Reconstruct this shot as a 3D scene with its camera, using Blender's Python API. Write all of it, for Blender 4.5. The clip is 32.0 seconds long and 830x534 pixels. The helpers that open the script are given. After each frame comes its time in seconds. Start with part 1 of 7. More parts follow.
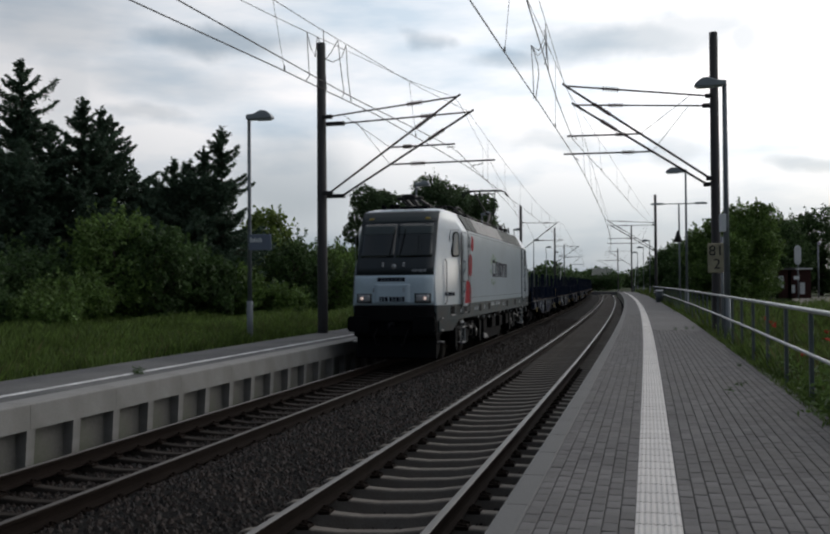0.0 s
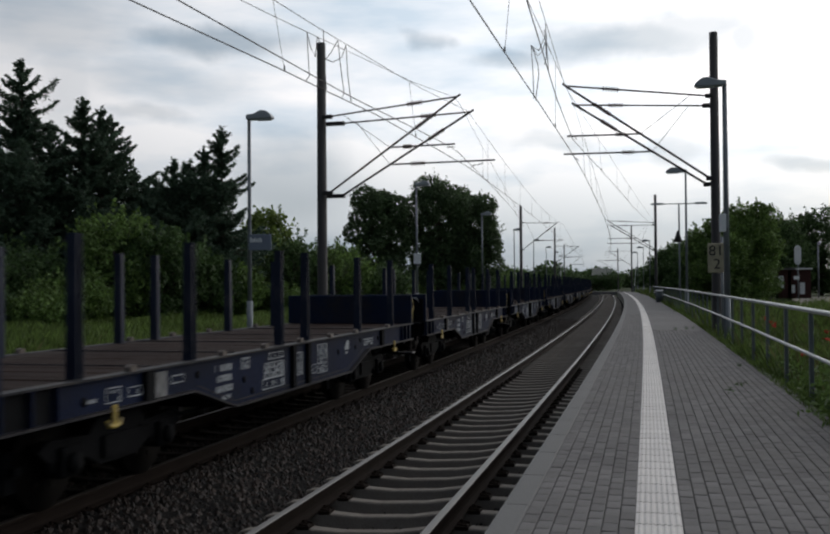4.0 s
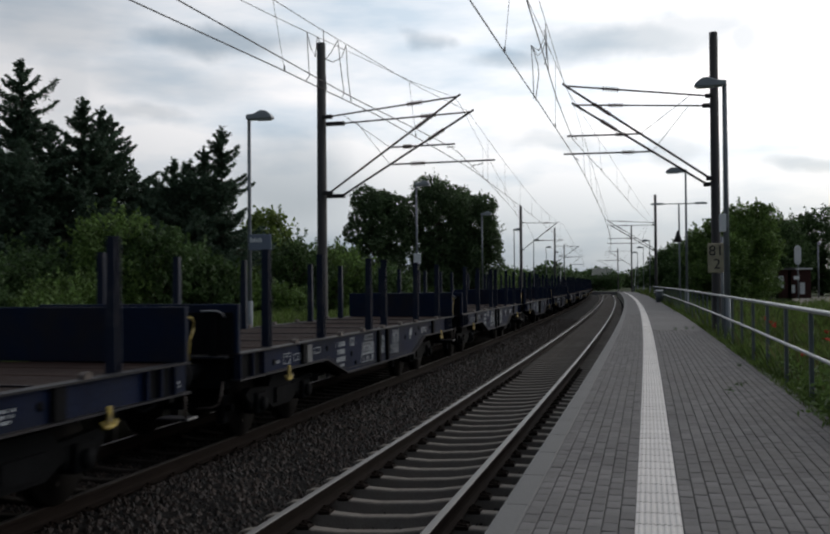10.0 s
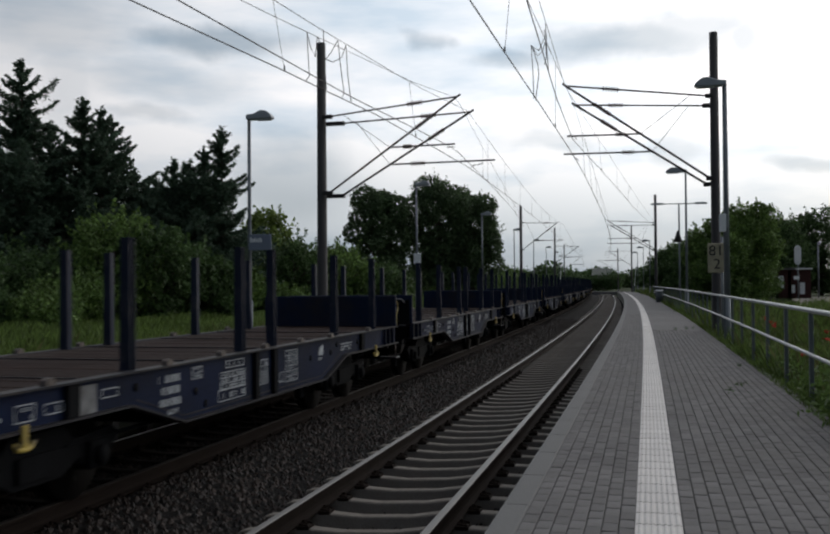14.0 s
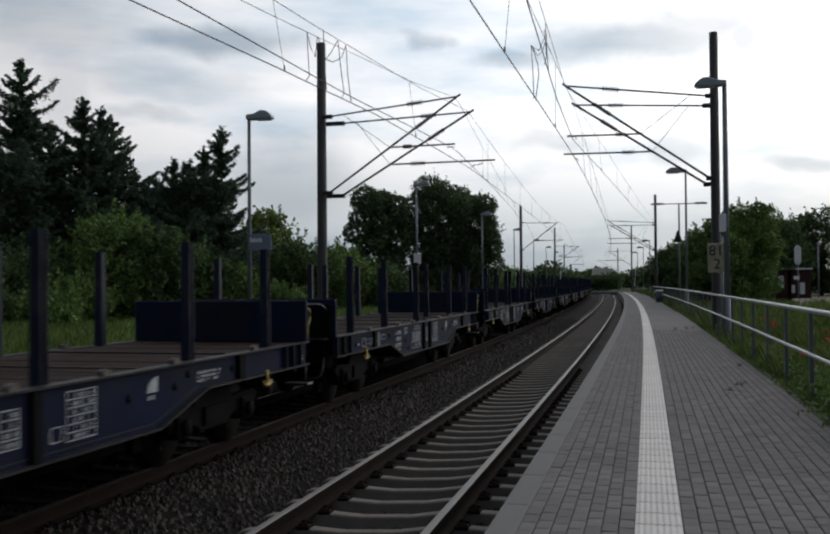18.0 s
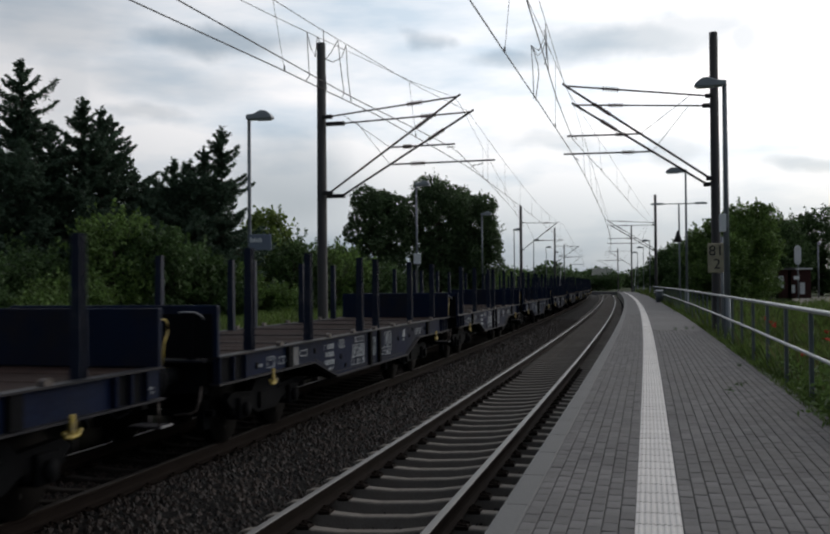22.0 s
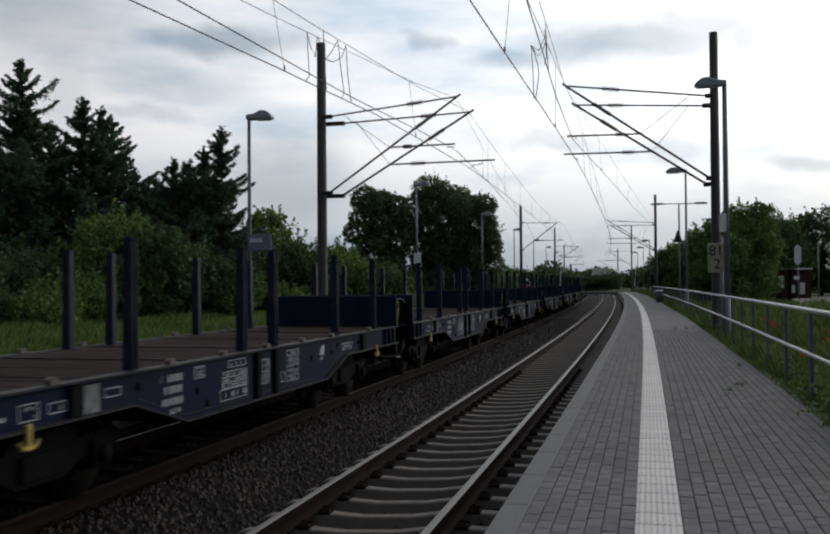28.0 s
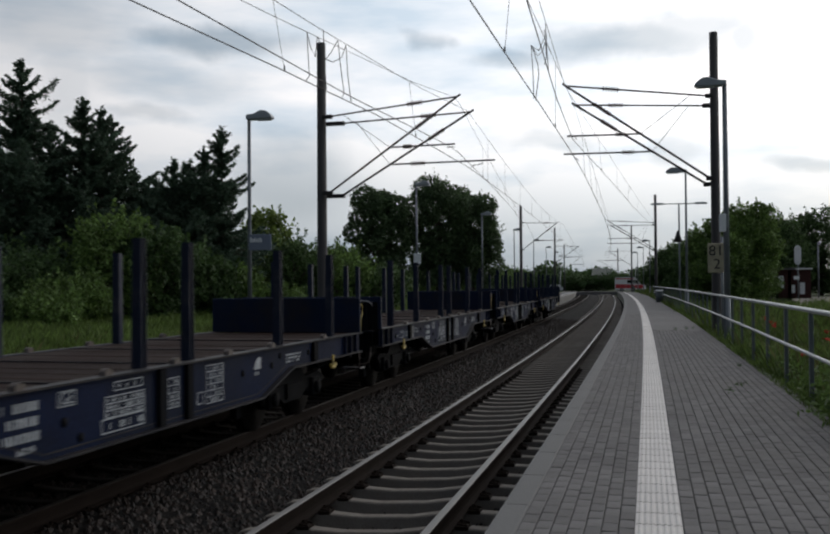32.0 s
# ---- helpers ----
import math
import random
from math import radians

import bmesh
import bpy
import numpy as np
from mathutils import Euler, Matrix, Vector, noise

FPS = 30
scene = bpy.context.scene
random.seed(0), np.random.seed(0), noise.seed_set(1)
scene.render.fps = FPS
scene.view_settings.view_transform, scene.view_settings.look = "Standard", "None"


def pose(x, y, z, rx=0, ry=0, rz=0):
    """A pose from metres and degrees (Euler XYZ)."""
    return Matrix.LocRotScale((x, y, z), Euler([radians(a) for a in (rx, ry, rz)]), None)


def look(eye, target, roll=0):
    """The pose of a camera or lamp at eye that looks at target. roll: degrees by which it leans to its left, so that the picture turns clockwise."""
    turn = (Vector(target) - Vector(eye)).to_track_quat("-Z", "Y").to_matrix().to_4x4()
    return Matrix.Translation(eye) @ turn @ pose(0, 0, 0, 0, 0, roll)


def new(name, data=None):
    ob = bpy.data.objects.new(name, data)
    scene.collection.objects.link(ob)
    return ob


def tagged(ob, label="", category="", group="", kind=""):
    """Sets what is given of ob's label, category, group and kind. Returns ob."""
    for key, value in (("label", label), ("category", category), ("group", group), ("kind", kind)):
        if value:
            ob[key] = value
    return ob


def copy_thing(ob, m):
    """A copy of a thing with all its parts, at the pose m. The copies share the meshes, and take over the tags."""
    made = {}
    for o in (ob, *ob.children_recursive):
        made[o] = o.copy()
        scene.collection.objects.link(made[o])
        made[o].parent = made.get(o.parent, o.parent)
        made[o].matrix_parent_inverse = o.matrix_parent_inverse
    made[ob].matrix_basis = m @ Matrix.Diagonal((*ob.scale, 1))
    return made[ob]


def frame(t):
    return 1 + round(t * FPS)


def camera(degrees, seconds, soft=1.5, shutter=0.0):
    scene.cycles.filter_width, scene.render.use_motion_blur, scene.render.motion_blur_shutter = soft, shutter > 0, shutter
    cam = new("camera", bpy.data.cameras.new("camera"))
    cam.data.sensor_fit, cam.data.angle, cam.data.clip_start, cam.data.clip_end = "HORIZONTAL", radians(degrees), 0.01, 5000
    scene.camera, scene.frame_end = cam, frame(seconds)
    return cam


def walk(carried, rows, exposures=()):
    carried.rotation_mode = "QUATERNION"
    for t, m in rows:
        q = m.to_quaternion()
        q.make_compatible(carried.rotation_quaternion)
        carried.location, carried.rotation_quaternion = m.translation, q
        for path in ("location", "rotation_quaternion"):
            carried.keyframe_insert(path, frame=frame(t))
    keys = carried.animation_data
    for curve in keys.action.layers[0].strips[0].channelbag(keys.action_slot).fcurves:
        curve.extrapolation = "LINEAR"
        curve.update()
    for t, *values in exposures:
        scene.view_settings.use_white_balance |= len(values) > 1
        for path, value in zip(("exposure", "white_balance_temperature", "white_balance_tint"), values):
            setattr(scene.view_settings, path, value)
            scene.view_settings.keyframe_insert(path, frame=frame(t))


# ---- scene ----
# ---- camera: on a tripod on the platform, still for the whole clip ----
cam = camera(47.23, 32.0, soft=2.2, shutter=0.3)
EYE = Vector((2.523, 0.0, 2.032))
AIM = EYE + Vector((-math.sin(0.24192) * math.cos(0.01864), math.cos(0.24192) * math.cos(0.01864), math.sin(0.01864)))
walk(cam, [(0, look(EYE, AIM, -0.46)), (32, look(EYE, AIM, -0.46))], exposures=[(0, 0.0), (32, 0.0)])

# ---- the line: a left-hand curve; s runs along the near track, d to its right ----
KNOT_S = [0, 25, 50, 80, 120, 170, 240, 300, 340]
KNOT_K = [0.00014, 0.00043, 0.00038, 0.00031, 0.00027, 0.00066, 0.00065, 0.0004, 0.0]
_S = np.linspace(-320, 2600, 14601)
_K = np.interp(_S, KNOT_S, KNOT_K)
_DS = _S[1] - _S[0]


def running(values):
    total = np.concatenate([[0], np.cumsum((values[1:] + values[:-1]) / 2 * _DS)])
    return total - np.interp(0, _S, total)


_H = running(_K)
_X, _Y = running(-np.sin(_H)), running(np.cos(_H))


def heading(s):
    return float(np.interp(s, _S, _H))


def C(s, d=0.0, z=0.0):
    """The point at s along the line, d to the right of the near track, z above the rails."""
    h = heading(s)
    return Vector((float(np.interp(s, _S, _X)) + d * math.cos(h), float(np.interp(s, _S, _Y)) + d * math.sin(h), z))


def along(s, d=0.0, z=0.0, turn=0.0):
    """A pose at that point: x to the right of the line, y along it."""
    return Matrix.Translation(C(s, d, z)) @ Matrix.Rotation(heading(s) + turn, 4, "Z")


TRACK_B = -3.87
CANT = 0.052
# the far track lies a little lower and hardly leans
B_LOW, B_CANT = -0.075, 0.0133
# the far side of the line, counted out from the eye
FAR = Matrix.Translation(EYE) @ Matrix.Scale(1.05, 4) @ Matrix.Translation(-EYE)

# ---- light: a bright overcast evening sky, the sun behind cloud to the right ----
SUN_EL, SUN_AZ = radians(14), radians(30)
world = bpy.data.worlds.new("sky")
scene.world = world
world.use_nodes = True
wn, wl = world.node_tree.nodes, world.node_tree.links
wn.clear()
w_out, w_bg, w_sky = wn.new("ShaderNodeOutputWorld"), wn.new("ShaderNodeBackground"), wn.new("ShaderNodeTexSky")
w_sky.sky_type, w_sky.sun_disc = "NISHITA", False
w_sky.sun_elevation, w_sky.sun_rotation = SUN_EL, SUN_AZ
w_tc, w_map = wn.new("ShaderNodeTexCoord"), wn.new("ShaderNodeMapping")
w_map.inputs["Scale"].default_value = (1.6, 1.6, 6.5)
w_map.inputs["Location"].default_value = (0.35, 0.1, 0.55)
wl.new(w_tc.outputs["Generated"], w_map.inputs["Vector"])
w_n1, w_n2 = wn.new("ShaderNodeTexNoise"), wn.new("ShaderNodeTexNoise")
for node, scale, detail in ((w_n1, 1.5, 7), (w_n2, 4.2, 6)):
    node.inputs["Scale"].default_value, node.inputs["Detail"].default_value = scale, detail
    node.inputs["Roughness"].default_value = 0.52
    wl.new(w_map.outputs["Vector"], node.inputs["Vector"])
w_add = wn.new("ShaderNodeMix")
w_add.data_type = "FLOAT"
w_add.inputs[0].default_value = 0.3
wl.new(w_n1.outputs["Fac"], w_add.inputs[2])
wl.new(w_n2.outputs["Fac"], w_add.inputs[3])
w_ramp = wn.new("ShaderNodeValToRGB")
w_ramp.color_ramp.elements[0].position, w_ramp.color_ramp.elements[0].color = 0.36, (0.585, 0.675, 0.765, 1)
w_ramp.color_ramp.elements[1].position, w_ramp.color_ramp.elements[1].color = 0.52, (1.02, 0.99, 0.985, 1)
wl.new(w_add.outputs[0], w_ramp.inputs["Fac"])
# the cloud is brightest round the hidden sun and dims away from it
w_dot, w_fall = wn.new("ShaderNodeVectorMath"), wn.new("ShaderNodeMapRange")
w_dot.operation = "DOT_PRODUCT"
w_dot.inputs[1].default_value = (math.sin(SUN_AZ) * math.cos(SUN_EL), math.cos(SUN_AZ) * math.cos(SUN_EL), math.sin(SUN_EL))
wl.new(w_tc.outputs["Generated"], w_dot.inputs[0])
w_fall.inputs["From Min"].default_value, w_fall.inputs["From Max"].default_value = -0.05, 1.0
wl.new(w_dot.outputs["Value"], w_fall.inputs["Value"])
w_side = wn.new("ShaderNodeMix")
w_side.data_type = "RGBA"
w_side.inputs[6].default_value, w_side.inputs[7].default_value = (0.15, 0.172, 0.21, 1), (1.52, 1.52, 1.52, 1)
wl.new(w_fall.outputs["Result"], w_side.inputs[0])
w_lit = wn.new("ShaderNodeVectorMath")
w_lit.operation = "MULTIPLY"
# and a band of thicker, bluer haze lies along the horizon
w_xyz, w_low, w_haze = wn.new("ShaderNodeSeparateXYZ"), wn.new("ShaderNodeMapRange"), wn.new("ShaderNodeMix")
wl.new(w_tc.outputs["Generated"], w_xyz.inputs[0])
w_low.inputs["From Min"].default_value, w_low.inputs["From Max"].default_value = 0.0, 0.19
w_low.interpolation_type = "SMOOTHSTEP"
wl.new(w_xyz.outputs["Z"], w_low.inputs["Value"])
w_haze.data_type = "RGBA"
w_haze.inputs[6].default_value, w_haze.inputs[7].default_value = (0.32, 0.39, 0.455, 1), (1, 1, 1, 1)
wl.new(w_low.outputs["Result"], w_haze.inputs[0])
w_both = wn.new("ShaderNodeVectorMath")
w_both.operation = "MULTIPLY"
wl.new(w_ramp.outputs["Color"], w_both.inputs[0])
wl.new(w_haze.outputs[2], w_both.inputs[1])
# streaks of thicker grey cloud: bearing, height, half width, half height, weight
CLOUDS = ((-0.011, 0.247, 0.114, 0.032, 0.75), (-0.129, 0.234, 0.066, 0.013, 0.60), (0.097, 0.243, 0.033, 0.027, 0.55), (-0.227, 0.257, 0.025, 0.011, 0.55), (-0.102, 0.147, 0.056, 0.017, 0.40), (0.028, 0.136, 0.028, 0.020, 0.35), (0.147, 0.114, 0.063, 0.010, 0.50), (-0.449, 0.253, 0.105, 0.018, 0.75), (-0.605, 0.257, 0.098, 0.045, 0.45), (-0.513, 0.175, 0.056, 0.011, 0.45), (-0.513, 0.209, 0.119, 0.026, 0.30), (-0.366, 0.115, 0.091, 0.056, 0.55), (-0.597, 0.197, 0.042, 0.068, 0.30), (0.044, 0.257, 0.090, 0.022, 0.55))
w_az, w_el, w_place, w_wob, w_wsub, w_wadd = (wn.new("ShaderNodeMath"), wn.new("ShaderNodeMath"), wn.new("ShaderNodeCombineXYZ"), wn.new("ShaderNodeTexNoise"), wn.new("ShaderNodeVectorMath"), wn.new("ShaderNodeVectorMath"))
w_az.operation, w_el.operation, w_wsub.operation, w_wadd.operation = "ARCTAN2", "ARCSINE", "MULTIPLY_ADD", "ADD"
wl.new(w_xyz.outputs["X"], w_az.inputs[0])
wl.new(w_xyz.outputs["Y"], w_az.inputs[1])
wl.new(w_xyz.outputs["Z"], w_el.inputs[0])
wl.new(w_az.outputs[0], w_place.inputs[0])
wl.new(w_el.outputs[0], w_place.inputs[1])
w_wob.inputs["Scale"].default_value, w_wob.inputs["Detail"].default_value = 11.0, 7
wl.new(w_place.outputs[0], w_wob.inputs["Vector"])
w_wsub.inputs[1].default_value, w_wsub.inputs[2].default_value = (0.12, 0.05, 0), (-0.06, -0.025, 0)
wl.new(w_wob.outputs["Color"], w_wsub.inputs[0])
wl.new(w_place.outputs[0], w_wadd.inputs[0])
wl.new(w_wsub.outputs[0], w_wadd.inputs[1])
w_last = None
for c_az, c_el, c_w, c_h, weight in CLOUDS:
    rel, span, reach, fade = wn.new("ShaderNodeVectorMath"), wn.new("ShaderNodeVectorMath"), wn.new("ShaderNodeVectorMath"), wn.new("ShaderNodeMapRange")
    rel.operation, span.operation, reach.operation = "SUBTRACT", "MULTIPLY", "LENGTH"
    rel.inputs[1].default_value, span.inputs[1].default_value = (c_az, c_el, 0), (1 / c_w, 1 / c_h, 0)
    fade.interpolation_type = "SMOOTHSTEP"
    fade.inputs["From Min"].default_value, fade.inputs["From Max"].default_value = 1.2, 0.3
    fade.inputs["To Min"].default_value, fade.inputs["To Max"].default_value = 0.0, weight
    wl.new(w_wadd.outputs[0], rel.inputs[0])
    wl.new(rel.outputs[0], span.inputs[0])
    wl.new(span.outputs[0], reach.inputs[0])
    wl.new(reach.outputs["Value"], fade.inputs["Value"])
    if w_last is None:
        w_last = fade.outputs["Result"]
    else:
        top = wn.new("ShaderNodeMath")
        top.operation = "MAXIMUM"
        wl.new(w_last, top.inputs[0])
        wl.new(fade.outputs["Result"], top.inputs[1])
        w_last = top.outputs[0]
w_streak = wn.new("ShaderNodeMix")
w_streak.data_type = "RGBA"
w_streak.inputs[6].default_value, w_streak.inputs[7].default_value = (1, 1, 1, 1), (0.40, 0.465, 0.515, 1)
wl.new(w_last, w_streak.inputs[0])
w_all = wn.new("ShaderNodeVectorMath")
w_all.operation = "MULTIPLY"
wl.new(w_both.outputs["Vector"], w_all.inputs[0])
wl.new(w_streak.outputs[2], w_all.inputs[1])
wl.new(w_all.outputs["Vector"], w_lit.inputs[0])
wl.new(w_side.outputs[2], w_lit.inputs[1])
w_mix = wn.new("ShaderNodeMix")
w_mix.data_type = "RGBA"
w_mix.inputs[0].default_value = 0.9
w_gain = wn.new("ShaderNodeVectorMath")
w_gain.operation = "SCALE"
w_gain.inputs["Scale"].default_value = 0.1
wl.new(w_sky.outputs["Color"], w_gain.inputs[0])
wl.new(w_gain.outputs["Vector"], w_mix.inputs[6])
wl.new(w_lit.outputs["Vector"], w_mix.inputs[7])
wl.new(w_mix.outputs[2], w_bg.inputs["Color"])
w_bg.inputs["Strength"].default_value = 1.0
wl.new(w_bg.outputs["Background"], w_out.inputs["Surface"])

sun = new("sun", bpy.data.lights.new("sun", "SUN"))
sun.data.energy, sun.data.angle, sun.data.color = 0.3, radians(25), (1.0, 0.95, 0.88)
sun.matrix_world = look((0, 0, 0), (-math.sin(SUN_AZ) * math.cos(SUN_EL), -math.cos(SUN_AZ) * math.cos(SUN_EL), -math.sin(SUN_EL)))
# ---- materials ----
def material(name, color, rough=0.7, metal=0.0, var=0.25, scale=6.0, fine=60.0, bump=0.0, bump_scale=40.0, stain=None,
             stain_scale=1.2, stain_at=0.55, stain_width=0.12, spec=0.5, random_tone=0.0, island_tone=0.0, coat=0.0):
    """A surface with grain at two scales, optional stains of another colour, relief, and a tone of its own for each piece."""
    mat = bpy.data.materials.new(name)
    mat.use_nodes = True
    nt = mat.node_tree
    n, l = nt.nodes, nt.links
    bsdf = n["Principled BSDF"]
    bsdf.inputs["Roughness"].default_value, bsdf.inputs["Metallic"].default_value = rough, metal
    bsdf.inputs["Specular IOR Level"].default_value = spec
    if coat:
        bsdf.inputs["Coat Weight"].default_value, bsdf.inputs["Coat Roughness"].default_value = coat, 0.08
    tc = n.new("ShaderNodeTexCoord")
    big, small = n.new("ShaderNodeTexNoise"), n.new("ShaderNodeTexNoise")
    for node, sc in ((big, scale), (small, fine)):
        node.inputs["Scale"].default_value, node.inputs["Detail"].default_value = sc, 5
        l.new(tc.outputs["Object"], node.inputs["Vector"])
    mean = n.new("ShaderNodeMath")
    mean.operation = "ADD"
    l.new(big.outputs["Fac"], mean.inputs[0])
    l.new(small.outputs["Fac"], mean.inputs[1])
    tone = n.new("ShaderNodeMapRange")
    tone.inputs["From Min"].default_value, tone.inputs["From Max"].default_value = 0.6, 1.4
    tone.inputs["To Min"].default_value, tone.inputs["To Max"].default_value = 1 - var, 1 + var
    l.new(mean.outputs[0], tone.inputs["Value"])
    last = tone.outputs["Result"]
    for amount, node_type, out in ((random_tone, "ShaderNodeObjectInfo", "Random"), (island_tone, "ShaderNodeNewGeometry", "Random Per Island")):
        if amount:
            info, spread, times = n.new(node_type), n.new("ShaderNodeMapRange"), n.new("ShaderNodeMath")
            spread.inputs["To Min"].default_value, spread.inputs["To Max"].default_value = 1 - amount, 1 + amount
            times.operation = "MULTIPLY"
            l.new(info.outputs[out], spread.inputs["Value"])
            l.new(spread.outputs["Result"], times.inputs[0])
            l.new(last, times.inputs[1])
            last = times.outputs[0]
    base = n.new("ShaderNodeVectorMath")
    base.operation = "SCALE"
    base.inputs[0].default_value = color
    l.new(last, base.inputs["Scale"])
    col = base.outputs["Vector"]
    if stain:
        sn, sr, sm = n.new("ShaderNodeTexNoise"), n.new("ShaderNodeMapRange"), n.new("ShaderNodeMix")
        sn.inputs["Scale"].default_value, sn.inputs["Detail"].default_value, sn.inputs["Roughness"].default_value = stain_scale, 8, 0.6
        l.new(tc.outputs["Object"], sn.inputs["Vector"])
        sr.inputs["From Min"].default_value, sr.inputs["From Max"].default_value = stain_at - stain_width, stain_at + stain_width
        l.new(sn.outputs["Fac"], sr.inputs["Value"])
        sm.data_type = "RGBA"
        l.new(sr.outputs["Result"], sm.inputs[0])
        l.new(col, sm.inputs[6])
        sm.inputs[7].default_value = (*stain, 1)
        col = sm.outputs[2]
    l.new(col, bsdf.inputs["Base Color"])
    if bump:
        bn, bb = n.new("ShaderNodeTexNoise"), n.new("ShaderNodeBump")
        bn.inputs["Scale"].default_value, bn.inputs["Detail"].default_value = bump_scale, 4
        l.new(tc.outputs["Object"], bn.inputs["Vector"])
        bb.inputs["Strength"].default_value, bb.inputs["Distance"].default_value = bump, 0.02
        l.new(bn.outputs["Fac"], bb.inputs["Height"])
        l.new(bb.outputs["Normal"], bsdf.inputs["Normal"])
    return mat


def lamp_material(name, color, strength):
    mat = bpy.data.materials.new(name)
    mat.use_nodes = True
    b = mat.node_tree.nodes["Principled BSDF"]
    b.inputs["Base Color"].default_value = (*color, 1)
    b.inputs["Emission Color"].default_value, b.inputs["Emission Strength"].default_value = (*color, 1), strength
    return mat


def glass_material(name, tint, rough=0.05, coat=0.6):
    mat = bpy.data.materials.new(name)
    mat.use_nodes = True
    b = mat.node_tree.nodes["Principled BSDF"]
    b.inputs["Base Color"].default_value = (*tint, 1)
    b.inputs["Roughness"].default_value, b.inputs["Specular IOR Level"].default_value = rough, 0.7
    b.inputs["Coat Weight"].default_value, b.inputs["Coat Roughness"].default_value = coat, 0.03
    return mat


def leaf_material(name, color, var=0.5):
    """Leaves: a tone of its own for each clump, a little light through them."""
    mat = material(name, color, rough=0.6, var=0.55, scale=0.7, fine=2.6, island_tone=var, spec=0.25)
    n, l = mat.node_tree.nodes, mat.node_tree.links
    bsdf, out = n["Principled BSDF"], n["Material Output"]
    trans, mix = n.new("ShaderNodeBsdfTranslucent"), n.new("ShaderNodeMixShader")
    mix.inputs["Fac"].default_value = 0.35
    src = bsdf.inputs["Base Color"].links[0].from_socket
    l.new(src, trans.inputs["Color"])
    l.new(bsdf.outputs["BSDF"], mix.inputs[1])
    l.new(trans.outputs["BSDF"], mix.inputs[2])
    l.new(mix.outputs["Shader"], out.inputs["Surface"])
    return mat


M_SOIL = material("soil_and_turf", (0.03, 0.05, 0.014), 0.95, spec=0.1, var=0.5, scale=0.35, fine=9, bump=0.6, bump_scale=6, stain=(0.035, 0.04, 0.02), stain_scale=0.25)
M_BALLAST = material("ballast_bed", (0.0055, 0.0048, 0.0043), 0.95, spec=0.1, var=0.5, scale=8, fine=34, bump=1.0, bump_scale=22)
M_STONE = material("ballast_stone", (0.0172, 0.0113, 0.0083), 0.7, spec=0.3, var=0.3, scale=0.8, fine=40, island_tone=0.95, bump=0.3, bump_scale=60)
M_SLEEPER = material("concrete_sleeper", (0.175, 0.16, 0.14), 0.9, spec=0.2, var=0.3, scale=3, fine=50, bump=0.3, stain=(0.15, 0.13, 0.11), stain_scale=2.2, random_tone=0.15)
# brown far-track sleepers, with the shade under the train put into the colour
M_SLEEPER_SHADED = material("shade_darkened_sleeper", (0.030, 0.025, 0.021), 0.95, spec=0.1, var=0.35, scale=3, fine=50, bump=0.3, random_tone=0.2)
M_RAIL_WEB = material("rusty_rail_steel", (0.015, 0.0105, 0.0083), 0.85, 0.0, spec=0.06, var=0.35, scale=2.5, fine=70, bump=0.2)
M_RAIL_TOP = material("polished_rail_head", (0.135, 0.13, 0.125), 0.5, 1.0, var=0.12, scale=1.2, fine=30)
M_RAIL_OLD = material("dull_rail_head", (0.07, 0.062, 0.057), 0.55, 1.0, var=0.15, scale=1.2, fine=30)
M_PAVER = material("grey_paver", (0.117, 0.1125, 0.111), 0.85, var=0.18, scale=3, fine=90, bump=0.25, bump_scale=90, random_tone=0.22, island_tone=0.22,
                   stain=(0.10, 0.095, 0.09), stain_scale=0.9)
M_PAVER_FAR = material("smooth_paving", (0.112, 0.108, 0.107), 0.85, var=0.3, scale=0.9, fine=24, bump=0.25, bump_scale=40, stain=(0.085, 0.083, 0.08), stain_scale=0.35)
M_JOINT = material("sandy_joint", (0.02, 0.019, 0.016), 0.95, var=0.3, scale=4, fine=60)
M_EDGE = material("platform_edge_concrete", (0.128, 0.128, 0.125), 0.85, var=0.15, scale=2, fine=60, bump=0.2, stain=(0.13, 0.13, 0.125), stain_scale=0.8)
M_TACTILE = material("white_tactile_slab", (0.64, 0.615, 0.585), 0.8, var=0.12, scale=4, fine=80, bump=0.2, random_tone=0.05, stain=(0.46, 0.44, 0.42), stain_scale=1.6)
M_ASPHALT = material("old_asphalt", (0.075, 0.075, 0.076), 0.9, var=0.25, scale=1.5, fine=80, bump=0.3, stain=(0.14, 0.138, 0.13), stain_scale=0.5)
M_WHITE_LINE = material("worn_white_line", (0.72, 0.72, 0.71), 0.8, var=0.2, scale=4, fine=50, stain=(0.3, 0.3, 0.29), stain_scale=3)
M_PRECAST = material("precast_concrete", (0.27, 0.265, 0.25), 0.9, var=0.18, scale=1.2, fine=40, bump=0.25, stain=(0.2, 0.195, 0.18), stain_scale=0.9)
M_PRECAST_DARK = material("dark_stained_precast", (0.15, 0.145, 0.13), 0.9, var=0.25, scale=1.6, fine=40, bump=0.25, stain=(0.11, 0.12, 0.085), stain_scale=1.1)
M_MAST = material("mast_brown_grey", (0.031, 0.029, 0.029), 0.7, 0.0, var=0.2, scale=2, fine=40)
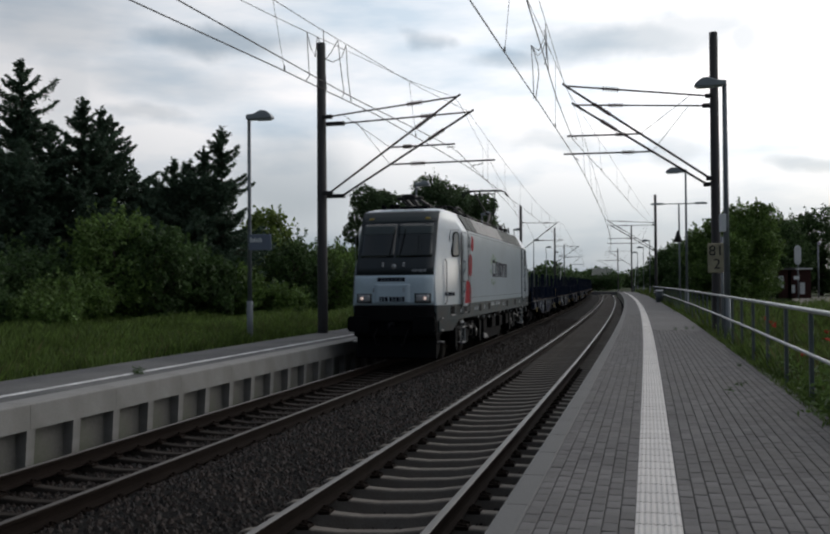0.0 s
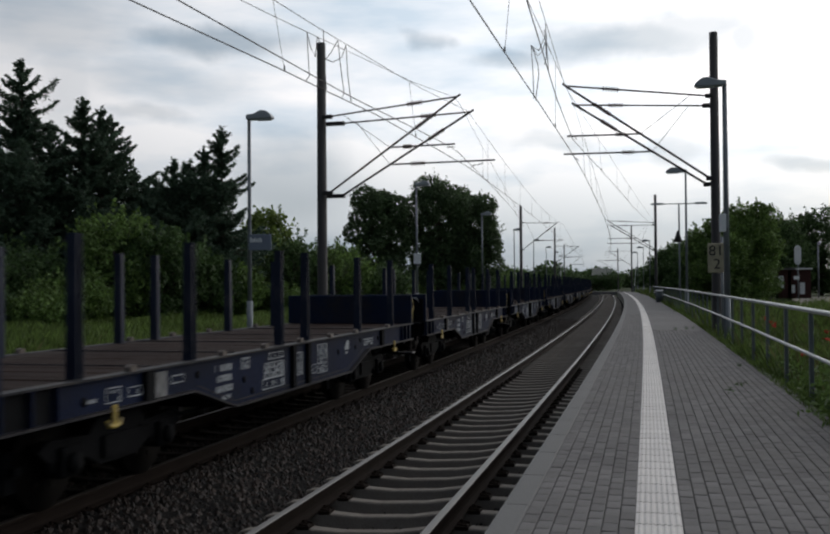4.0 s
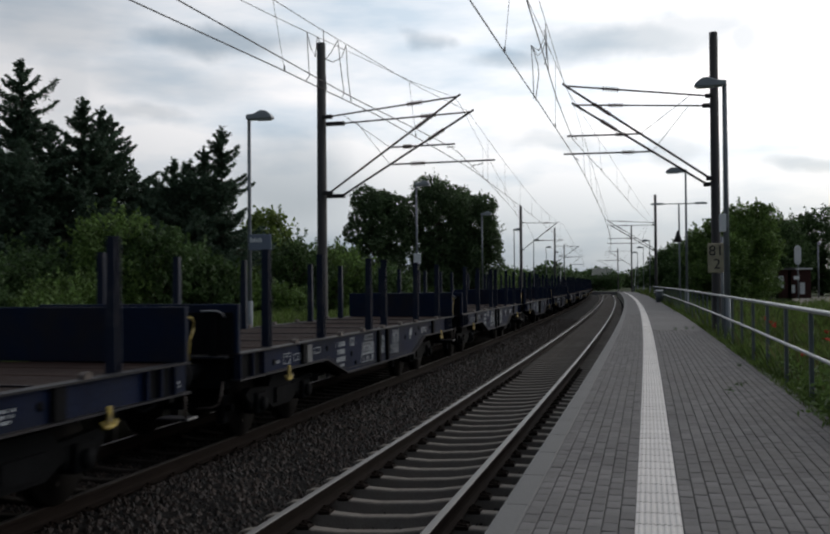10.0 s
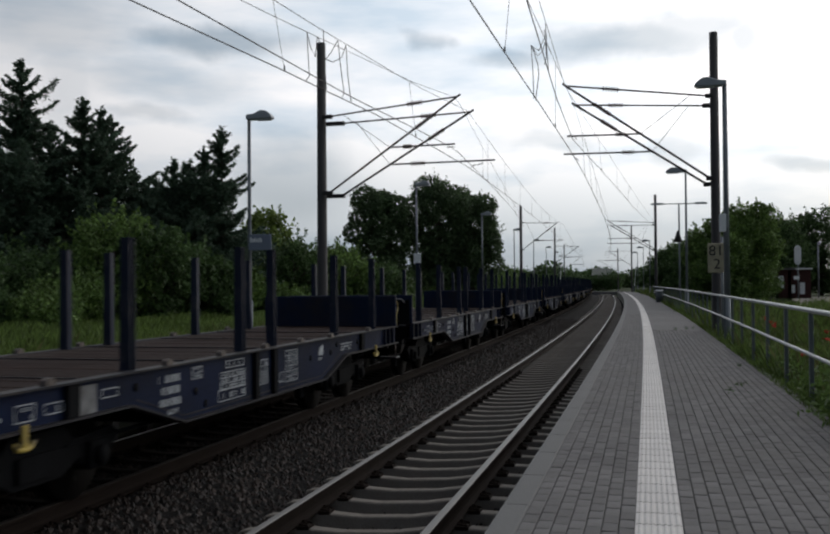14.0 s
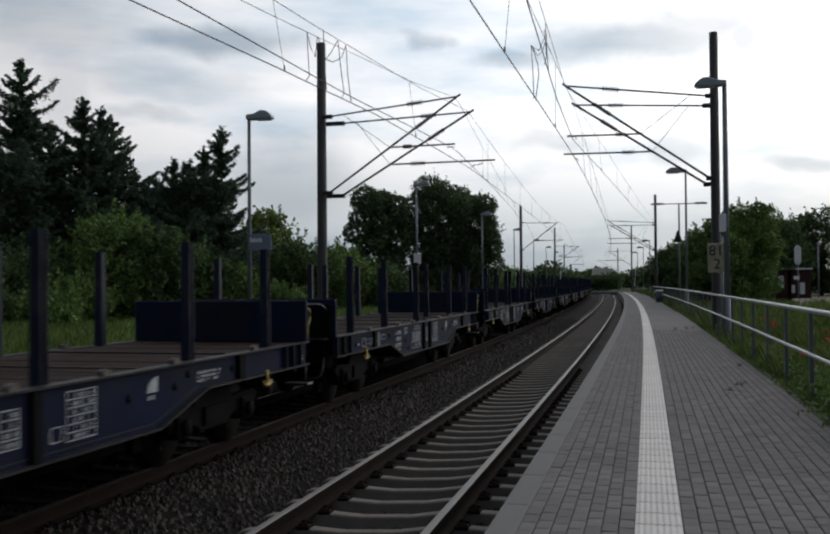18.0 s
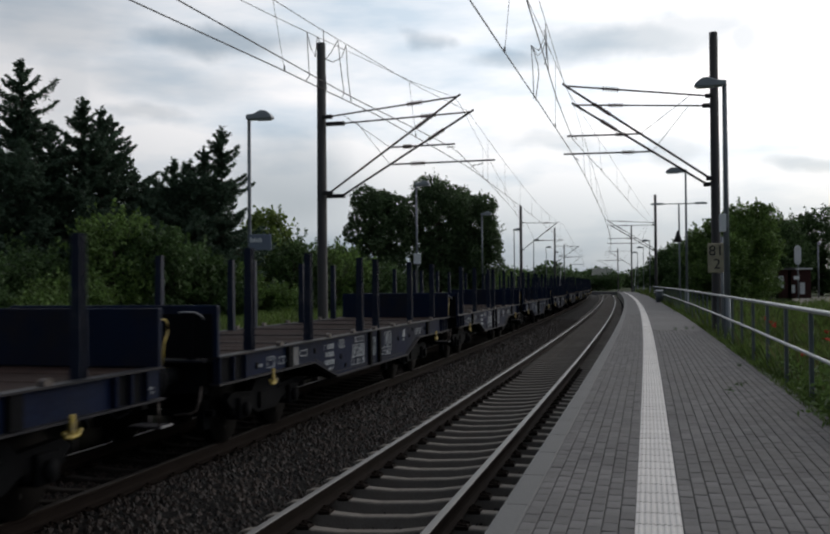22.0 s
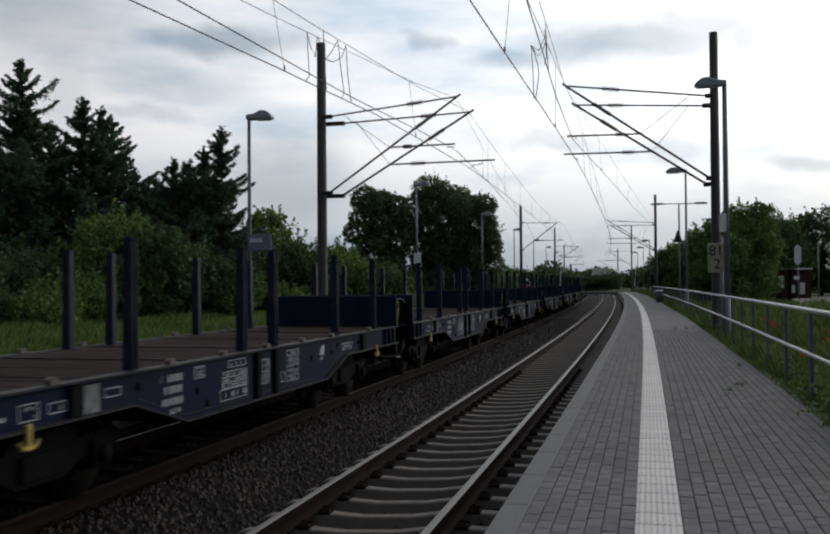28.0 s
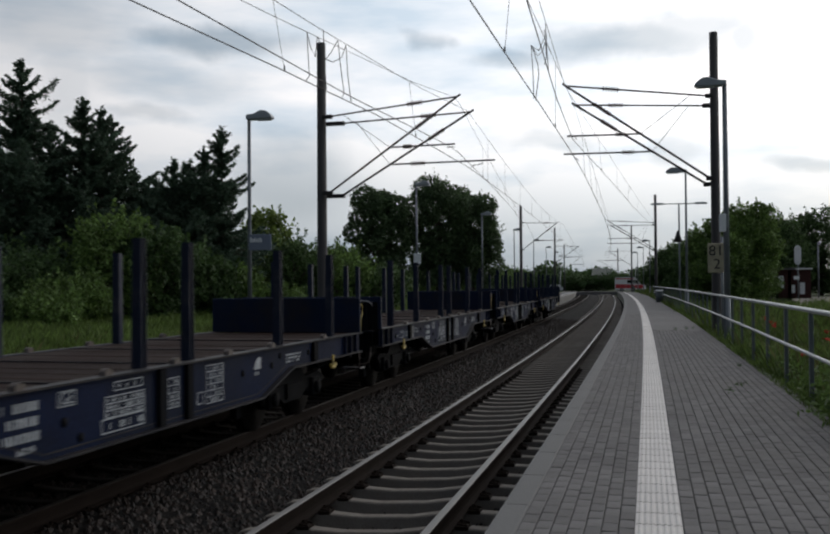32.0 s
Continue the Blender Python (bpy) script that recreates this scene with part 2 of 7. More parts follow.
M_MAST_CONCRETE = material("mast_spun_concrete", (0.13, 0.125, 0.12), 0.85, var=0.2, scale=1.5, fine=40, stain=(0.08, 0.075, 0.07), stain_scale=1.0)
M_GALV = material("galvanised_steel", (0.27, 0.285, 0.30), 0.5, 0.7, var=0.15, scale=4, fine=60)
M_GALV_DARK = material("weathered_galvanised_steel", (0.20, 0.22, 0.235), 0.6, 0.5, var=0.2, scale=3, fine=50)
M_LAMP_GREY = material("lamp_housing_grey", (0.33, 0.36, 0.38), 0.5, 0.2, var=0.1, scale=4, fine=60)
M_WIRE = material("dark_wire", (0.03, 0.028, 0.028), 0.6, 0.4, var=0.2, scale=4, fine=40)
M_COPPER = material("weathered_copper_wire", (0.055, 0.05, 0.048), 0.6, 0.5, var=0.2, scale=4, fine=40)
M_INSULATOR = material("brown_insulator", (0.05, 0.028, 0.022), 0.35, 0.0, var=0.2, scale=8, fine=60)
M_BARK = material("bark", (0.07, 0.055, 0.042), 0.95, var=0.4, scale=4, fine=30, bump=0.8, bump_scale=18)
M_SPRUCE = leaf_material("spruce_needles", (0.068, 0.108, 0.070))
M_LEAF_DARK = leaf_material("dark_leaves", (0.062, 0.108, 0.036))
M_LEAF_GREAT = leaf_material("grey_green_leaves", (0.074, 0.116, 0.052))
M_LEAF_MID = leaf_material("green_leaves", (0.112, 0.182, 0.048))
M_LEAF_LIGHT = leaf_material("light_leaves", (0.15, 0.21, 0.05))
M_GRASS = leaf_material("grass_blades", (0.105, 0.158, 0.038))
M_STRAW = leaf_material("dry_grass_stems", (0.12, 0.125, 0.05))
M_POPPY = material("poppy_petal", (0.55, 0.03, 0.015), 0.7, var=0.2, scale=20, fine=80)


# ---- building helpers ----
def mesh_from(name, bm, mat=None):
    me = bpy.data.meshes.new(name)
    bm.to_mesh(me)
    bm.free()
    for m in (mat if isinstance(mat, (list, tuple)) else [mat]):
        if m:
            me.materials.append(m)
    return me


def part(name, bm, mat, parent=None, label="", m=None):
    """Links a bmesh, or a finished mesh, as one object, under parent if there is one."""
    me = bm if isinstance(bm, bpy.types.Mesh) else mesh_from(name, bm, mat)
    ob = new(name, me)
    if parent:
        ob.parent = parent
    if m is not None:
        ob.matrix_basis = m
    return tagged(ob, label)


def thing(name, label, category, m=None, group="", kind=""):
    """An empty at a thing's base, which carries its parts."""
    ob = new(name)
    ob.empty_display_size = 0.2
    if m is not None:
        ob.matrix_basis = m
    return tagged(ob, label, category, group, kind)


def box(bm, lo, hi, m=None, mat=0, bevel=0.0):
    """A box between two corners, its edges bevelled where asked."""
    c = [(a + b) / 2 for a, b in zip(lo, hi)]
    s = [abs(b - a) for a, b in zip(lo, hi)]
    tm = Matrix.Translation(c) @ Matrix.Diagonal((*s, 1))
    made = bmesh.ops.create_cube(bm, size=1, matrix=tm)["verts"]
    faces = {f for v in made for f in v.link_faces}
    if bevel:
        edges = list({e for v in made for e in v.link_edges})
        out = bmesh.ops.bevel(bm, geom=edges, offset=bevel, segments=1, affect="EDGES", profile=0.5)
        made = list({v for f in out["faces"] for v in f.verts} | {v for v in made if v.is_valid})
        faces = {f for v in made for f in v.link_faces}
    for f in faces:
        f.material_index = mat
    if m is not None:
        bmesh.ops.transform(bm, matrix=m, verts=[v for v in made if v.is_valid])
    return made


def rod(bm, a, b, r, r2=None, sides=8, mat=0):
    """A round bar from a to b."""
    a, b = Vector(a), Vector(b)
    way = b - a
    tm = Matrix.Translation((a + b) / 2) @ way.to_track_quat("Z", "Y").to_matrix().to_4x4()
    made = bmesh.ops.create_cone(bm, cap_ends=True, segments=sides, radius1=r, radius2=r if r2 is None else r2, depth=way.length, matrix=tm)["verts"]
    for f in {f for v in made for f in v.link_faces}:
        f.material_index = mat
        f.smooth = sides > 6
    return made


def prism(bm, outline, lo, hi, axis="y", mat=0):
    """An outline in two axes, pulled along the third; axis y: outline is (x, z); x: (y, z); z: (x, y)."""
    def put(p, w):
        return {"y": (p[0], w, p[1]), "x": (w, p[0], p[1]), "z": (p[0], p[1], w)}[axis]
    a = [bm.verts.new(put(p, lo)) for p in outline]
    b = [bm.verts.new(put(p, hi)) for p in outline]
    faces = [bm.faces.new(a), bm.faces.new(b[::-1])]
    for i in range(len(a)):
        j = (i + 1) % len(a)
        faces.append(bm.faces.new((a[j], a[i], b[i], b[j])))
    for f in faces:
        f.material_index = mat
    bmesh.ops.recalc_face_normals(bm, faces=faces)
    return a + b


def tube(bm, pts, r, sides=6, mat=0):
    """A bent bar through the points."""
    pts = [Vector(p) for p in pts]
    rings = []
    for i, p in enumerate(pts):
        way = (pts[min(i + 1, len(pts) - 1)] - pts[max(i - 1, 0)]).normalized()
        q = way.to_track_quat("Z", "Y")
        rings.append([bm.verts.new(p + q @ Vector((r * math.cos(2 * math.pi * k / sides), r * math.sin(2 * math.pi * k / sides), 0))) for k in range(sides)])
    for a, b in zip(rings, rings[1:]):
        for k in range(sides):
            f = bm.faces.new((a[k], a[(k + 1) % sides], b[(k + 1) % sides], b[k]))
            f.material_index, f.smooth = mat, True
    for ring in (rings[0][::-1], rings[-1]):
        bm.faces.new(ring).material_index = mat


def sweep(bm, profile, s0, s1, step=1.0, closed=False, mat=0, jitter=0.0, smooth=False):
    """A profile of (d, z) drawn along the line from s0 to s1."""
    n = max(1, round((s1 - s0) / step))
    rings = []
    for i in range(n + 1):
        s = s0 + (s1 - s0) * i / n
        rings.append([bm.verts.new(C(s, d + (jitter and random.uniform(-jitter, jitter)), z + (jitter and random.uniform(-jitter, jitter)))) for d, z in profile])
    m = len(profile)
    for a, b in zip(rings, rings[1:]):
        for k in range(m if closed else m - 1):
            f = bm.faces.new((a[k], a[(k + 1) % m], b[(k + 1) % m], b[k]))
            f.material_index, f.smooth = mat, smooth
    if closed:
        bm.faces.new(rings[0])
        bm.faces.new(rings[-1][::-1])
    return rings


def swept(name, profile, s0, s1, mat, step=1.0, closed=True, parent=None, label="", category="", kind="", jitter=0.0):
    bm = bmesh.new()
    sweep(bm, profile, s0, s1, step, closed, jitter=jitter)
    bmesh.ops.recalc_face_normals(bm, faces=bm.faces[:])
    ob = part(name, bm, mat, parent, label)
    return tagged(ob, "", category, "", kind)


def rect(d0, z0, d1, z1):
    return [(d0, z0), (d1, z0), (d1, z1), (d0, z1)]


def lettering(text, size, parent, m, mat, name="lettering", depth=0.004):
    cu = bpy.data.curves.new(name, "FONT")
    cu.body, cu.size, cu.align_x, cu.align_y, cu.extrude = text, size, "CENTER", "CENTER", depth
    tmp = bpy.data.objects.new(name, cu)
    me = bpy.data.meshes.new_from_object(tmp)
    bpy.data.objects.remove(tmp)
    me.materials.append(mat)
    return part(name, me, None, parent, "", m)


# ---- ground, ballast, tracks ----
def ground_height(s, d):
    if s > 185 and -9 < d < 9:
        return -0.35
    if -6.4 < d < 2.2:
        return -0.75
    if d <= -7.0 or d >= 4.0:
        return 0.42
    return 0.2


def build_ground():
    bm = bmesh.new()
    ds = [-1400, -600, -250, -120, -70, -45, -30, -22, -16, -12, -9.5, -8.2, -7.4, -6.7, -6.3, 2.1, 2.4, 4.3, 5.2, 7, 10, 14, 20, 30, 50, 90, 200, 500, 1400]
    ss = [-300, -100, -30, -10, 0, 5, 10, 15, 20, 25, 30, 36, 42, 50, 58, 66, 75, 85, 95, 110, 125, 140, 155, 170, 182, 188, 200, 215, 240, 280, 340, 450, 700, 1200, 2500]
    rows = []
    for s in ss:
        row = []
        for d in ds:
            z = ground_height(s, d)
            if abs(d) > 8 and abs(d) < 200:
                z += 0.10 * noise.noise(Vector((s * 0.11, d * 0.13, 3.0)))
            row.append(bm.verts.new(C(s, d, z)))
        rows.append(row)
    for a, b in zip(rows, rows[1:]):
        for k in range(len(ds) - 1):
            bm.faces.new((a[k], a[k + 1], b[k + 1], b[k])).smooth = True
    ob = part("ground", bm, M_SOIL, None, "dark green turf and earth beside the railway")
    tagged(ob, "", "ground", "", "structure")


def build_ballast():
    bed = [(-6.2, -0.68), (-5.5, -0.40), (-5.1, -0.36), (TRACK_B - 0.7, B_LOW - 0.28), (TRACK_B + 0.7, B_LOW - 0.26), (TRACK_B + 0.95, B_LOW - 0.15), (TRACK_B + 1.5, B_LOW - 0.10),
           (-1.75, -0.27), (-1.35, -0.29), (-0.7, -0.355 - 0.7 * CANT), (0.7, -0.355 + 0.7 * CANT), (1.1, -0.23), (1.62, -0.25), (1.9, -0.5)]
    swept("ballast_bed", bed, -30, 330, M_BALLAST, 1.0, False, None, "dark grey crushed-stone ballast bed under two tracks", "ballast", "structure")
    # loose stones lying in the bed, nearest stretch
    rng = np.random.default_rng(5)
    verts, faces = [], []
    shape = [(1, 0, -.2), (0.2, 0.9, -.2), (-0.9, 0.4, -.2), (-0.5, -0.8, -.2), (0.5, -0.7, -.2), (0.1, 0.1, 0.75), (0.45, 0.3, 0.5)]
    tri = [(0, 1, 6), (1, 5, 6), (1, 2, 5), (2, 3, 5), (3, 4, 5), (4, 0, 6), (4, 6, 5)]
    prof_d, prof_z = [p[0] for p in bed], [p[1] for p in bed]
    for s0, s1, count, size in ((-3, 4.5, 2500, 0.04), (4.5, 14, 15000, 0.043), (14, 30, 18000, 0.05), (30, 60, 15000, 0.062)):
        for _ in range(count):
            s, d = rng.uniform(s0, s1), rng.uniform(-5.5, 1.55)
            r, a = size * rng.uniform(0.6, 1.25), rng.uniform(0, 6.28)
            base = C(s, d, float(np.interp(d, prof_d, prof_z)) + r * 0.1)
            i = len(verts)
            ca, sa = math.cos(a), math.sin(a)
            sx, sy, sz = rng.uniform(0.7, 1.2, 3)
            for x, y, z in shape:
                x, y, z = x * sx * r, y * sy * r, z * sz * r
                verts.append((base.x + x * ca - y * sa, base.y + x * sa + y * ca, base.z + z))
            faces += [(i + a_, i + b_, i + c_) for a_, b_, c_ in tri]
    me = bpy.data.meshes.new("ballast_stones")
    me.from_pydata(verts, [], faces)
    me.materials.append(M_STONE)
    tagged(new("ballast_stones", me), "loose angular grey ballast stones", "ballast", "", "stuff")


def rail_profile(d, z, cant=True):
    half = [(0.075, -0.172), (0.075, -0.160), (0.020, -0.145), (0.009, -0.12), (0.009, -0.05), (0.036, -0.038), (0.036, -0.006), (0.028, 0.0)]
    pts = [(-x, y) for x, y in half] + [(x, y) for x, y in half[::-1]]
    return [(d + x, z + y) for x, y in pts]


def build_rails():
    for track, head, low, cant in ((0.0, M_RAIL_TOP, 0.0, CANT), (TRACK_B, M_RAIL_OLD, B_LOW, B_CANT)):
        for side in (-0.75, 0.75):
            ob = thing("rail", "rusty steel rail with a worn bright running head", "rail", None, "rails of the two tracks")
            pts, d, z = rail_profile(0, 0), track + side, low + side * cant
            for name, sel, mat in (("foot_and_web", pts[:5] + pts[-5:], M_RAIL_WEB), ("head", pts[5:-5], head)):
                bm = bmesh.new()
                sweep(bm, [(d + a, z + b) for a, b in sel], -25, 320, 1.5, True)
                bmesh.ops.recalc_face_normals(bm, faces=bm.faces[:])
                if name == "head":
                    for f in bm.faces:
                        f.material_index = 0 if min(v.co.z for v in f.verts) - z > -0.01 else 1
                part(name, bm, [mat, M_RAIL_WEB] if name == "head" else mat, ob)


def sleeper_mesh():
    bm = bmesh.new()
    cuts = [(-1.30, -0.235, 0.045), (-1.22, -0.205, 0.06), (-0.95, -0.188, 0.065), (-0.55, -0.192, 0.064), (-0.25, -0.222, 0.055), (0.25, -0.222, 0.055),
            (0.55, -0.192, 0.064), (0.95, -0.188, 0.065), (1.22, -0.205, 0.06), (1.30, -0.235, 0.045)]
    rings = []
    for x, top, half in cuts:
        z0 = -0.39
        rings.append([bm.verts.new((x, y, z)) for y, z in ((-half - 0.035, z0), (-half - 0.012, top - 0.014), (-half, top), (half, top), (half + 0.012, top - 0.014), (half + 0.035, z0))])
    for a, b in zip(rings, rings[1:]):
        for k in range(5):
            bm.faces.new((a[k], b[k], b[k + 1], a[k + 1]))
    bm.faces.new(rings[0])
    bm.faces.new(rings[-1][::-1])
    bmesh.ops.recalc_face_normals(bm, faces=bm.faces[:])
    return bm


def clip_mesh():
    """A rail fastening: plate, tension clamp and screw."""
    bm = bmesh.new()
    box(bm, (-0.06, -0.075, -0.20), (0.06, 0.075, -0.168))
    tube(bm, [(-0.05, -0.06, -0.16), (0.03, -0.07, -0.145), (0.05, -0.03, -0.15), (-0.02, 0.0, -0.15), (0.05, 0.03, -0.15), (0.03, 0.07, -0.145), (-0.05, 0.06, -0.16)], 0.010, 5)
    rod(bm, (0.01, 0, -0.17), (0.01, 0, -0.115), 0.018, sides=6)
    return bm


def build_sleepers():
    # the far track's mesh carries the colour darkened for the train's shade
    worn, clip = mesh_from("sleeper", sleeper_mesh(), M_SLEEPER_SHADED), mesh_from("rail_clip", clip_mesh(), M_RAIL_WEB)
    fresh = mesh_from("sleeper", sleeper_mesh(), M_SLEEPER)
    for track, s0, s_near, s_clip in ((0.0, 8.99, 62, 24), (TRACK_B, 9.15, 45, 20)):
        far = bmesh.new()
        i = -30
        while True:
            s = s0 + 0.6 * i
            i += 1
            if s > 200:
                break
            m = along(s, track, 0.0 if track == 0 else B_LOW) @ Matrix.Rotation(-math.atan(CANT if track == 0 else B_CANT), 4, "Y")
            if -10 < s < s_near:
                ob = new("sleeper", fresh if track == 0 else worn)
                ob.matrix_basis = m
                tagged(ob, "weathered pale concrete sleeper bedded in ballast" if track == 0 else "brown concrete sleeper in ballast, darkened for the shade under the train", "sleeper", "sleepers of the near track" if track == 0 else "sleepers of the far track")
                if 4 < s < s_clip:
                    for side in (-0.75, 0.75):
                        for out in (-1, 1):
                            part("rail_clip", clip, None, ob, "", Matrix.Translation((side + out * 0.125, 0, 0)) @ (Matrix.Rotation(math.pi, 4, "Z") if out > 0 else Matrix.Identity(4)))
            elif s >= s_near:
                box(far, (-1.3, -0.085, -0.39), (1.3, 0.085, -0.195), m)
        part("far_sleepers", far, M_SLEEPER if track == 0 else M_SLEEPER_SHADED, None, "receding row of pale concrete sleepers")
        tagged(bpy.context.scene.collection.objects[-1], "", "sleepers", "", "stuff")


# ---- the near platform ----
P_TOP, P_EDGE, STRIPE, GRASS_EDGE, P_END = 0.556, 1.551, 2.424, 4.46, 158


def build_near_platform():
    base = thing("platform_near", "paved platform with a concrete edge and white guide strip", "platform", None, "", "structure")
    swept("bed", rect(P_EDGE + 0.12, -0.6, GRASS_EDGE, P_TOP - 0.018), -12, 46, M_JOINT, 1.0, True, base)
    swept("far_paving", rect(P_EDGE + 0.12, -0.6, GRASS_EDGE - 0.02, P_TOP), 46, P_END, M_PAVER_FAR, 1.0, True, base)
    swept("smooth_paving", rect(STRIPE + 0.285, P_TOP - 0.03, GRASS_EDGE - 0.02, P_TOP - 0.002), 30.38, 46, M_PAVER_FAR, 1.0, True, base)
    swept("retaining_wall", rect(P_EDGE + 0.06, -0.7, P_EDGE + 0.13, P_TOP - 0.14), -12, P_END, M_PRECAST_DARK, 1.0, True, base)
    # edge slabs, one metre each
    slab = bmesh.new()
    prism(slab, [(0, -0.15), (0, -0.012), (0.012, 0), (0.17, 0), (0.182, -0.01), (0.182, -0.15)], 0.004, 0.996, "y")
    slab_mesh = mesh_from("edge_slab", slab, M_EDGE)
    for i in range(-6, 60):
        part("edge_slab", slab_mesh, None, base, "", along(i * 1.0 + 0.35, P_EDGE, P_TOP + 0.003))
    swept("far_edge", rect(P_EDGE, P_TOP - 0.15, P_EDGE + 0.2, P_TOP + 0.003), 60.35, P_END, M_EDGE, 1.0, True, base)
    # ribbed white guide slabs, 0.30 m each
    rib = bmesh.new()
    prof = [(0.0, -0.05), (0.0, 0.0)]
    for k in range(7):
        x = 0.018 + k * 0.0375
        prof += [(x, 0.0), (x + 0.006, 0.005), (x + 0.019, 0.005), (x + 0.025, 0.0)]
    prof += [(0.28, 0.0), (0.28, -0.05)]
    prism(rib, prof, 0.007, 0.293, "y")
    rib_mesh = mesh_from("guide_slab", rib, M_TACTILE)
    for i in range(-28, 100):
        part("guide_slab", rib_mesh, None, base, "", along(3 + i * 0.3, STRIPE, P_TOP - 0.002))
    swept("far_guide_strip", rect(STRIPE, P_TOP - 0.05, STRIPE + 0.28, P_TOP + 0.004), 33, P_END - 2, M_TACTILE, 1.0, True, base)
    # pavers, 10 by 20 cm, in running courses
    rng = random.Random(3)
    shapes = []
    for k in range(4):
        bm = bmesh.new()
        tip = [rng.uniform(-0.0015, 0.0015) for _ in range(4)]
        w, ln, b = 0.0465, 0.0962, 0.006
        low = [bm.verts.new((x * w, y * ln, -0.03)) for x, y in ((-1, -1), (1, -1), (1, 1), (-1, 1))]
        mid = [bm.verts.new((x * w, y * ln, -0.004 + t)) for (x, y), t in zip(((-1, -1), (1, -1), (1, 1), (-1, 1)), tip)]
        top = [bm.verts.new((x * (w - b), y * (ln - b), t)) for (x, y), t in zip(((-1, -1), (1, -1), (1, 1), (-1, 1)), tip)]
        bm.faces.new(top)
        for a, c in ((low, mid), (mid, top)):
            for q in range(4):
                bm.faces.new((a[q], a[(q + 1) % 4], c[(q + 1) % 4], c[q]))
        bmesh.ops.recalc_face_normals(bm, faces=bm.faces[:])
        shapes.append(mesh_from("paver", bm, M_PAVER))
    verts, faces = [], []
    columns = [P_EDGE + 0.182 + 0.05 + 0.0987 * k for k in range(7)] + [STRIPE + 0.28 + 0.053 + 0.1 * k for k in range(17)]
    singles = 0
    for col, d in enumerate(columns):
        shift = (0.1 if col % 2 else 0.0) + rng.uniform(-0.03, 0.03)
        for i in range(-25, 230):
            s = i * 0.2 + shift
            if s > (46 if d < STRIPE else 30.3):
                break
            lift = rng.uniform(-0.0025, 0.002)
            m = along(s, d, P_TOP + lift)
            if 5.0 < s < 7.65 and singles < 300 and rng.random() < 1.0:
                part("paver", shapes[rng.randrange(4)], None, base, "", m)
                singles += 1
            else:
                me = shapes[rng.randrange(4)]
                j = len(verts)
                verts += [m @ v.co for v in me.vertices]
                faces += [[j + v for v in p.vertices] for p in me.polygons]
    me = bpy.data.meshes.new("paver_field")
    me.from_pydata(verts, [], faces)
    me.materials.append(M_PAVER)
    tagged(part("paver_field", me, None, base), "", "", "", "stuff")


# ---- the far platform ----
Q_EDGE, Q_TOP = -5.239, 0.541


def build_far_platform():
    base = thing("platform_far", "asphalt platform with a precast ribbed concrete edge wall", "platform", FAR, "", "structure")
    swept("surface", rect(-7.62, -0.4, Q_EDGE - 0.42, Q_TOP - 0.012), -12, 175, M_ASPHALT, 1.0, True, base)
    swept("white_line", rect(-6.25, Q_TOP - 0.02, -6.11, Q_TOP - 0.008), -12, 172, M_WHITE_LINE, 1.0, True, base)
    coping = bmesh.new()
    prism(coping, [(0, -0.345), (0, -0.02), (-0.02, 0), (-0.42, 0), (-0.42, -0.1), (-0.12, -0.14), (-0.10, -0.345)], 0.004, 1.996, "y")
    coping_mesh = mesh_from("coping", coping, M_PRECAST)
    # panels set back between the ribs, in a darker concrete than theirs
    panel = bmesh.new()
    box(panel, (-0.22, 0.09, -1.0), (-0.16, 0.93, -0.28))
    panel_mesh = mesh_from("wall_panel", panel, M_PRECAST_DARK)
    rib = bmesh.new()
    prism(rib, [(-0.10, -0.335), (-0.005, -0.335), (-0.005, -0.38), (-0.04, -0.95), (-0.18, -0.95), (-0.18, -0.29)], -0.085, 0.085, "y")
    rib_mesh = mesh_from("wall_rib", rib, M_PRECAST)
    for i in range(-3, 40):
        if i % 2 == 0:
            part("coping", coping_mesh, None, base, "", along(10.74 + i * 1.02, Q_EDGE, Q_TOP) @ Matrix.Diagonal((1, 1.02, 1, 1)))
        part("wall_rib", rib_mesh, None, base, "", along(10.76 + i * 1.02, Q_EDGE, Q_TOP))
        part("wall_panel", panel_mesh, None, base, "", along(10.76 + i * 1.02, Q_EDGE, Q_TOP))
    swept("far_wall", [(Q_EDGE, 0.24), (Q_EDGE, Q_TOP - 0.02), (Q_EDGE - 0.02, Q_TOP), (Q_EDGE - 0.42, Q_TOP), (Q_EDGE - 0.42, -0.5), (Q_EDGE - 0.12, -0.5), (Q_EDGE - 0.12, 0.24)], 51.6, 175, M_PRECAST, 1.0, True, base)
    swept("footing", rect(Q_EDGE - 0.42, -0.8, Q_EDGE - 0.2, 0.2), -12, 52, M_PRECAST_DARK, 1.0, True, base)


build_ground()
build_ballast()
build_rails()
build_sleepers()
build_near_platform()
build_far_platform()


# ---- overhead line ----
def insulator(bm, a, b, r=0.045, ribs=6, core=0.018):
    a, b = Vector(a), Vector(b)
    rod(bm, a, b, core, sides=6)
    for k in range(ribs):
        p = a.lerp(b, (k + 0.5) / ribs)
        w = (b - a).normalized() * 0.012
        rod(bm, p - w, p + w, r, sides=8)


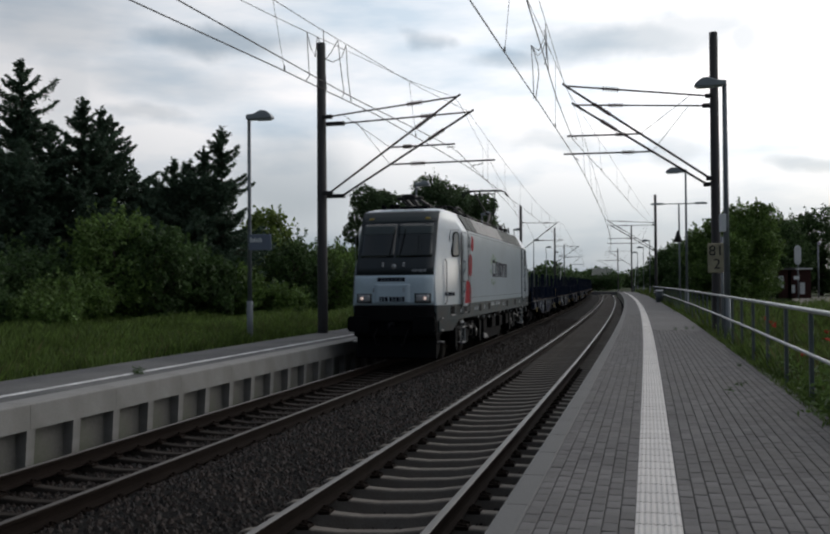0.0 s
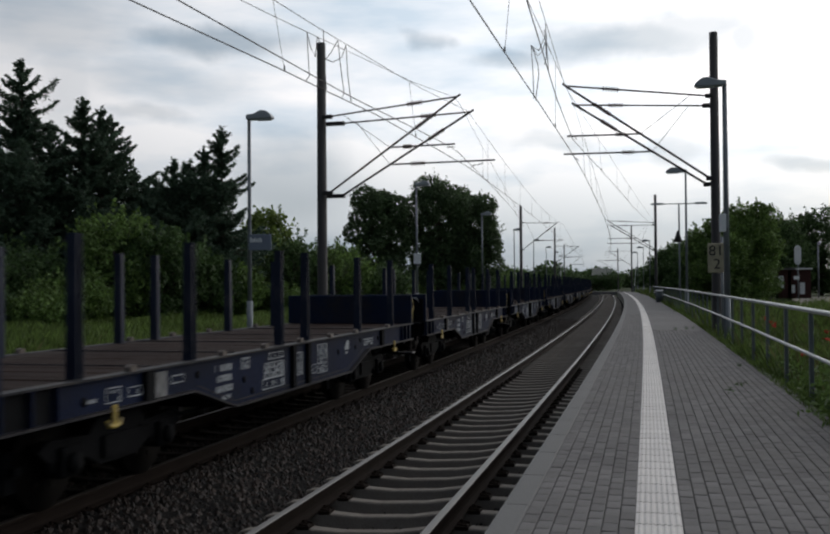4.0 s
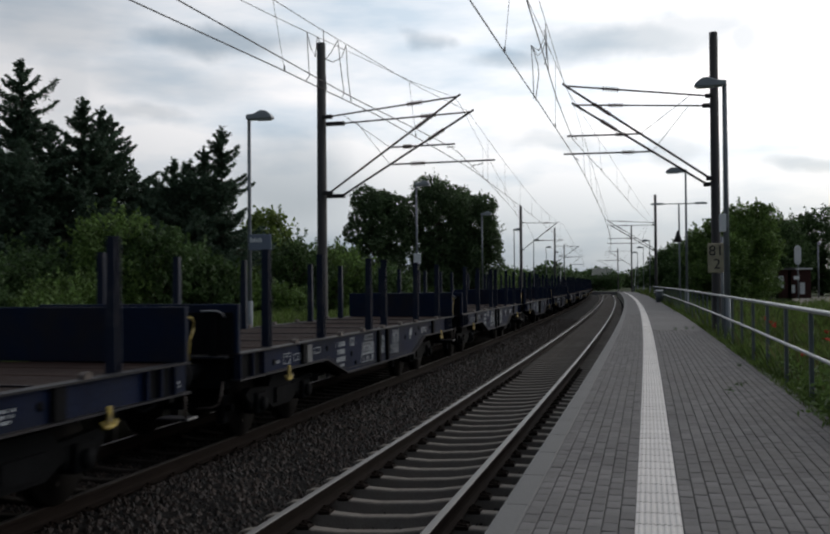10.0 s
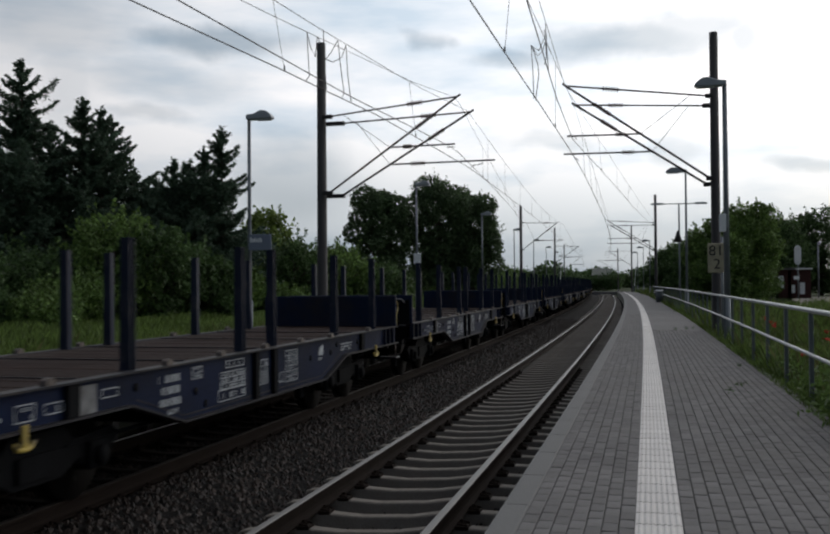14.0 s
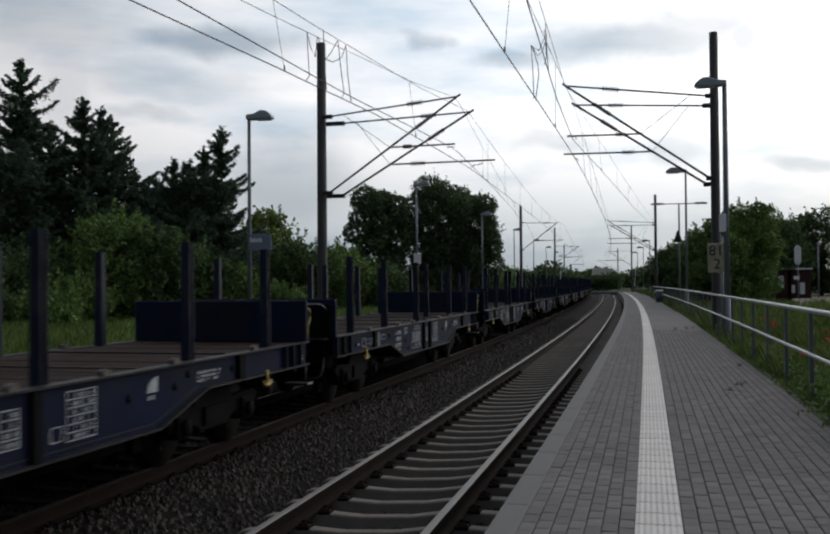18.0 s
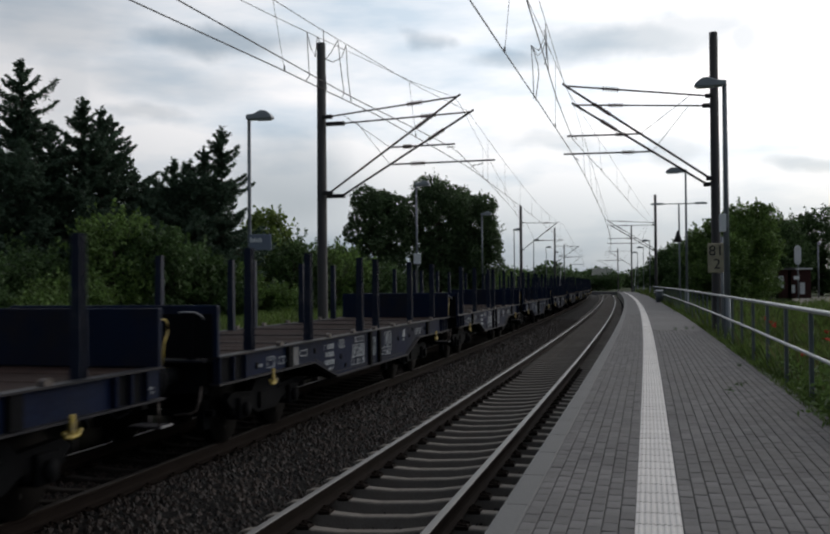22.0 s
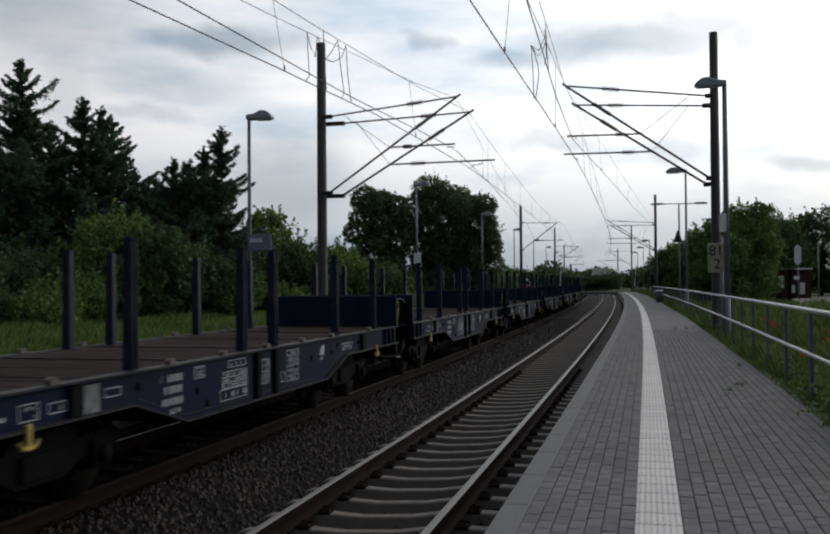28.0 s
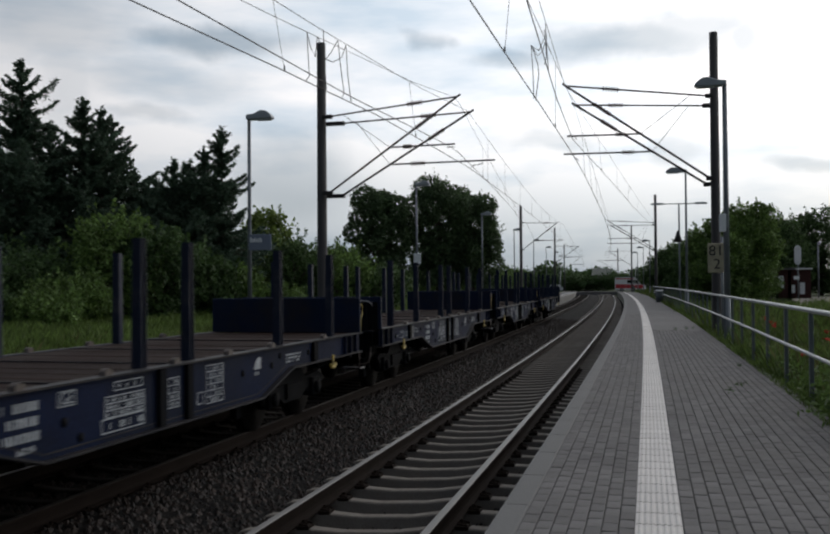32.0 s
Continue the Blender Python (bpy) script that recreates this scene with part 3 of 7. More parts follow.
def cantilever(parent, foot, top, head, wire, arm_end):
    """One bracket arm: tie, strut, steady tube and steady arm, each with its insulator; points in the mast's space."""
    foot, top, head, wire, arm_end = (Vector(p) for p in (foot, top, head, wire, arm_end))
    bm = bmesh.new()
    rod(bm, foot, head + (head - foot).normalized() * 0.12, 0.034, sides=8)
    part("strut", bm, M_MAST, parent)
    bm = bmesh.new()
    rod(bm, top, head, 0.026, sides=8)
    part("tie", bm, M_MAST, parent)
    bm = bmesh.new()
    insulator(bm, top.lerp(head, 0.62), top.lerp(head, 0.74), 0.075, core=0.035)
    insulator(bm, foot.lerp(head, 0.68), foot.lerp(head, 0.80), 0.075, core=0.045)
    part("insulator", bm, M_INSULATOR, parent)
    # steady tube starts on the strut, at the height of the arm
    k = (arm_end.z - 0.02 - foot.z) / (head.z - foot.z)
    root = foot.lerp(head, k)
    bm = bmesh.new()
    rod(bm, root, arm_end, 0.026, sides=8)
    part("steady_tube", bm, M_MAST, parent)
    bm = bmesh.new()
    insulator(bm, root.lerp(arm_end, 0.2), root.lerp(arm_end, 0.34), 0.068, core=0.035)
    part("insulator", bm, M_INSULATOR, parent)
    bm = bmesh.new()
    hang = root.lerp(arm_end, 0.88)
    tube(bm, [hang, hang + Vector((0, 0, -0.10)), wire + Vector((0, 0, 0.02)).lerp(hang - wire, 0.12), wire], 0.012, 5)
    part("steady_arm", bm, M_MAST, parent)
    bm = bmesh.new()
    rod(bm, top.lerp(head, 0.12), root, 0.009, sides=5)
    part("stay_wire", bm, M_WIRE, parent)


def mast(s, d, height, side, arms=None, base=0.42, label="", width=0.26):
    """A mast with its bracket arms. side: +1 arms reach to the left of the line's direction."""
    ob = thing("catenary_mast", label or "tall dark catenary mast with a bracket arm", "catenary mast", (FAR if d < 0 else Matrix.Identity(4)) @ along(s, d, 0), "catenary masts")
    bm = bmesh.new()
    w0, w1 = width / 2 * 1.12, width / 2 * 0.92
    rings = []
    for z, w in ((base - 0.6, w0), (height, w1)):
        rings.append([bm.verts.new((w * math.cos(2 * math.pi * (k + 0.5) / 12), w * math.sin(2 * math.pi * (k + 0.5) / 12), z)) for k in range(12)])
    for k in range(12):
        bm.faces.new((rings[0][k], rings[0][(k + 1) % 12], rings[1][(k + 1) % 12], rings[1][k])).smooth = True
    bm.faces.new(rings[1])
    part("pole", bm, M_MAST, ob)
    bm = bmesh.new()
    box(bm, (-0.32, -0.32, base - 0.5), (0.32, 0.32, base + 0.06), bevel=0.03)
    part("foundation", bm, M_PRECAST, ob)
    x = -(d - (0.0 if side > 0 else -3.744))
    e = -side * (width / 2 + 0.03)
    arms = arms or [((e, 5.08), (e, 7.5), (x + side * 0.45, 7.42), (x + side * 0.55, 5.72), (x - side * 0.15, 5.9))]
    for k, (foot, top, head, wire, arm_end) in enumerate(arms):
        y = (-0.14, 0.14)[k] if len(arms) > 1 else 0.0
        for z in (foot[1], top[1]):
            bm = bmesh.new()
            box(bm, (min(e, foot[0]) - 0.10, y - 0.07, z - 0.06), (max(e, foot[0]) + 0.10, y + 0.07, z + 0.06), bevel=0.01)
            part("bracket", bm, M_MAST, ob)
        cantilever(ob, *((q[0], y, q[1]) for q in (foot, top, head, wire, arm_end)))
    return ob


MAST_A, MAST_B = (28.9, 4.53), (28.6, -7.44)
mast(*MAST_A, 9.34, 1, [((-0.16, 5.06), (-0.16, 7.46), (-4.28, 7.98), (-3.98, 6.36), (-4.26, 6.46)), ((-0.22, 4.91), (-0.26, 7.23), (-4.02, 7.44), (-3.94, 5.74), (-4.38, 5.96))],
     label="dark slender catenary mast behind the platform railing with two bracket arms")
mast(*MAST_B, 9.75, -1, [((0.3, 4.95), (0.24, 7.36), (4.42, 7.78), (4.34, 6.22), (4.34, 6.33)), ((0.62, 4.87), (0.62, 7.18), (4.78, 7.34), (4.78, 5.64), (5.52, 5.83))],
     label="dark catenary mast beside the far platform with two bracket arms", width=0.30)
mast(90.5, 4.5, 10.2, 1, [((-0.16, 5.2), (-0.16, 7.6), (-4.3, 7.85), (-4.0, 6.1), (-4.3, 6.2)), ((-0.22, 5.05), (-0.24, 7.4), (-4.0, 7.4), (-3.9, 5.65), (-4.4, 5.75))])
for s, d, h, side in ((166, 4.25, 11.9, 1), (228, 5.0, 10.2, 1), (85, -7.4, 9.0, -1), (140, -7.6, 10.2, -1), (196, -7.6, 10.0, -1), (-24, 4.8, 9.8, 1), (-24, -7.4, 9.8, -1)):
    mast(s, d, h, side)


def wire_thing(name, label, pts, r, mat=None):
    bm = bmesh.new()
    tube(bm, pts, r, 5)
    return tagged(part(name, bm, mat or M_COPPER, None, label), "", "overhead wire", "overhead wires")


def strung(nodes, n=60, m=None):
    """Points along a wire that hangs through nodes of (s, d, z)."""
    a = np.array(nodes, float)
    out = []
    for s in np.linspace(a[0, 0], a[-1, 0], n):
        out.append(C(float(s), float(np.interp(s, a[:, 0], a[:, 1])), float(np.interp(s, a[:, 0], a[:, 2]))))
    return [m @ p for p in out] if m else out


def sagging(a, b, sag, n=16):
    """Nodes of a carrier wire between two supports (s, d, z)."""
    return [(a[0] + (b[0] - a[0]) * k / n, a[1] + (b[1] - a[1]) * k / n, a[2] + (b[2] - a[2]) * k / n - sag * 4 * (k / n) * (1 - k / n)) for k in range(n + 1)]


def height_at(nodes, s, col=2):
    a = np.array(nodes, float)
    return float(np.interp(s, a[:, 0], a[:, col]))


# connector cables, as (s, d, z)
LOOPS = {
    "far": [[(17.35, -3.85, 6.95), (16.6, -3.55, 6.22), (15.9, -3.28, 5.76), (15.75, -3.3, 5.63)],
            [(17.05, -3.41, 6.88), (16.8, -3.31, 6.25), (16.6, -3.2, 5.65)],
            [(17.9, -3.4, 6.91), (17.6, -3.24, 6.23), (17.5, -3.15, 5.77), (17.4, -3.15, 5.66)],
            [(18.3, -3.36, 6.9), (18.0, -3.23, 6.21), (17.8, -3.1, 5.62)],
            [(17.35, -3.85, 6.95), (17.2, -3.71, 6.59), (17.1, -3.59, 6.4), (17.5, -3.69, 6.88)],
            [(17.5, -3.69, 6.88), (17.5, -3.66, 6.85), (17.5, -3.62, 6.7)],
            [(17.1, -3.4, 6.33), (17.3, -3.35, 6.5), (17.9, -3.4, 6.91)],
            [(17.1, -3.41, 6.36), (17.4, -3.34, 6.35), (17.8, -3.29, 6.53), (18.3, -3.36, 6.9)]],
    "near": [[(20, 0.2, 7.08), (19.3, 0.31, 6.34), (18.6, 0.4, 5.67)],
             [(20, 0.22, 7.04), (19.6, 0.38, 6.57), (19.2, 0.44, 6.26), (18.9, 0.4, 5.68)],
             [(20, 0.2, 7.08), (20, 0.33, 6.84), (20.2, 0.42, 6.99), (20.4, 0.47, 7.28)],
             [(20, 0.2, 7.06), (20, 0.36, 6.95), (20.4, 0.46, 7.35)],
             [(20.5, 0.46, 7.66), (20.4, 0.49, 7.03), (20.2, 0.54, 6.55)],
             [(20.5, 0.44, 7.52), (20.4, 0.48, 6.92), (20.0, 0.48, 6.65)]]}


def build_wires():
    B = -3.744
    sets = {
        "near": ([(-24, 0.1, 5.7), (12, 0.32, 5.7), (28.9, 0.56, 5.72), (58, 0.56, 5.7), (91, 0.45, 5.7), (160, -0.1, 5.7), (228, 0.1, 5.7), (300, 0, 5.7)],
                 [(-24, 0.3, 7.4), (0, 0.45, 6.9), (17.2, 0.5, 7.1)] + sagging((28.9, 0.48, 7.44), (91, 0.45, 7.4), 0.7) + sagging((91, 0.45, 7.4), (160, -0.1, 7.4), 0.8)[1:] + sagging((160, -0.1, 7.4), (228, 0.1, 7.4), 0.8)[1:] + sagging((228, 0.1, 7.4), (300, 0, 7.4), 0.8)[1:],
                 [(-24, 1.0, 8.6), (0, 0.78, 7.7), (16, 0.58, 6.87), (19.5, 0.53, 6.66), (22.2, 0.50, 6.43), (28.9, 0.44, 6.36), (60, 2.2, 6.7), (91, 4.5, 7.0)],
                 [(-24, 1.1, 9.4), (0, 0.85, 8.4), (16, 0.60, 7.5), (20.5, 0.48, 7.62)] + sagging((28.9, 0.22, 7.98), (91, 4.5, 7.6), 0.4)),
        "far": ([(-24, -5.6, 5.64), (10.7, -3.8, 5.64), (14.5, -3.4, 5.64), (17.7, -3.06, 5.64), (28.6, -2.74, 5.64), (85, -3.6, 5.66), (140, -3.8, 5.7), (196, -3.7, 5.7), (260, B, 5.7)],
                [(-24, -5.0, 7.4), (0, -4.1, 6.65), (15.4, -3.54, 6.86), (22.9, -3.05, 7.01)] + sagging((28.6, -2.72, 7.34), (85, -3.6, 7.3), 0.75) + sagging((85, -3.6, 7.3), (140, -3.8, 7.3), 0.8)[1:] + sagging((140, -3.8, 7.3), (196, -3.7, 7.3), 0.8)[1:] + sagging((196, -3.7, 7.3), (260, B, 7.3), 0.8)[1:],
                [(-24, -3.9, 5.72), (11.2, -3.36, 5.75), (18, -3.2, 5.8), (28.6, -3.16, 6.22), (60, -5.2, 6.7), (85, -7.2, 7.2)],
                [(-24, -7.0, 7.5), (0, -4.9, 6.52), (14.9, -4.0, 6.81), (24.5, -3.4, 7.4)] + sagging((28.6, -3.08, 7.78), (85, -7.2, 7.9), 0.4))}
    for which, (contact, carrier, contact2, carrier2) in sets.items():
        m = FAR if which == "far" else Matrix.Identity(4)
        wire_thing("contact_wire", "dark taut contact wire over the track", strung(contact, m=m), 0.011)
        wire_thing("carrier_wire", "thin sagging carrier wire over the track", strung(carrier, 120, m=m), 0.007)
        wire_thing("contact_wire", "dark second contact wire drawn aside at the overlap", strung(contact2, m=m), 0.011)
        wire_thing("carrier_wire", "thin second carrier wire drawn aside at the overlap", strung(carrier2, 80, m=m), 0.007)
        for low, high, stops in ((contact, carrier, [4, 8.5, 14.9, 22.5, 33, 38, 44, 50, 57, 64, 71, 78, 97, 104, 112, 120, 128, 136, 145, 152]), (contact2, carrier2, [5, 11, 38, 46, 54, 63])):
            for s in stops:
                d = height_at(low, s, 1)
                bm = bmesh.new()
                rod(bm, m @ C(s, d, height_at(low, s)), m @ C(s, height_at(high, s, 1), height_at(high, s)), 0.0045, sides=4)
                rod(bm, m @ C(s, d, height_at(low, s)), m @ C(s, d, height_at(low, s) + 0.09), 0.016, sides=5)
                tagged(part("dropper", bm, M_WIRE, None, "thin vertical dropper wire between carrier and contact wire"), "", "overhead wire", "droppers")
        # looped current connectors beside the overlap
        for run in LOOPS[which]:
            bm = bmesh.new()
            tube(bm, [m @ C(*q) for q in run], 0.009, 5)
            tagged(part("current_connector", bm, M_WIRE, None, "looped dark connector cable between overhead wires"), "", "overhead wire", "connectors")


build_wires()


# ---- platform lamps ----
def lamp_post(name_m, reach, height, label, r=0.06):
    ob = thing("street_lamp", label, "street lamp", name_m, "platform lamps")
    bm = bmesh.new()
    rod(bm, (0, 0, -0.3), (0, 0, 1.2), 0.085, sides=10)
    rod(bm, (0, 0, 1.2), (0, 0, height), r, r * 0.75, sides=10)
    part("pole", bm, M_GALV_DARK, ob)
    bm = bmesh.new()
    x = reach
    sgn = 1 if reach > 0 else -1
    prism(bm, [(-0.05 * sgn, -0.06), (-0.05 * sgn, 0.08), (0.25 * x, 0.10), (0.5 * x, 0.19), (0.72 * x, 0.18), (0.95 * x, 0.05), (x, -0.05), (0.3 * x, -0.06)], -0.13, 0.13, "y")
    bmesh.ops.bevel(bm, geom=bm.edges[:], offset=0.02, segments=1, affect="EDGES")
    part("lamp_head", bm, M_LAMP_GREY, ob, "", Matrix.Translation((0, 0, height)))
    bm = bmesh.new()
    box(bm, (0.35 * x, -0.1, -0.085), (0.92 * x, 0.1, -0.055), bevel=0.008)
    part("glass_cover", bm, M_COVER, ob, "", Matrix.Translation((0, 0, height)))
    return ob


M_COVER = glass_material("lamp_cover", (0.5, 0.52, 0.52), 0.2)
lamp_left = lamp_post(FAR @ along(24.6, -8.2, 0.42), 0.72, 6.3, "grey steel platform lamp with a curved hood by the station sign")
for s, d, h in ((45.2, -8.2, 6.5), (66.4, -8.2, 6.55), (86.7, -8.2, 6.55), (107.7, -8.2, 6.5), (129, -8.2, 6.5), (150, -8.2, 6.5), (171, -8.2, 6.5)):
    lamp_post(FAR @ along(s, d, 0.42), 0.72, h, "grey steel platform lamp with a curved hood")
lamp_right = lamp_post(along(26.3, 4.6, 0.45), -0.78, 6.85, "grey steel platform lamp behind the railing", 0.082)
for s, d, h in ((45.2, 4.5, 6.7), (112, 4.7, 6.4), (133, 4.7, 6.4), (154, 4.7, 6.4)):
    lamp_post(along(s, d, 0.45), -0.9, h, "grey steel platform lamp behind the railing")


# ---- the train ----
M_BLUE = material("wagon_dark_blue", (0.0072, 0.0135, 0.034), 0.5, 0.0, var=0.25, scale=1.6, fine=30, stain=(0.022, 0.020, 0.022), stain_scale=1.3, stain_at=0.6, bump=0.1, spec=0.09)
M_BLUE_LIGHT = material("wagon_blue_side", (0.0062, 0.0115, 0.034), 0.55, 0.0, var=0.5, scale=2.2, fine=24, stain=(0.013, 0.0155, 0.022), stain_scale=0.9, stain_at=0.60, stain_width=0.16, bump=0.15, spec=0.05)
M_FLANGE = material("grimy_flange", (0.013, 0.014, 0.020), 0.6, 0.2, var=0.35, scale=2, fine=30, stain=(0.034, 0.030, 0.030), stain_scale=2, spec=0.2)
M_DECK = material("weathered_deck_plank", (0.025, 0.0145, 0.0118), 0.85, 0.0, var=0.35, scale=1.5, fine=30, bump=0.4, stain=(0.042, 0.034, 0.03), stain_scale=1.2, random_tone=0.2, spec=0.08)
M_STAKE = material("stake_blue_grey", (0.013, 0.018, 0.035), 0.5, 0.1, var=0.3, scale=2, fine=40, stain=(0.045, 0.047, 0.055), stain_scale=2.5, stain_at=0.64, spec=0.15)
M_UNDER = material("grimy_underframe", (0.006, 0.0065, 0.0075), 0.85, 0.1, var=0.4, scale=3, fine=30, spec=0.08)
M_WHEEL = material("wheel_steel", (0.011, 0.0095, 0.0085), 0.7, 0.2, var=0.3, scale=4, fine=30, spec=0.1)
M_TREAD = material("bright_wheel_tread", (0.35, 0.34, 0.33), 0.4, 1.0, var=0.1)
M_YELLOW = material("yellow_paint", (0.42, 0.31, 0.05), 0.55, 0.0, var=0.2, scale=6, fine=40, stain=(0.12, 0.09, 0.04), stain_scale=9)
M_RING = material("rusty_lashing_ring", (0.10, 0.082, 0.072), 0.5, 0.3, var=0.4, scale=9, fine=50, stain=(0.04, 0.03, 0.025), stain_scale=14)
M_MARK = material("white_stencil", (0.36, 0.385, 0.40), 0.8, 0.0, spec=0.1, var=0.5, scale=7, fine=50)
M_KHAKI = material("dull_khaki_paint", (0.24, 0.20, 0.07), 0.7, 0.0, var=0.3, scale=6, fine=40, spec=0.1, stain=(0.08, 0.07, 0.04), stain_scale=8)
M_PANEL = material("pale_label_panel", (0.16, 0.165, 0.17), 0.7, 0.0, var=0.2, scale=4, fine=40, stain=(0.07, 0.07, 0.07), stain_scale=5)
M_SHINE = material("worn_bare_steel", (0.30, 0.30, 0.31), 0.45, 0.6, var=0.25, scale=5, fine=40)


def wheel_mesh(r=0.46):
    bm = bmesh.new()
    for y in (-0.75, 0.75):
        out = 1 if y > 0 else -1
        rod(bm, (0, y - 0.06 * out, 0), (0, y + 0.06 * out, 0), r, sides=24)
        rod(bm, (0, y - 0.09 * out, 0), (0, y - 0.055 * out, 0), r + 0.028, sides=24)
        rod(bm, (0, y + 0.05 * out, 0), (0, y + 0.066 * out, 0), r * 0.8, sides=20)
        rod(bm, (0, y, 0), (0, y + 0.2 * out, 0), 0.11, sides=12)
    rod(bm, (0, -0.75, 0), (0, 0.75, 0), 0.08, sides=10)
    for k in range(6):
        a = k * math.pi / 3
        rod(bm, (0.25 * math.cos(a), 0.75, 0.25 * math.sin(a)), (0.25 * math.cos(a), 0.825, 0.25 * math.sin(a)), 0.03, sides=6)
    return bm


def bogie_mesh():
    bm = bmesh.new()
    for y in (-1.0, 1.0):
        prism(bm, [(-1.35, 0.62), (-1.2, 0.70), (-0.55, 0.66), (-0.4, 0.80), (0.4, 0.80), (0.55, 0.66), (1.2, 0.70), (1.35, 0.62), (1.2, 0.50), (0.6, 0.46), (0.35, 0.34), (-0.35, 0.34), (-0.6, 0.46), (-1.2, 0.50)], y - 0.05, y + 0.05, "y")
        for x in (-0.9, 0.9):
            box(bm, (x - 0.16, y - 0.11, 0.33), (x + 0.16, y + 0.11, 0.62), bevel=0.02)
            rod(bm, (x, y + 0.10, 0.46), (x, y + 0.16, 0.46), 0.10, sides=10)
            for q in (-0.22, 0.22):
                rod(bm, (x + q, y, 0.40), (x + q, y, 0.62), 0.06, sides=8)
        box(bm, (-0.32, y - 0.09, 0.40), (0.32, y + 0.09, 0.62))
    box(bm, (-0.25, -1.0, 0.5), (0.25, 1.0, 0.72))
    for x in (-1.42, -0.38, 0.38, 1.42):
        box(bm, (x - 0.05, -0.9, 0.42), (x + 0.05, 0.9, 0.50))
        for y in (-0.75, 0.75):
            box(bm, (x - 0.09, y - 0.05, 0.25), (x + 0.09, y + 0.05, 0.62))
    return bm


WAGON_HALF, WAGON_PITCH = 6.80, 14.923
MARKS = random.Random(11)


def stencil(bm, x0, z0, w, h, y, rows, frame_it=False, ink=0.75, rng=MARKS):
    """Rows of unreadable small writing as plain bars, or a ruled table of them, on a side wall whose outer face is at y."""
    t, line = 0.004, 0.011
    rh = h / rows
    if frame_it:
        for k in range(rows + 1 if rows > 2 else 2):
            z = z0 + (rh * k if rows > 2 else h * k)
            box(bm, (x0 - 0.03, y, z - line / 2), (x0 + w + 0.03, y + t, z + line / 2))
        for x in (x0 - 0.03, x0 + w + 0.03):
            box(bm, (x - line / 2, y, z0), (x + line / 2, y + t, z0 + h))
        if rows > 2:
            for k in range(1, max(2, round(w / 0.11))):
                x = x0 + w * k / max(2, round(w / 0.11))
                box(bm, (x - 0.003, y, z0), (x + 0.003, y + t, z0 + h))
    for r in range(rows):
        x = x0 + (0 if frame_it else rng.uniform(0, 0.08))
        while x < x0 + w - 0.01:
            ln = rng.uniform(0.016, 0.03) if frame_it else rng.uniform(0.022, 0.045)
            if rng.random() < ink * (0.7 if frame_it else 1):
                box(bm, (x, y, z0 + r * rh + rh * 0.22), (min(x + ln, x0 + w), y + t, z0 + r * rh + rh * (0.70 if frame_it else 0.84)))
            x += ln + rng.uniform(0.012, 0.03)


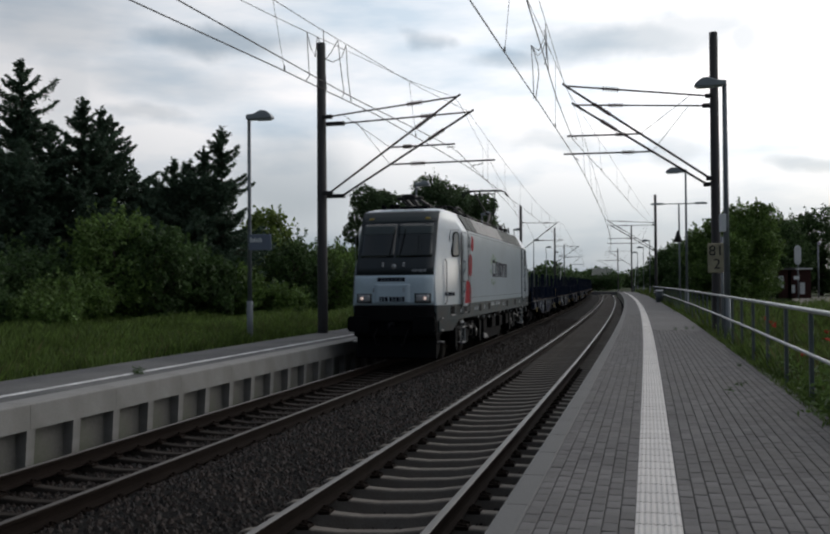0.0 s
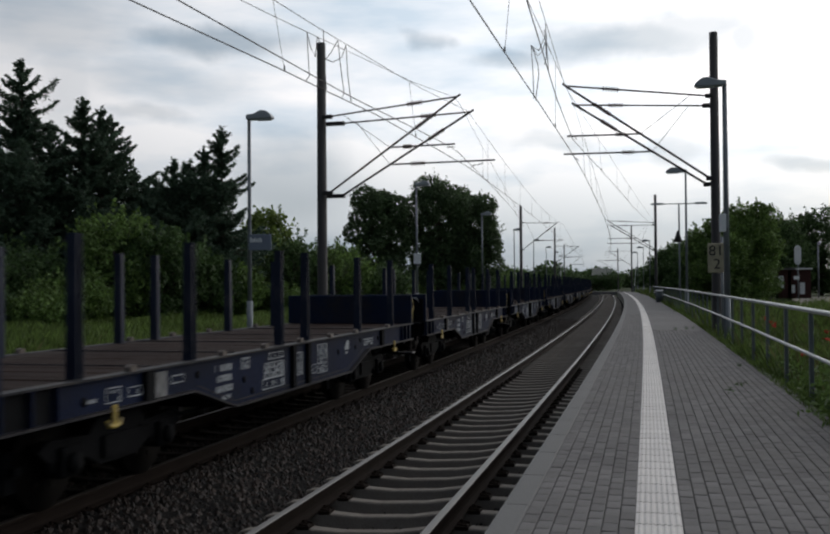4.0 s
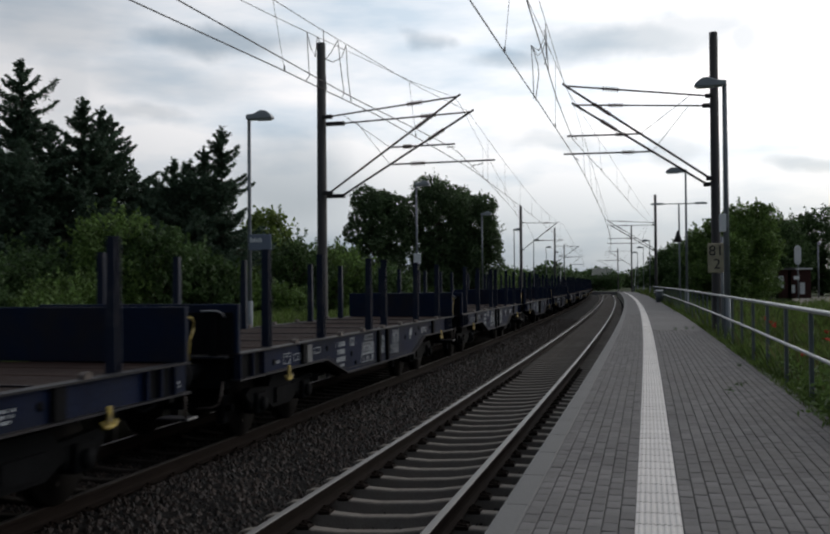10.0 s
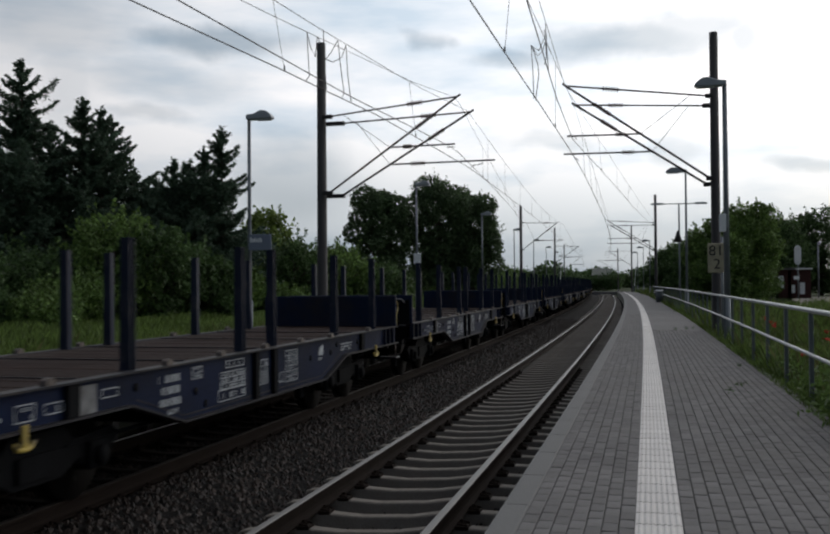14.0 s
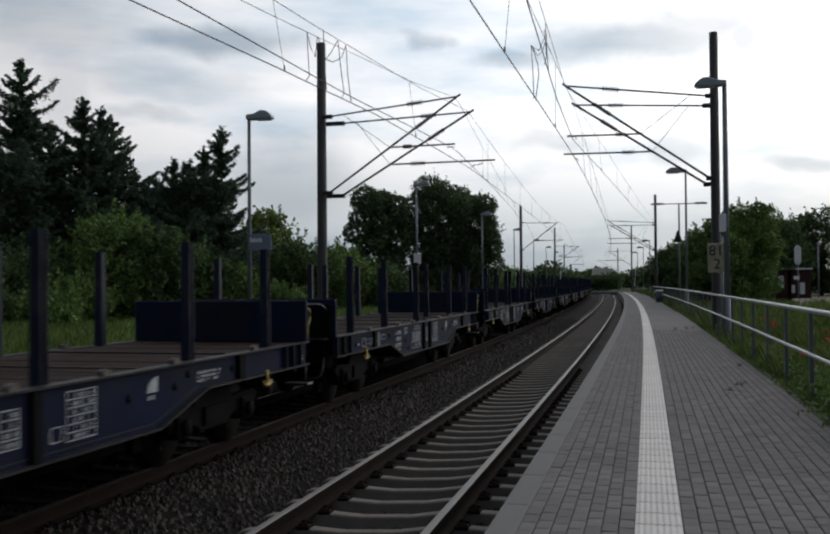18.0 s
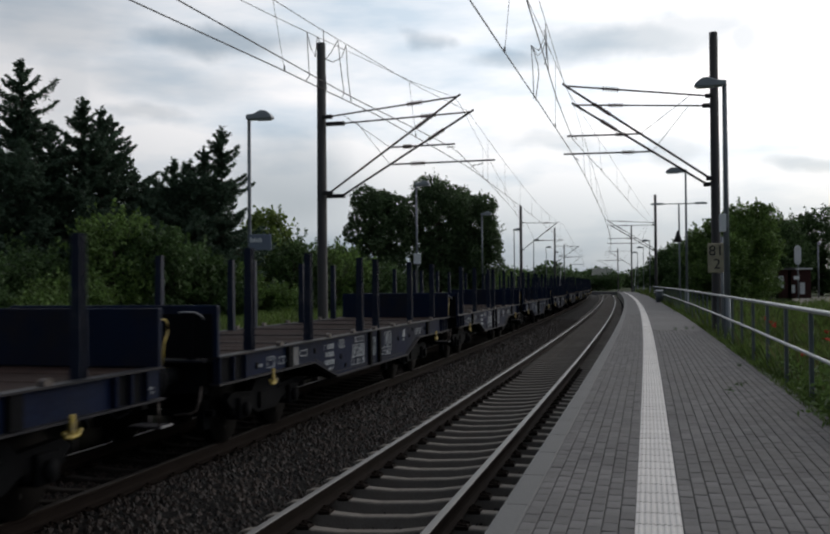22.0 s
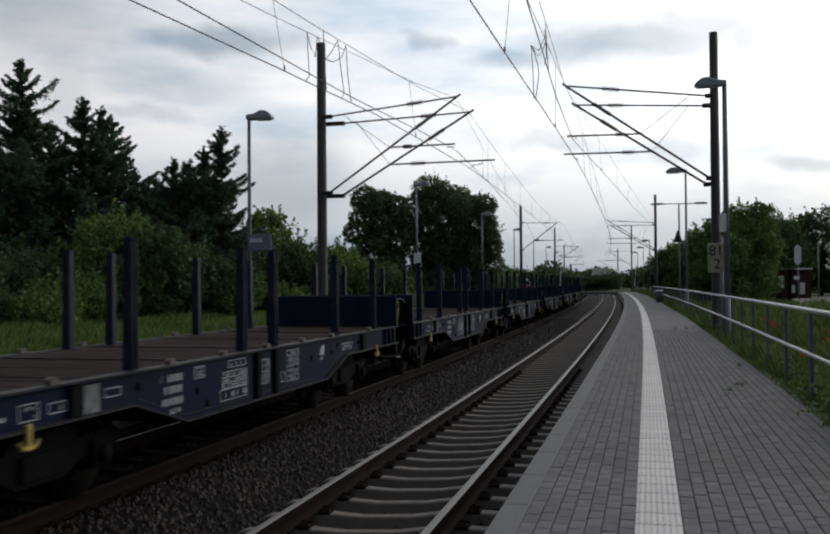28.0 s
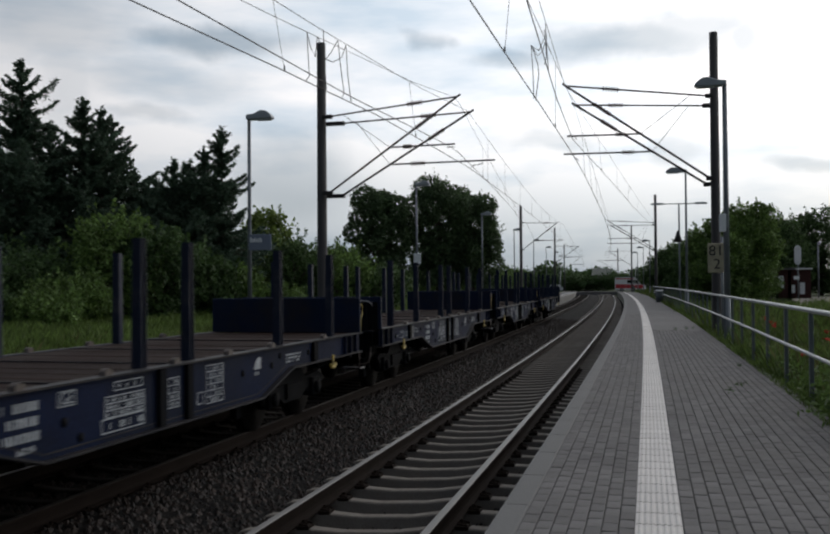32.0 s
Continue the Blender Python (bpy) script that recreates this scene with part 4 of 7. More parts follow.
def build_wagon():
    w = thing("flat_wagon", "dark blue bogie flat wagon with stakes, end boards and plank deck", "railway wagon", None, "wagons of the freight train")
    L = WAGON_HALF
    for y in (-1, 1):
        # fish-bellied side sill with flanges
        bm = bmesh.new()
        web = [(-L, 1.25), (-L, 0.945), (-3.45, 0.945), (-2.34, 0.635), (2.34, 0.635), (3.45, 0.945), (L, 0.945), (L, 1.25)]
        prism(bm, web, y * 1.36, y * 1.38, "y")
        side = part("side_sill", bm, M_BLUE_LIGHT, w)
        bm = bmesh.new()
        low = [(-L, 0.945), (-3.45, 0.945), (-2.34, 0.635), (2.34, 0.635), (3.45, 0.945), (L, 0.945)]
        prism(bm, low + [(x, z - 0.024) for x, z in low[::-1]], y * 1.31, y * 1.45, "y")
        part("lower_flange", bm, M_FLANGE, side)
        bm = bmesh.new()
        box(bm, (-L, min(y * 1.31, y * 1.45), 1.251), (L, max(y * 1.31, y * 1.45), 1.271))
        part("upper_flange", bm, M_FLANGE, side)
        # near-black plates over the end bays of the web
        for x0, x1 in ((-6.42, -5.95), (6.05, 6.74)):
            bm = bmesh.new()
            box(bm, (x0, min(y * 1.381, y * 1.388), 0.95), (x1, max(y * 1.381, y * 1.388), 1.248))
            part("end_recess", bm, M_UNDER, side, "dark plate over the end bay of the sill")
        for x in (-6.48, -6.18, -5.9, 6.0, 6.36, 6.76):
            bm = bmesh.new()
            box(bm, (x - 0.016, min(y * 1.389, y * 1.44), 0.947), (x + 0.016, max(y * 1.389, y * 1.44), 1.249))
            part("stiffener", bm, M_BLUE_LIGHT, side)
        for x in (-4.85, -2.72, -1.35, 0.0, 1.35, 2.66, 4.75):
            bm = bmesh.new()
            prism(bm, [(-0.06, 1.271), (-0.05, 1.315), (-0.02, 1.335), (0.03, 1.335), (0.06, 1.315), (0.07, 1.271)], min(y * 1.36, y * 1.43), max(y * 1.36, y * 1.43), "y")
            part("lashing_ring", bm, M_RING, w, "", Matrix.Translation((x, 0, 0)))
        for x in (-5.52, -3.26, -0.53, 0.53, 3.26, 5.52):
            bm = bmesh.new()
            o = [(-0.07, -0.06), (0.07, -0.06), (0.07, 0.06), (0.045, 0.06), (0.045, -0.035), (-0.045, -0.035), (-0.045, 0.06), (-0.07, 0.06)]
            a = [bm.verts.new((x + px * 0.80, y * (1.27 + py), 1.22)) for px, py in o]
            b = [bm.verts.new((x + px * 0.68, y * (1.27 + py * 0.85), 2.61)) for px, py in o]
            bm.faces.new(b)
            for k in range(8):
                bm.faces.new((a[k], a[(k + 1) % 8], b[(k + 1) % 8], b[k]))
            bmesh.ops.recalc_face_normals(bm, faces=bm.faces[:])
            part("stake", bm, M_STAKE, w)
        # yellow rope hooks
        for x in (-5.15, 5.15):
            bm = bmesh.new()
            box(bm, (x - 0.035, min(y * 1.44, y * 1.47), 0.80), (x + 0.035, max(y * 1.44, y * 1.47), 0.99), bevel=0.008)
            tube(bm, [(x - 0.12, y * 1.455, 0.85), (x - 0.09, y * 1.455, 0.80), (x, y * 1.455, 0.785), (x + 0.09, y * 1.455, 0.80), (x + 0.12, y * 1.455, 0.85)], 0.022, 6)
            part("rope_hook", bm, M_YELLOW, w)
        # stencilled writing, as bars
        f = (lambda q: q) if y > 0 else (lambda q: -q)
        rng = random.Random(4)
        for x0, z0, wd, h, rows, framed, ink in ((2.34, 0.80, 0.50, 0.38, 3, False, 0.95), (2.36, 0.71, 0.28, 0.09, 1, False, 1.0), (0.66, 0.72, 0.72, 0.13, 1, True, 0.5), (0.66, 0.86, 0.66, 0.20, 3, True, 0.9), (0.70, 1.11, 0.46, 0.08, 1, True, 0.9),
                                                (-0.08, 0.80, 0.18, 0.32, 4, True, 0.8), (-1.20, 0.74, 0.40, 0.44, 6, True, 0.75), (-0.66, 0.76, 0.09, 0.13, 1, True, 0.4), (-2.38, 0.92, 0.24, 0.07, 1, False, 1.0), (-3.9, 1.0, 0.62, 0.14, 3, False, 0.8), (-6.67, 0.99, 0.07, 0.22, 5, False, 0.9),
                                                (4.95, 1.0, 0.20, 0.14, 2, True, 0.5), (4.55, 1.02, 0.20, 0.09, 1, True, 0.6), (5.30, 1.02, 0.24, 0.06, 1, False, 0.7), (3.66, 1.06, 0.22, 0.08, 1, True, 0.5)):
            bm = bmesh.new()
            stencil(bm, x0, z0, wd, h, 1.3812, rows, framed, ink, rng)
            if y < 0:
                bmesh.ops.rotate(bm, verts=bm.verts[:], cent=(0, 0, 0), matrix=Matrix.Rotation(math.pi, 3, "Z"))
            tagged(part("stencilled_writing", bm, M_MARK, side, "worn white stencilled lettering"), "", "", "", "stuff")
        # the letters in their frame beside the number block
        plate = bmesh.new()
        stencil(plate, 1.86, 1.06, 0.20, 0.13, 1.3812, 1, True, 0.0, rng)
        if y < 0:
            bmesh.ops.rotate(plate, verts=plate.verts[:], cent=(0, 0, 0), matrix=Matrix.Rotation(math.pi, 3, "Z"))
        box_mark = part("letter_frame", plate, M_MARK, side, "white letters in a thin frame")
        lettering("GE", 0.16, box_mark, Matrix.Translation((f(1.96), y * 1.3835, 1.125)) @ Matrix.Rotation(math.pi if y > 0 else 0, 4, "Z") @ Matrix.Rotation(math.pi / 2, 4, "X"), M_MARK, depth=0.002)
        # weld line along the foot of the web
        bm = bmesh.new()
        foot = [(-3.30, 0.985), (-2.28, 0.69), (2.28, 0.69), (3.30, 0.985)]
        prism(bm, foot + [(p, q - 0.014) for p, q in foot[::-1]], min(y * 1.381, y * 1.386), max(y * 1.381, y * 1.386), "y")
        part("weld_line", bm, M_FLANGE, side)
        for x, z in ((3.3, 1.1), (2.0, 0.92), (-1.8, 1.0), (-2.75, 1.02), (-3.05, 1.13), (-4.2, 1.1), (5.55, 1.06), (1.75, 0.75)):
            bm = bmesh.new()
            rod(bm, (f(x), y * 1.379, z), (f(x), y * 1.392, z), 0.045, sides=10)
            part("tie_hole", bm, M_UNDER, side, "dark round hole in the sill")
        for x in (4.42, 0.32, -0.30, -4.42):
            bm = bmesh.new()
            box(bm, (f(x) - (0.09 if abs(x) > 3 else 0.065), min(y * 1.381, y * 1.435), 0.947 if abs(x) > 3 else 0.637), (f(x) + (0.09 if abs(x) > 3 else 0.065), max(y * 1.381, y * 1.435), 1.249), bevel=0.008)
            part("stake_pocket", bm, M_UNDER, side, "dark steel stake pocket")
        bm = bmesh.new()
        prism(bm, [(f(-2.37), 1.01)] + [(f(-2.37 + 0.22 * math.sin(a * math.pi / 12)), 1.01 + 0.16 * math.cos(a * math.pi / 12)) for a in range(7)], min(y * 1.381, y * 1.3855), max(y * 1.381, y * 1.3855), "y")
        part("emblem", bm, M_MARK, side, "white quarter-round emblem")
        bm = bmesh.new()
        box(bm, (f(4.13) - 0.13, min(y * 1.381, y * 1.387), 0.93), (f(4.13) + 0.13, max(y * 1.381, y * 1.387), 1.21))
        part("label_panel", bm, M_PANEL, side, "pale weathered label panel")
    # deck planks across the wagon, with pale bearers
    plank = bmesh.new()
    box(plank, (-0.121, -1.305, 1.215), (0.121, 1.305, 1.265), bevel=0.006)
    plank_mesh = mesh_from("deck_plank", plank, M_DECK)
    n = 54
    for k in range(n):
        part("deck_plank", plank_mesh, None, w, "", Matrix.Translation((-L + 0.16 + (2 * L - 0.32) * (k + 0.5) / n, 0, MARKS.uniform(-0.006, 0.004))))
    bm = bmesh.new()
    box(bm, (-L + 0.05, -1.3, 0.95), (L - 0.05, 1.3, 1.205))
    part("underframe", bm, M_UNDER, w)
    for x in (-4.2, -2.1, 0, 2.1, 4.2):
        bm = bmesh.new()
        box(bm, (x - 0.016, -1.3, 1.264), (x + 0.016, 1.3, 1.279))
        part("bearer", bm, M_FLANGE, w)
    for e in (-1, 1):
        bm = bmesh.new()
        box(bm, (e * (L - 0.075), -1.42, 1.26), (e * L, 1.42, 1.885), bevel=0.012)
        end = part("end_board", bm, M_BLUE, w)
        # near-black sheet below the blue rim of the board
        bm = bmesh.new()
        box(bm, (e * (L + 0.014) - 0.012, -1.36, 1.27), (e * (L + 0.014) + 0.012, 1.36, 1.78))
        part("board_face", bm, M_UNDER, end, "near-black sheet on the outer face of the end board")
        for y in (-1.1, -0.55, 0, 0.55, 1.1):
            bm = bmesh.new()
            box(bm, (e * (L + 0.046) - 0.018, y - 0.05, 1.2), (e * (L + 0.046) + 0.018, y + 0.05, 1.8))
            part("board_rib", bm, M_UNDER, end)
        bm = bmesh.new()
        box(bm, (e * (L + 0.07) - 0.068, -1.30, 1.205), (e * (L + 0.07) + 0.068, 1.30, 1.235), bevel=0.006)
        part("ledge", bm, M_FLANGE, end)
        bm = bmesh.new()
        if e < 0:
            tube(bm, [(-L, 1.40, 1.76), (-L - 0.08, 1.41, 1.76), (-L - 0.135, 1.41, 1.71), (-L - 0.135, 1.41, 1.62), (-L - 0.04, 1.41, 1.50), (-L - 0.02, 1.41, 1.28)], 0.011, 8)
            part("grab_handle", bm, M_YELLOW, end, "curved yellow grab handle")
        else:
            tube(bm, [(L + 0.02, 0.94, 1.79), (L + 0.08, 0.96, 1.80), (L + 0.08, 1.18, 1.80), (L + 0.08, 1.25, 1.76), (L + 0.03, 1.26, 1.71)], 0.011, 8)
            part("grab_handle", bm, M_SHINE, end, "bent pale steel grab handle")
            bm = bmesh.new()
            tube(bm, [(L + 0.02, 1.22, 0.92), (L + 0.08, 1.22, 0.74), (L + 0.09, 1.19, 0.64), (L + 0.09, 1.11, 0.60), (L + 0.09, 0.90, 0.58)], 0.016, 8)
            part("step_loop", bm, M_RING, w, "bent pale steel step loop")
            bm = bmesh.new()
            box(bm, (L + 0.001, 0.62, 1.09), (L + 0.006, 0.86, 1.14))
            part("warning_mark", bm, M_YELLOW, w, "small worn yellow mark")
        bm = bmesh.new()
        box(bm, (e * (L - 0.12), -1.25, 0.82), (e * L, 1.25, 1.24), bevel=0.01)
        part("headstock", bm, M_UNDER, w)
        for y in (-0.875, 0.875):
            bm = bmesh.new()
            rod(bm, (e * L, y, 1.05), (e * (L + 0.58), y, 1.05), 0.10, sides=12)
            rod(bm, (e * (L + 0.58), y, 1.05), (e * (L + 0.66), y, 1.05), 0.22, 0.2, sides=16)
            part("buffer", bm, M_UNDER, w)
        bm = bmesh.new()
        tube(bm, [(e * L, 0, 1.0), (e * (L + 0.25), 0, 1.02), (e * (L + 0.4), 0, 0.95), (e * (L + 0.6), 0, 0.98)], 0.05, 6)
        part("coupling", bm, M_UNDER, w)
        if e < 0:
            bm = bmesh.new()
            box(bm, (-L - 0.20, 1.05, 0.62), (-L + 0.06, 1.42, 0.645), bevel=0.005)
            step = part("shunter_step", bm, M_FLANGE, w)
            bm = bmesh.new()
            rod(bm, (-L + 0.04, 1.40, 0.64), (-L + 0.05, 1.40, 0.92), 0.013, sides=8)
            part("hanger", bm, M_RING, step)
            bm = bmesh.new()
            box(bm, (-L - 0.20, 1.421, 0.622), (-L + 0.04, 1.428, 0.648))
            part("worn_edge", bm, M_SHINE, step)
        bm = bmesh.new()
        tube(bm, [(e * (L + 0.02), 0.35, 0.9), (e * (L + 0.2), 0.38, 0.62), (e * (L + 0.35), 0.3, 0.55), (e * (L + 0.5), 0.2, 0.7)], 0.022, 6)
        part("brake_hose", bm, M_UNDER, w)
        bg = part("bogie", bogie_mesh(), M_UNDER, w, "", Matrix.Translation((e * 4.4, 0, 0)))
        for x in (-0.9, 0.9):
            part("wheelset", WAGON_WHEEL, None, bg, "", Matrix.Translation((x, 0, 0.46)))
    bm = bmesh.new()
    rod(bm, (-1.6, 0.5, 0.75), (-0.6, 0.5, 0.75), 0.17, sides=14)
    box(bm, (0.2, 0.2, 0.6), (1.0, 0.9, 0.9), bevel=0.03)
    rod(bm, (-4.0, 1.05, 0.62), (4.0, 1.05, 0.62), 0.02, sides=6)
    part("brake_gear", bm, M_UNDER, w)
    # a beam and cross bars added to block light coming through under the wagon
    bm = bmesh.new()
    box(bm, (-L + 0.3, -0.30, 0.66), (L - 0.3, 0.30, 0.95))
    for x in (-2.4, -1.2, 0.0, 1.2, 2.4):
        box(bm, (x - 0.06, -1.18, 0.62), (x + 0.06, 1.18, 0.95))
    part("centre_sill", bm, M_UNDER, w)
    return w


WAGON_WHEEL = mesh_from("wheelset", wheel_mesh(), M_WHEEL)
first_wagon = build_wagon()
WAGONS = [first_wagon] + [copy_thing(first_wagon, Matrix.Identity(4)) for _ in range(19)]

# one wagon carries a yellow crossed ring on a dark disc
def crossed_ring(x, z, r):
    turn = [k * math.pi / 12 for k in range(25)]
    bm = bmesh.new()
    prism(bm, [(x + r * math.cos(a), z + r * math.sin(a)) for a in turn[:24]], 1.3855, 1.3885, "y")
    disc = part("warning_disc", bm, M_BLUE, WAGONS[10], "dark painted disc")
    bm = bmesh.new()
    for a0, a1 in zip(turn, turn[1:]):
        prism(bm, [(x + q * math.cos(a), z + q * math.sin(a)) for q, a in ((r, a0), (r, a1), (r * 0.84, a1), (r * 0.84, a0))], 1.3890, 1.3915, "y")
    for a in (math.pi / 4, 3 * math.pi / 4):
        c, q, k = math.cos(a), math.sin(a), 0.022
        prism(bm, [(x + r * 0.84 * c - k * q, z + r * 0.84 * q + k * c), (x - r * 0.84 * c - k * q, z - r * 0.84 * q + k * c), (x - r * 0.84 * c + k * q, z - r * 0.84 * q - k * c), (x + r * 0.84 * c + k * q, z + r * 0.84 * q - k * c)], 1.3893, 1.3918, "y")
    part("crossed_ring", bm, M_KHAKI, disc, "painted yellow ring with a cross")


crossed_ring(1.62, 0.86, 0.25)


# ---- the locomotive ----
M_LOCO_WHITE = material("locomotive_white_paint", (0.39, 0.455, 0.505), 0.28, 0.0, var=0.07, scale=0.8, fine=12, stain=(0.33, 0.385, 0.425), stain_scale=0.7, stain_at=0.55, coat=0.3, spec=0.4)
M_LOCO_GREY = material("locomotive_skirt_grey", (0.040, 0.056, 0.062), 0.55, 0.0, spec=0.1, var=0.15, scale=1.5, fine=30, stain=(0.055, 0.055, 0.052), stain_scale=1.5)
# white nose paint; the blue-grey of its shaded side is put into the colour
M_LOCO_FACE = material("locomotive_front_shaded_white", (0.48, 0.59, 0.66), 0.4, 0.0, var=0.08, scale=1.0, fine=20, coat=0.2)
M_LOCO_BLACK = material("locomotive_front_black", (0.026, 0.034, 0.039), 0.4, 0.0, spec=0.35, var=0.15, scale=2, fine=30)
M_ROOF_GREY = material("roof_panel_grey", (0.145, 0.14, 0.14), 0.55, 0.1, var=0.15, scale=1.0, fine=20, stain=(0.12, 0.125, 0.125), stain_scale=1.3)
M_ROOF_MESH = material("roof_grille", (0.05, 0.058, 0.056), 0.7, 0.2, var=0.2, scale=4, fine=90, bump=0.5, bump_scale=120)
M_RED = material("red_decal", (0.29, 0.014, 0.024), 0.6, 0.0, var=0.1, scale=1, fine=20, spec=0.05)
M_VISOR = material("locomotive_visor_grey", (0.052, 0.066, 0.068), 0.5, 0.0, var=0.12, scale=2, fine=30, stain=(0.06, 0.07, 0.068), stain_scale=2)
M_BLIND = material("windscreen_sunblind", (0.05, 0.066, 0.066), 0.3, 0.0, var=0.08, scale=3, fine=30)
M_GREEN = material("green_decal", (0.11, 0.22, 0.06), 0.4, 0.0, var=0.1, scale=1, fine=20)
M_DARK_DECAL = material("dark_grey_decal", (0.022, 0.024, 0.034), 0.7, 0.0, var=0.1, scale=1, fine=20, spec=0.05)
M_SCREEN = glass_material("dark_windscreen_glass", (0.008, 0.014, 0.014), 0.05, 0.15)
M_SIDE_GLASS = glass_material("cab_side_glass", (0.025, 0.034, 0.038), 0.08, 0.05)
M_HEADLIGHT = lamp_material("headlight_glow", (1.0, 0.74, 0.66), 0.45)
M_REFLECTOR = glass_material("headlight_lens", (0.30, 0.31, 0.32), 0.15)
M_GREASE = material("greasy_grey_steel", (0.028, 0.028, 0.028), 0.5, 0.2, var=0.45, scale=8, fine=40, stain=(0.014, 0.013, 0.012), stain_scale=5)
M_RUBBER = material("black_rubber", (0.010, 0.010, 0.011), 0.8, var=0.2, spec=0.06)

NOSE_Z = [0.96, 1.5, 2.1, 2.45, 2.72, 3.45, 3.6, 3.75, 3.9, 4.0]
NOSE_X = [8.70, 8.73, 8.72, 8.62, 8.48, 8.13, 8.06, 7.98, 7.86, 7.46]
WIDE_Z = [0.96, 3.43, 3.46, 3.93, 4.0]
WIDE_Y = [1.49, 1.49, 1.478, 1.20, 0.98]
FACE_Z, FACE_Y = [0.96, 1.5, 2.3, 4.0], [1.07, 1.07, 1.02, 0.98]


def nose(z):
    return float(np.interp(z, NOSE_Z, NOSE_X))


def body_ring(z):
    x, w, f = nose(z), float(np.interp(z, WIDE_Z, WIDE_Y)), float(np.interp(z, FACE_Z, FACE_Y))
    f = min(f, w - 0.16)
    lead, tail = ([(6.2, w), (start, w), (x - 0.14, f + 0.06), (x - 0.10, f + 0.02), (x - 0.045, f * 0.8), (x, f * 0.4)] for start in (6.98, x - 0.48))
    pts = [(a, b, z) for a, b in lead] + [(a, -b, z) for a, b in lead[::-1]]
    return pts + [(-a, -b, z) for a, b in tail] + [(-a, b, z) for a, b in tail[::-1]]


def side_y(x, z, e=1):
    """The half width of the shell at x, with the tapered cab corners."""
    n, w, f = nose(z), float(np.interp(z, WIDE_Z, WIDE_Y)), float(np.interp(z, FACE_Z, FACE_Y))
    return float(np.interp(x, [6.98 if e > 0 else n - 0.48, n - 0.14], [w, f + 0.06]))


def shell_plate(outline, side, e, out=0.010):
    """A plate that follows the cab's side; the outline is (x, z) with x counted from the middle of the engine."""
    bm = bmesh.new()
    cx, cz = sum(p for p, q in outline) / len(outline), sum(q for p, q in outline) / len(outline)
    rim = [bm.verts.new((e * p, side * (side_y(p, q, e) + out), q)) for p, q in outline]
    mid = bm.verts.new((e * cx, side * (side_y(cx, cz, e) + out + 0.004), cz))
    for a, b in zip(rim, rim[1:] + rim[:1]):
        bm.faces.new((a, b, mid))
    res = bmesh.ops.extrude_face_region(bm, geom=bm.faces[:])
    bmesh.ops.translate(bm, verts=[v for v in res["geom"] if isinstance(v, bmesh.types.BMVert)], vec=(0, -side * 0.03, 0))
    bmesh.ops.recalc_face_normals(bm, faces=bm.faces[:])
    return bm


def loft(zs, cap_low=False, cap_top=False):
    bm = bmesh.new()
    rings = [[bm.verts.new(p) for p in body_ring(z)] for z in zs]
    n = len(rings[0])
    for a, b in zip(rings, rings[1:]):
        for k in range(n):
            bm.faces.new((a[k], a[(k + 1) % n], b[(k + 1) % n], b[k]))
    if cap_low:
        bm.faces.new(rings[0][::-1])
    if cap_top:
        bm.faces.new(rings[-1])
    return bm


def face_x(y, z):
    f = float(np.interp(z, FACE_Z, FACE_Y))
    return float(np.interp(abs(y), [0, f * 0.4, f * 0.8, f + 0.02], [nose(z), nose(z), nose(z) - 0.045, nose(z) - 0.10]))


def front_panel(y0, y1, z0, z1, out=0.012, end=1, n=8, m=8):
    """A plate that follows the cab's front."""
    bm = bmesh.new()
    grid = [[bm.verts.new((end * (face_x(y0 + (y1 - y0) * i / n, z0 + (z1 - z0) * j / m) + out), y0 + (y1 - y0) * i / n, z0 + (z1 - z0) * j / m)) for i in range(n + 1)] for j in range(m + 1)]
    for j in range(m):
        for i in range(n):
            bm.faces.new((grid[j][i], grid[j][i + 1], grid[j + 1][i + 1], grid[j + 1][i])).smooth = True
    res = bmesh.ops.extrude_face_region(bm, geom=bm.faces[:])
    bmesh.ops.translate(bm, verts=[v for v in res["geom"] if isinstance(v, bmesh.types.BMVert)], vec=(-end * (out + 0.02), 0, 0))
    bmesh.ops.recalc_face_normals(bm, faces=bm.faces[:])
    return bm


def decal(outline, side=1, t=0.006, y=1.49):
    bm = bmesh.new()
    prism(bm, outline, side * y, side * (y + t), "y")
    return bm


def rounded(x0, z0, x1, z1, r=0.1, n=5, lean=0.0):
    pts = []
    for cx, cz, a0 in ((x1 - r, z0 + r, -90), (x1 - r, z1 - r, 0), (x0 + r, z1 - r, 90), (x0 + r, z0 + r, 180)):
        for k in range(n + 1):
            a = radians(a0 + 90 * k / n)
            x, z = cx + r * math.cos(a), cz + r * math.sin(a)
            pts.append((x + lean * (z - z0), z))
    return pts


def soft_corners(corners, radii, n=5):
    """An outline through the corners, each rounded by its own radius."""
    pts = []
    for k, r in enumerate(radii):
        c, before, after = Vector(corners[k]), Vector(corners[k - 1]), Vector(corners[(k + 1) % len(corners)])
        if r == 0:
            pts.append(tuple(c))
            continue
        a, b = c + (before - c).normalized() * r, c + (after - c).normalized() * r
        for j in range(n + 1):
            u = j / n
            pts.append(tuple(a * (1 - u) ** 2 + c * (2 * u * (1 - u)) + b * u ** 2))
    return pts


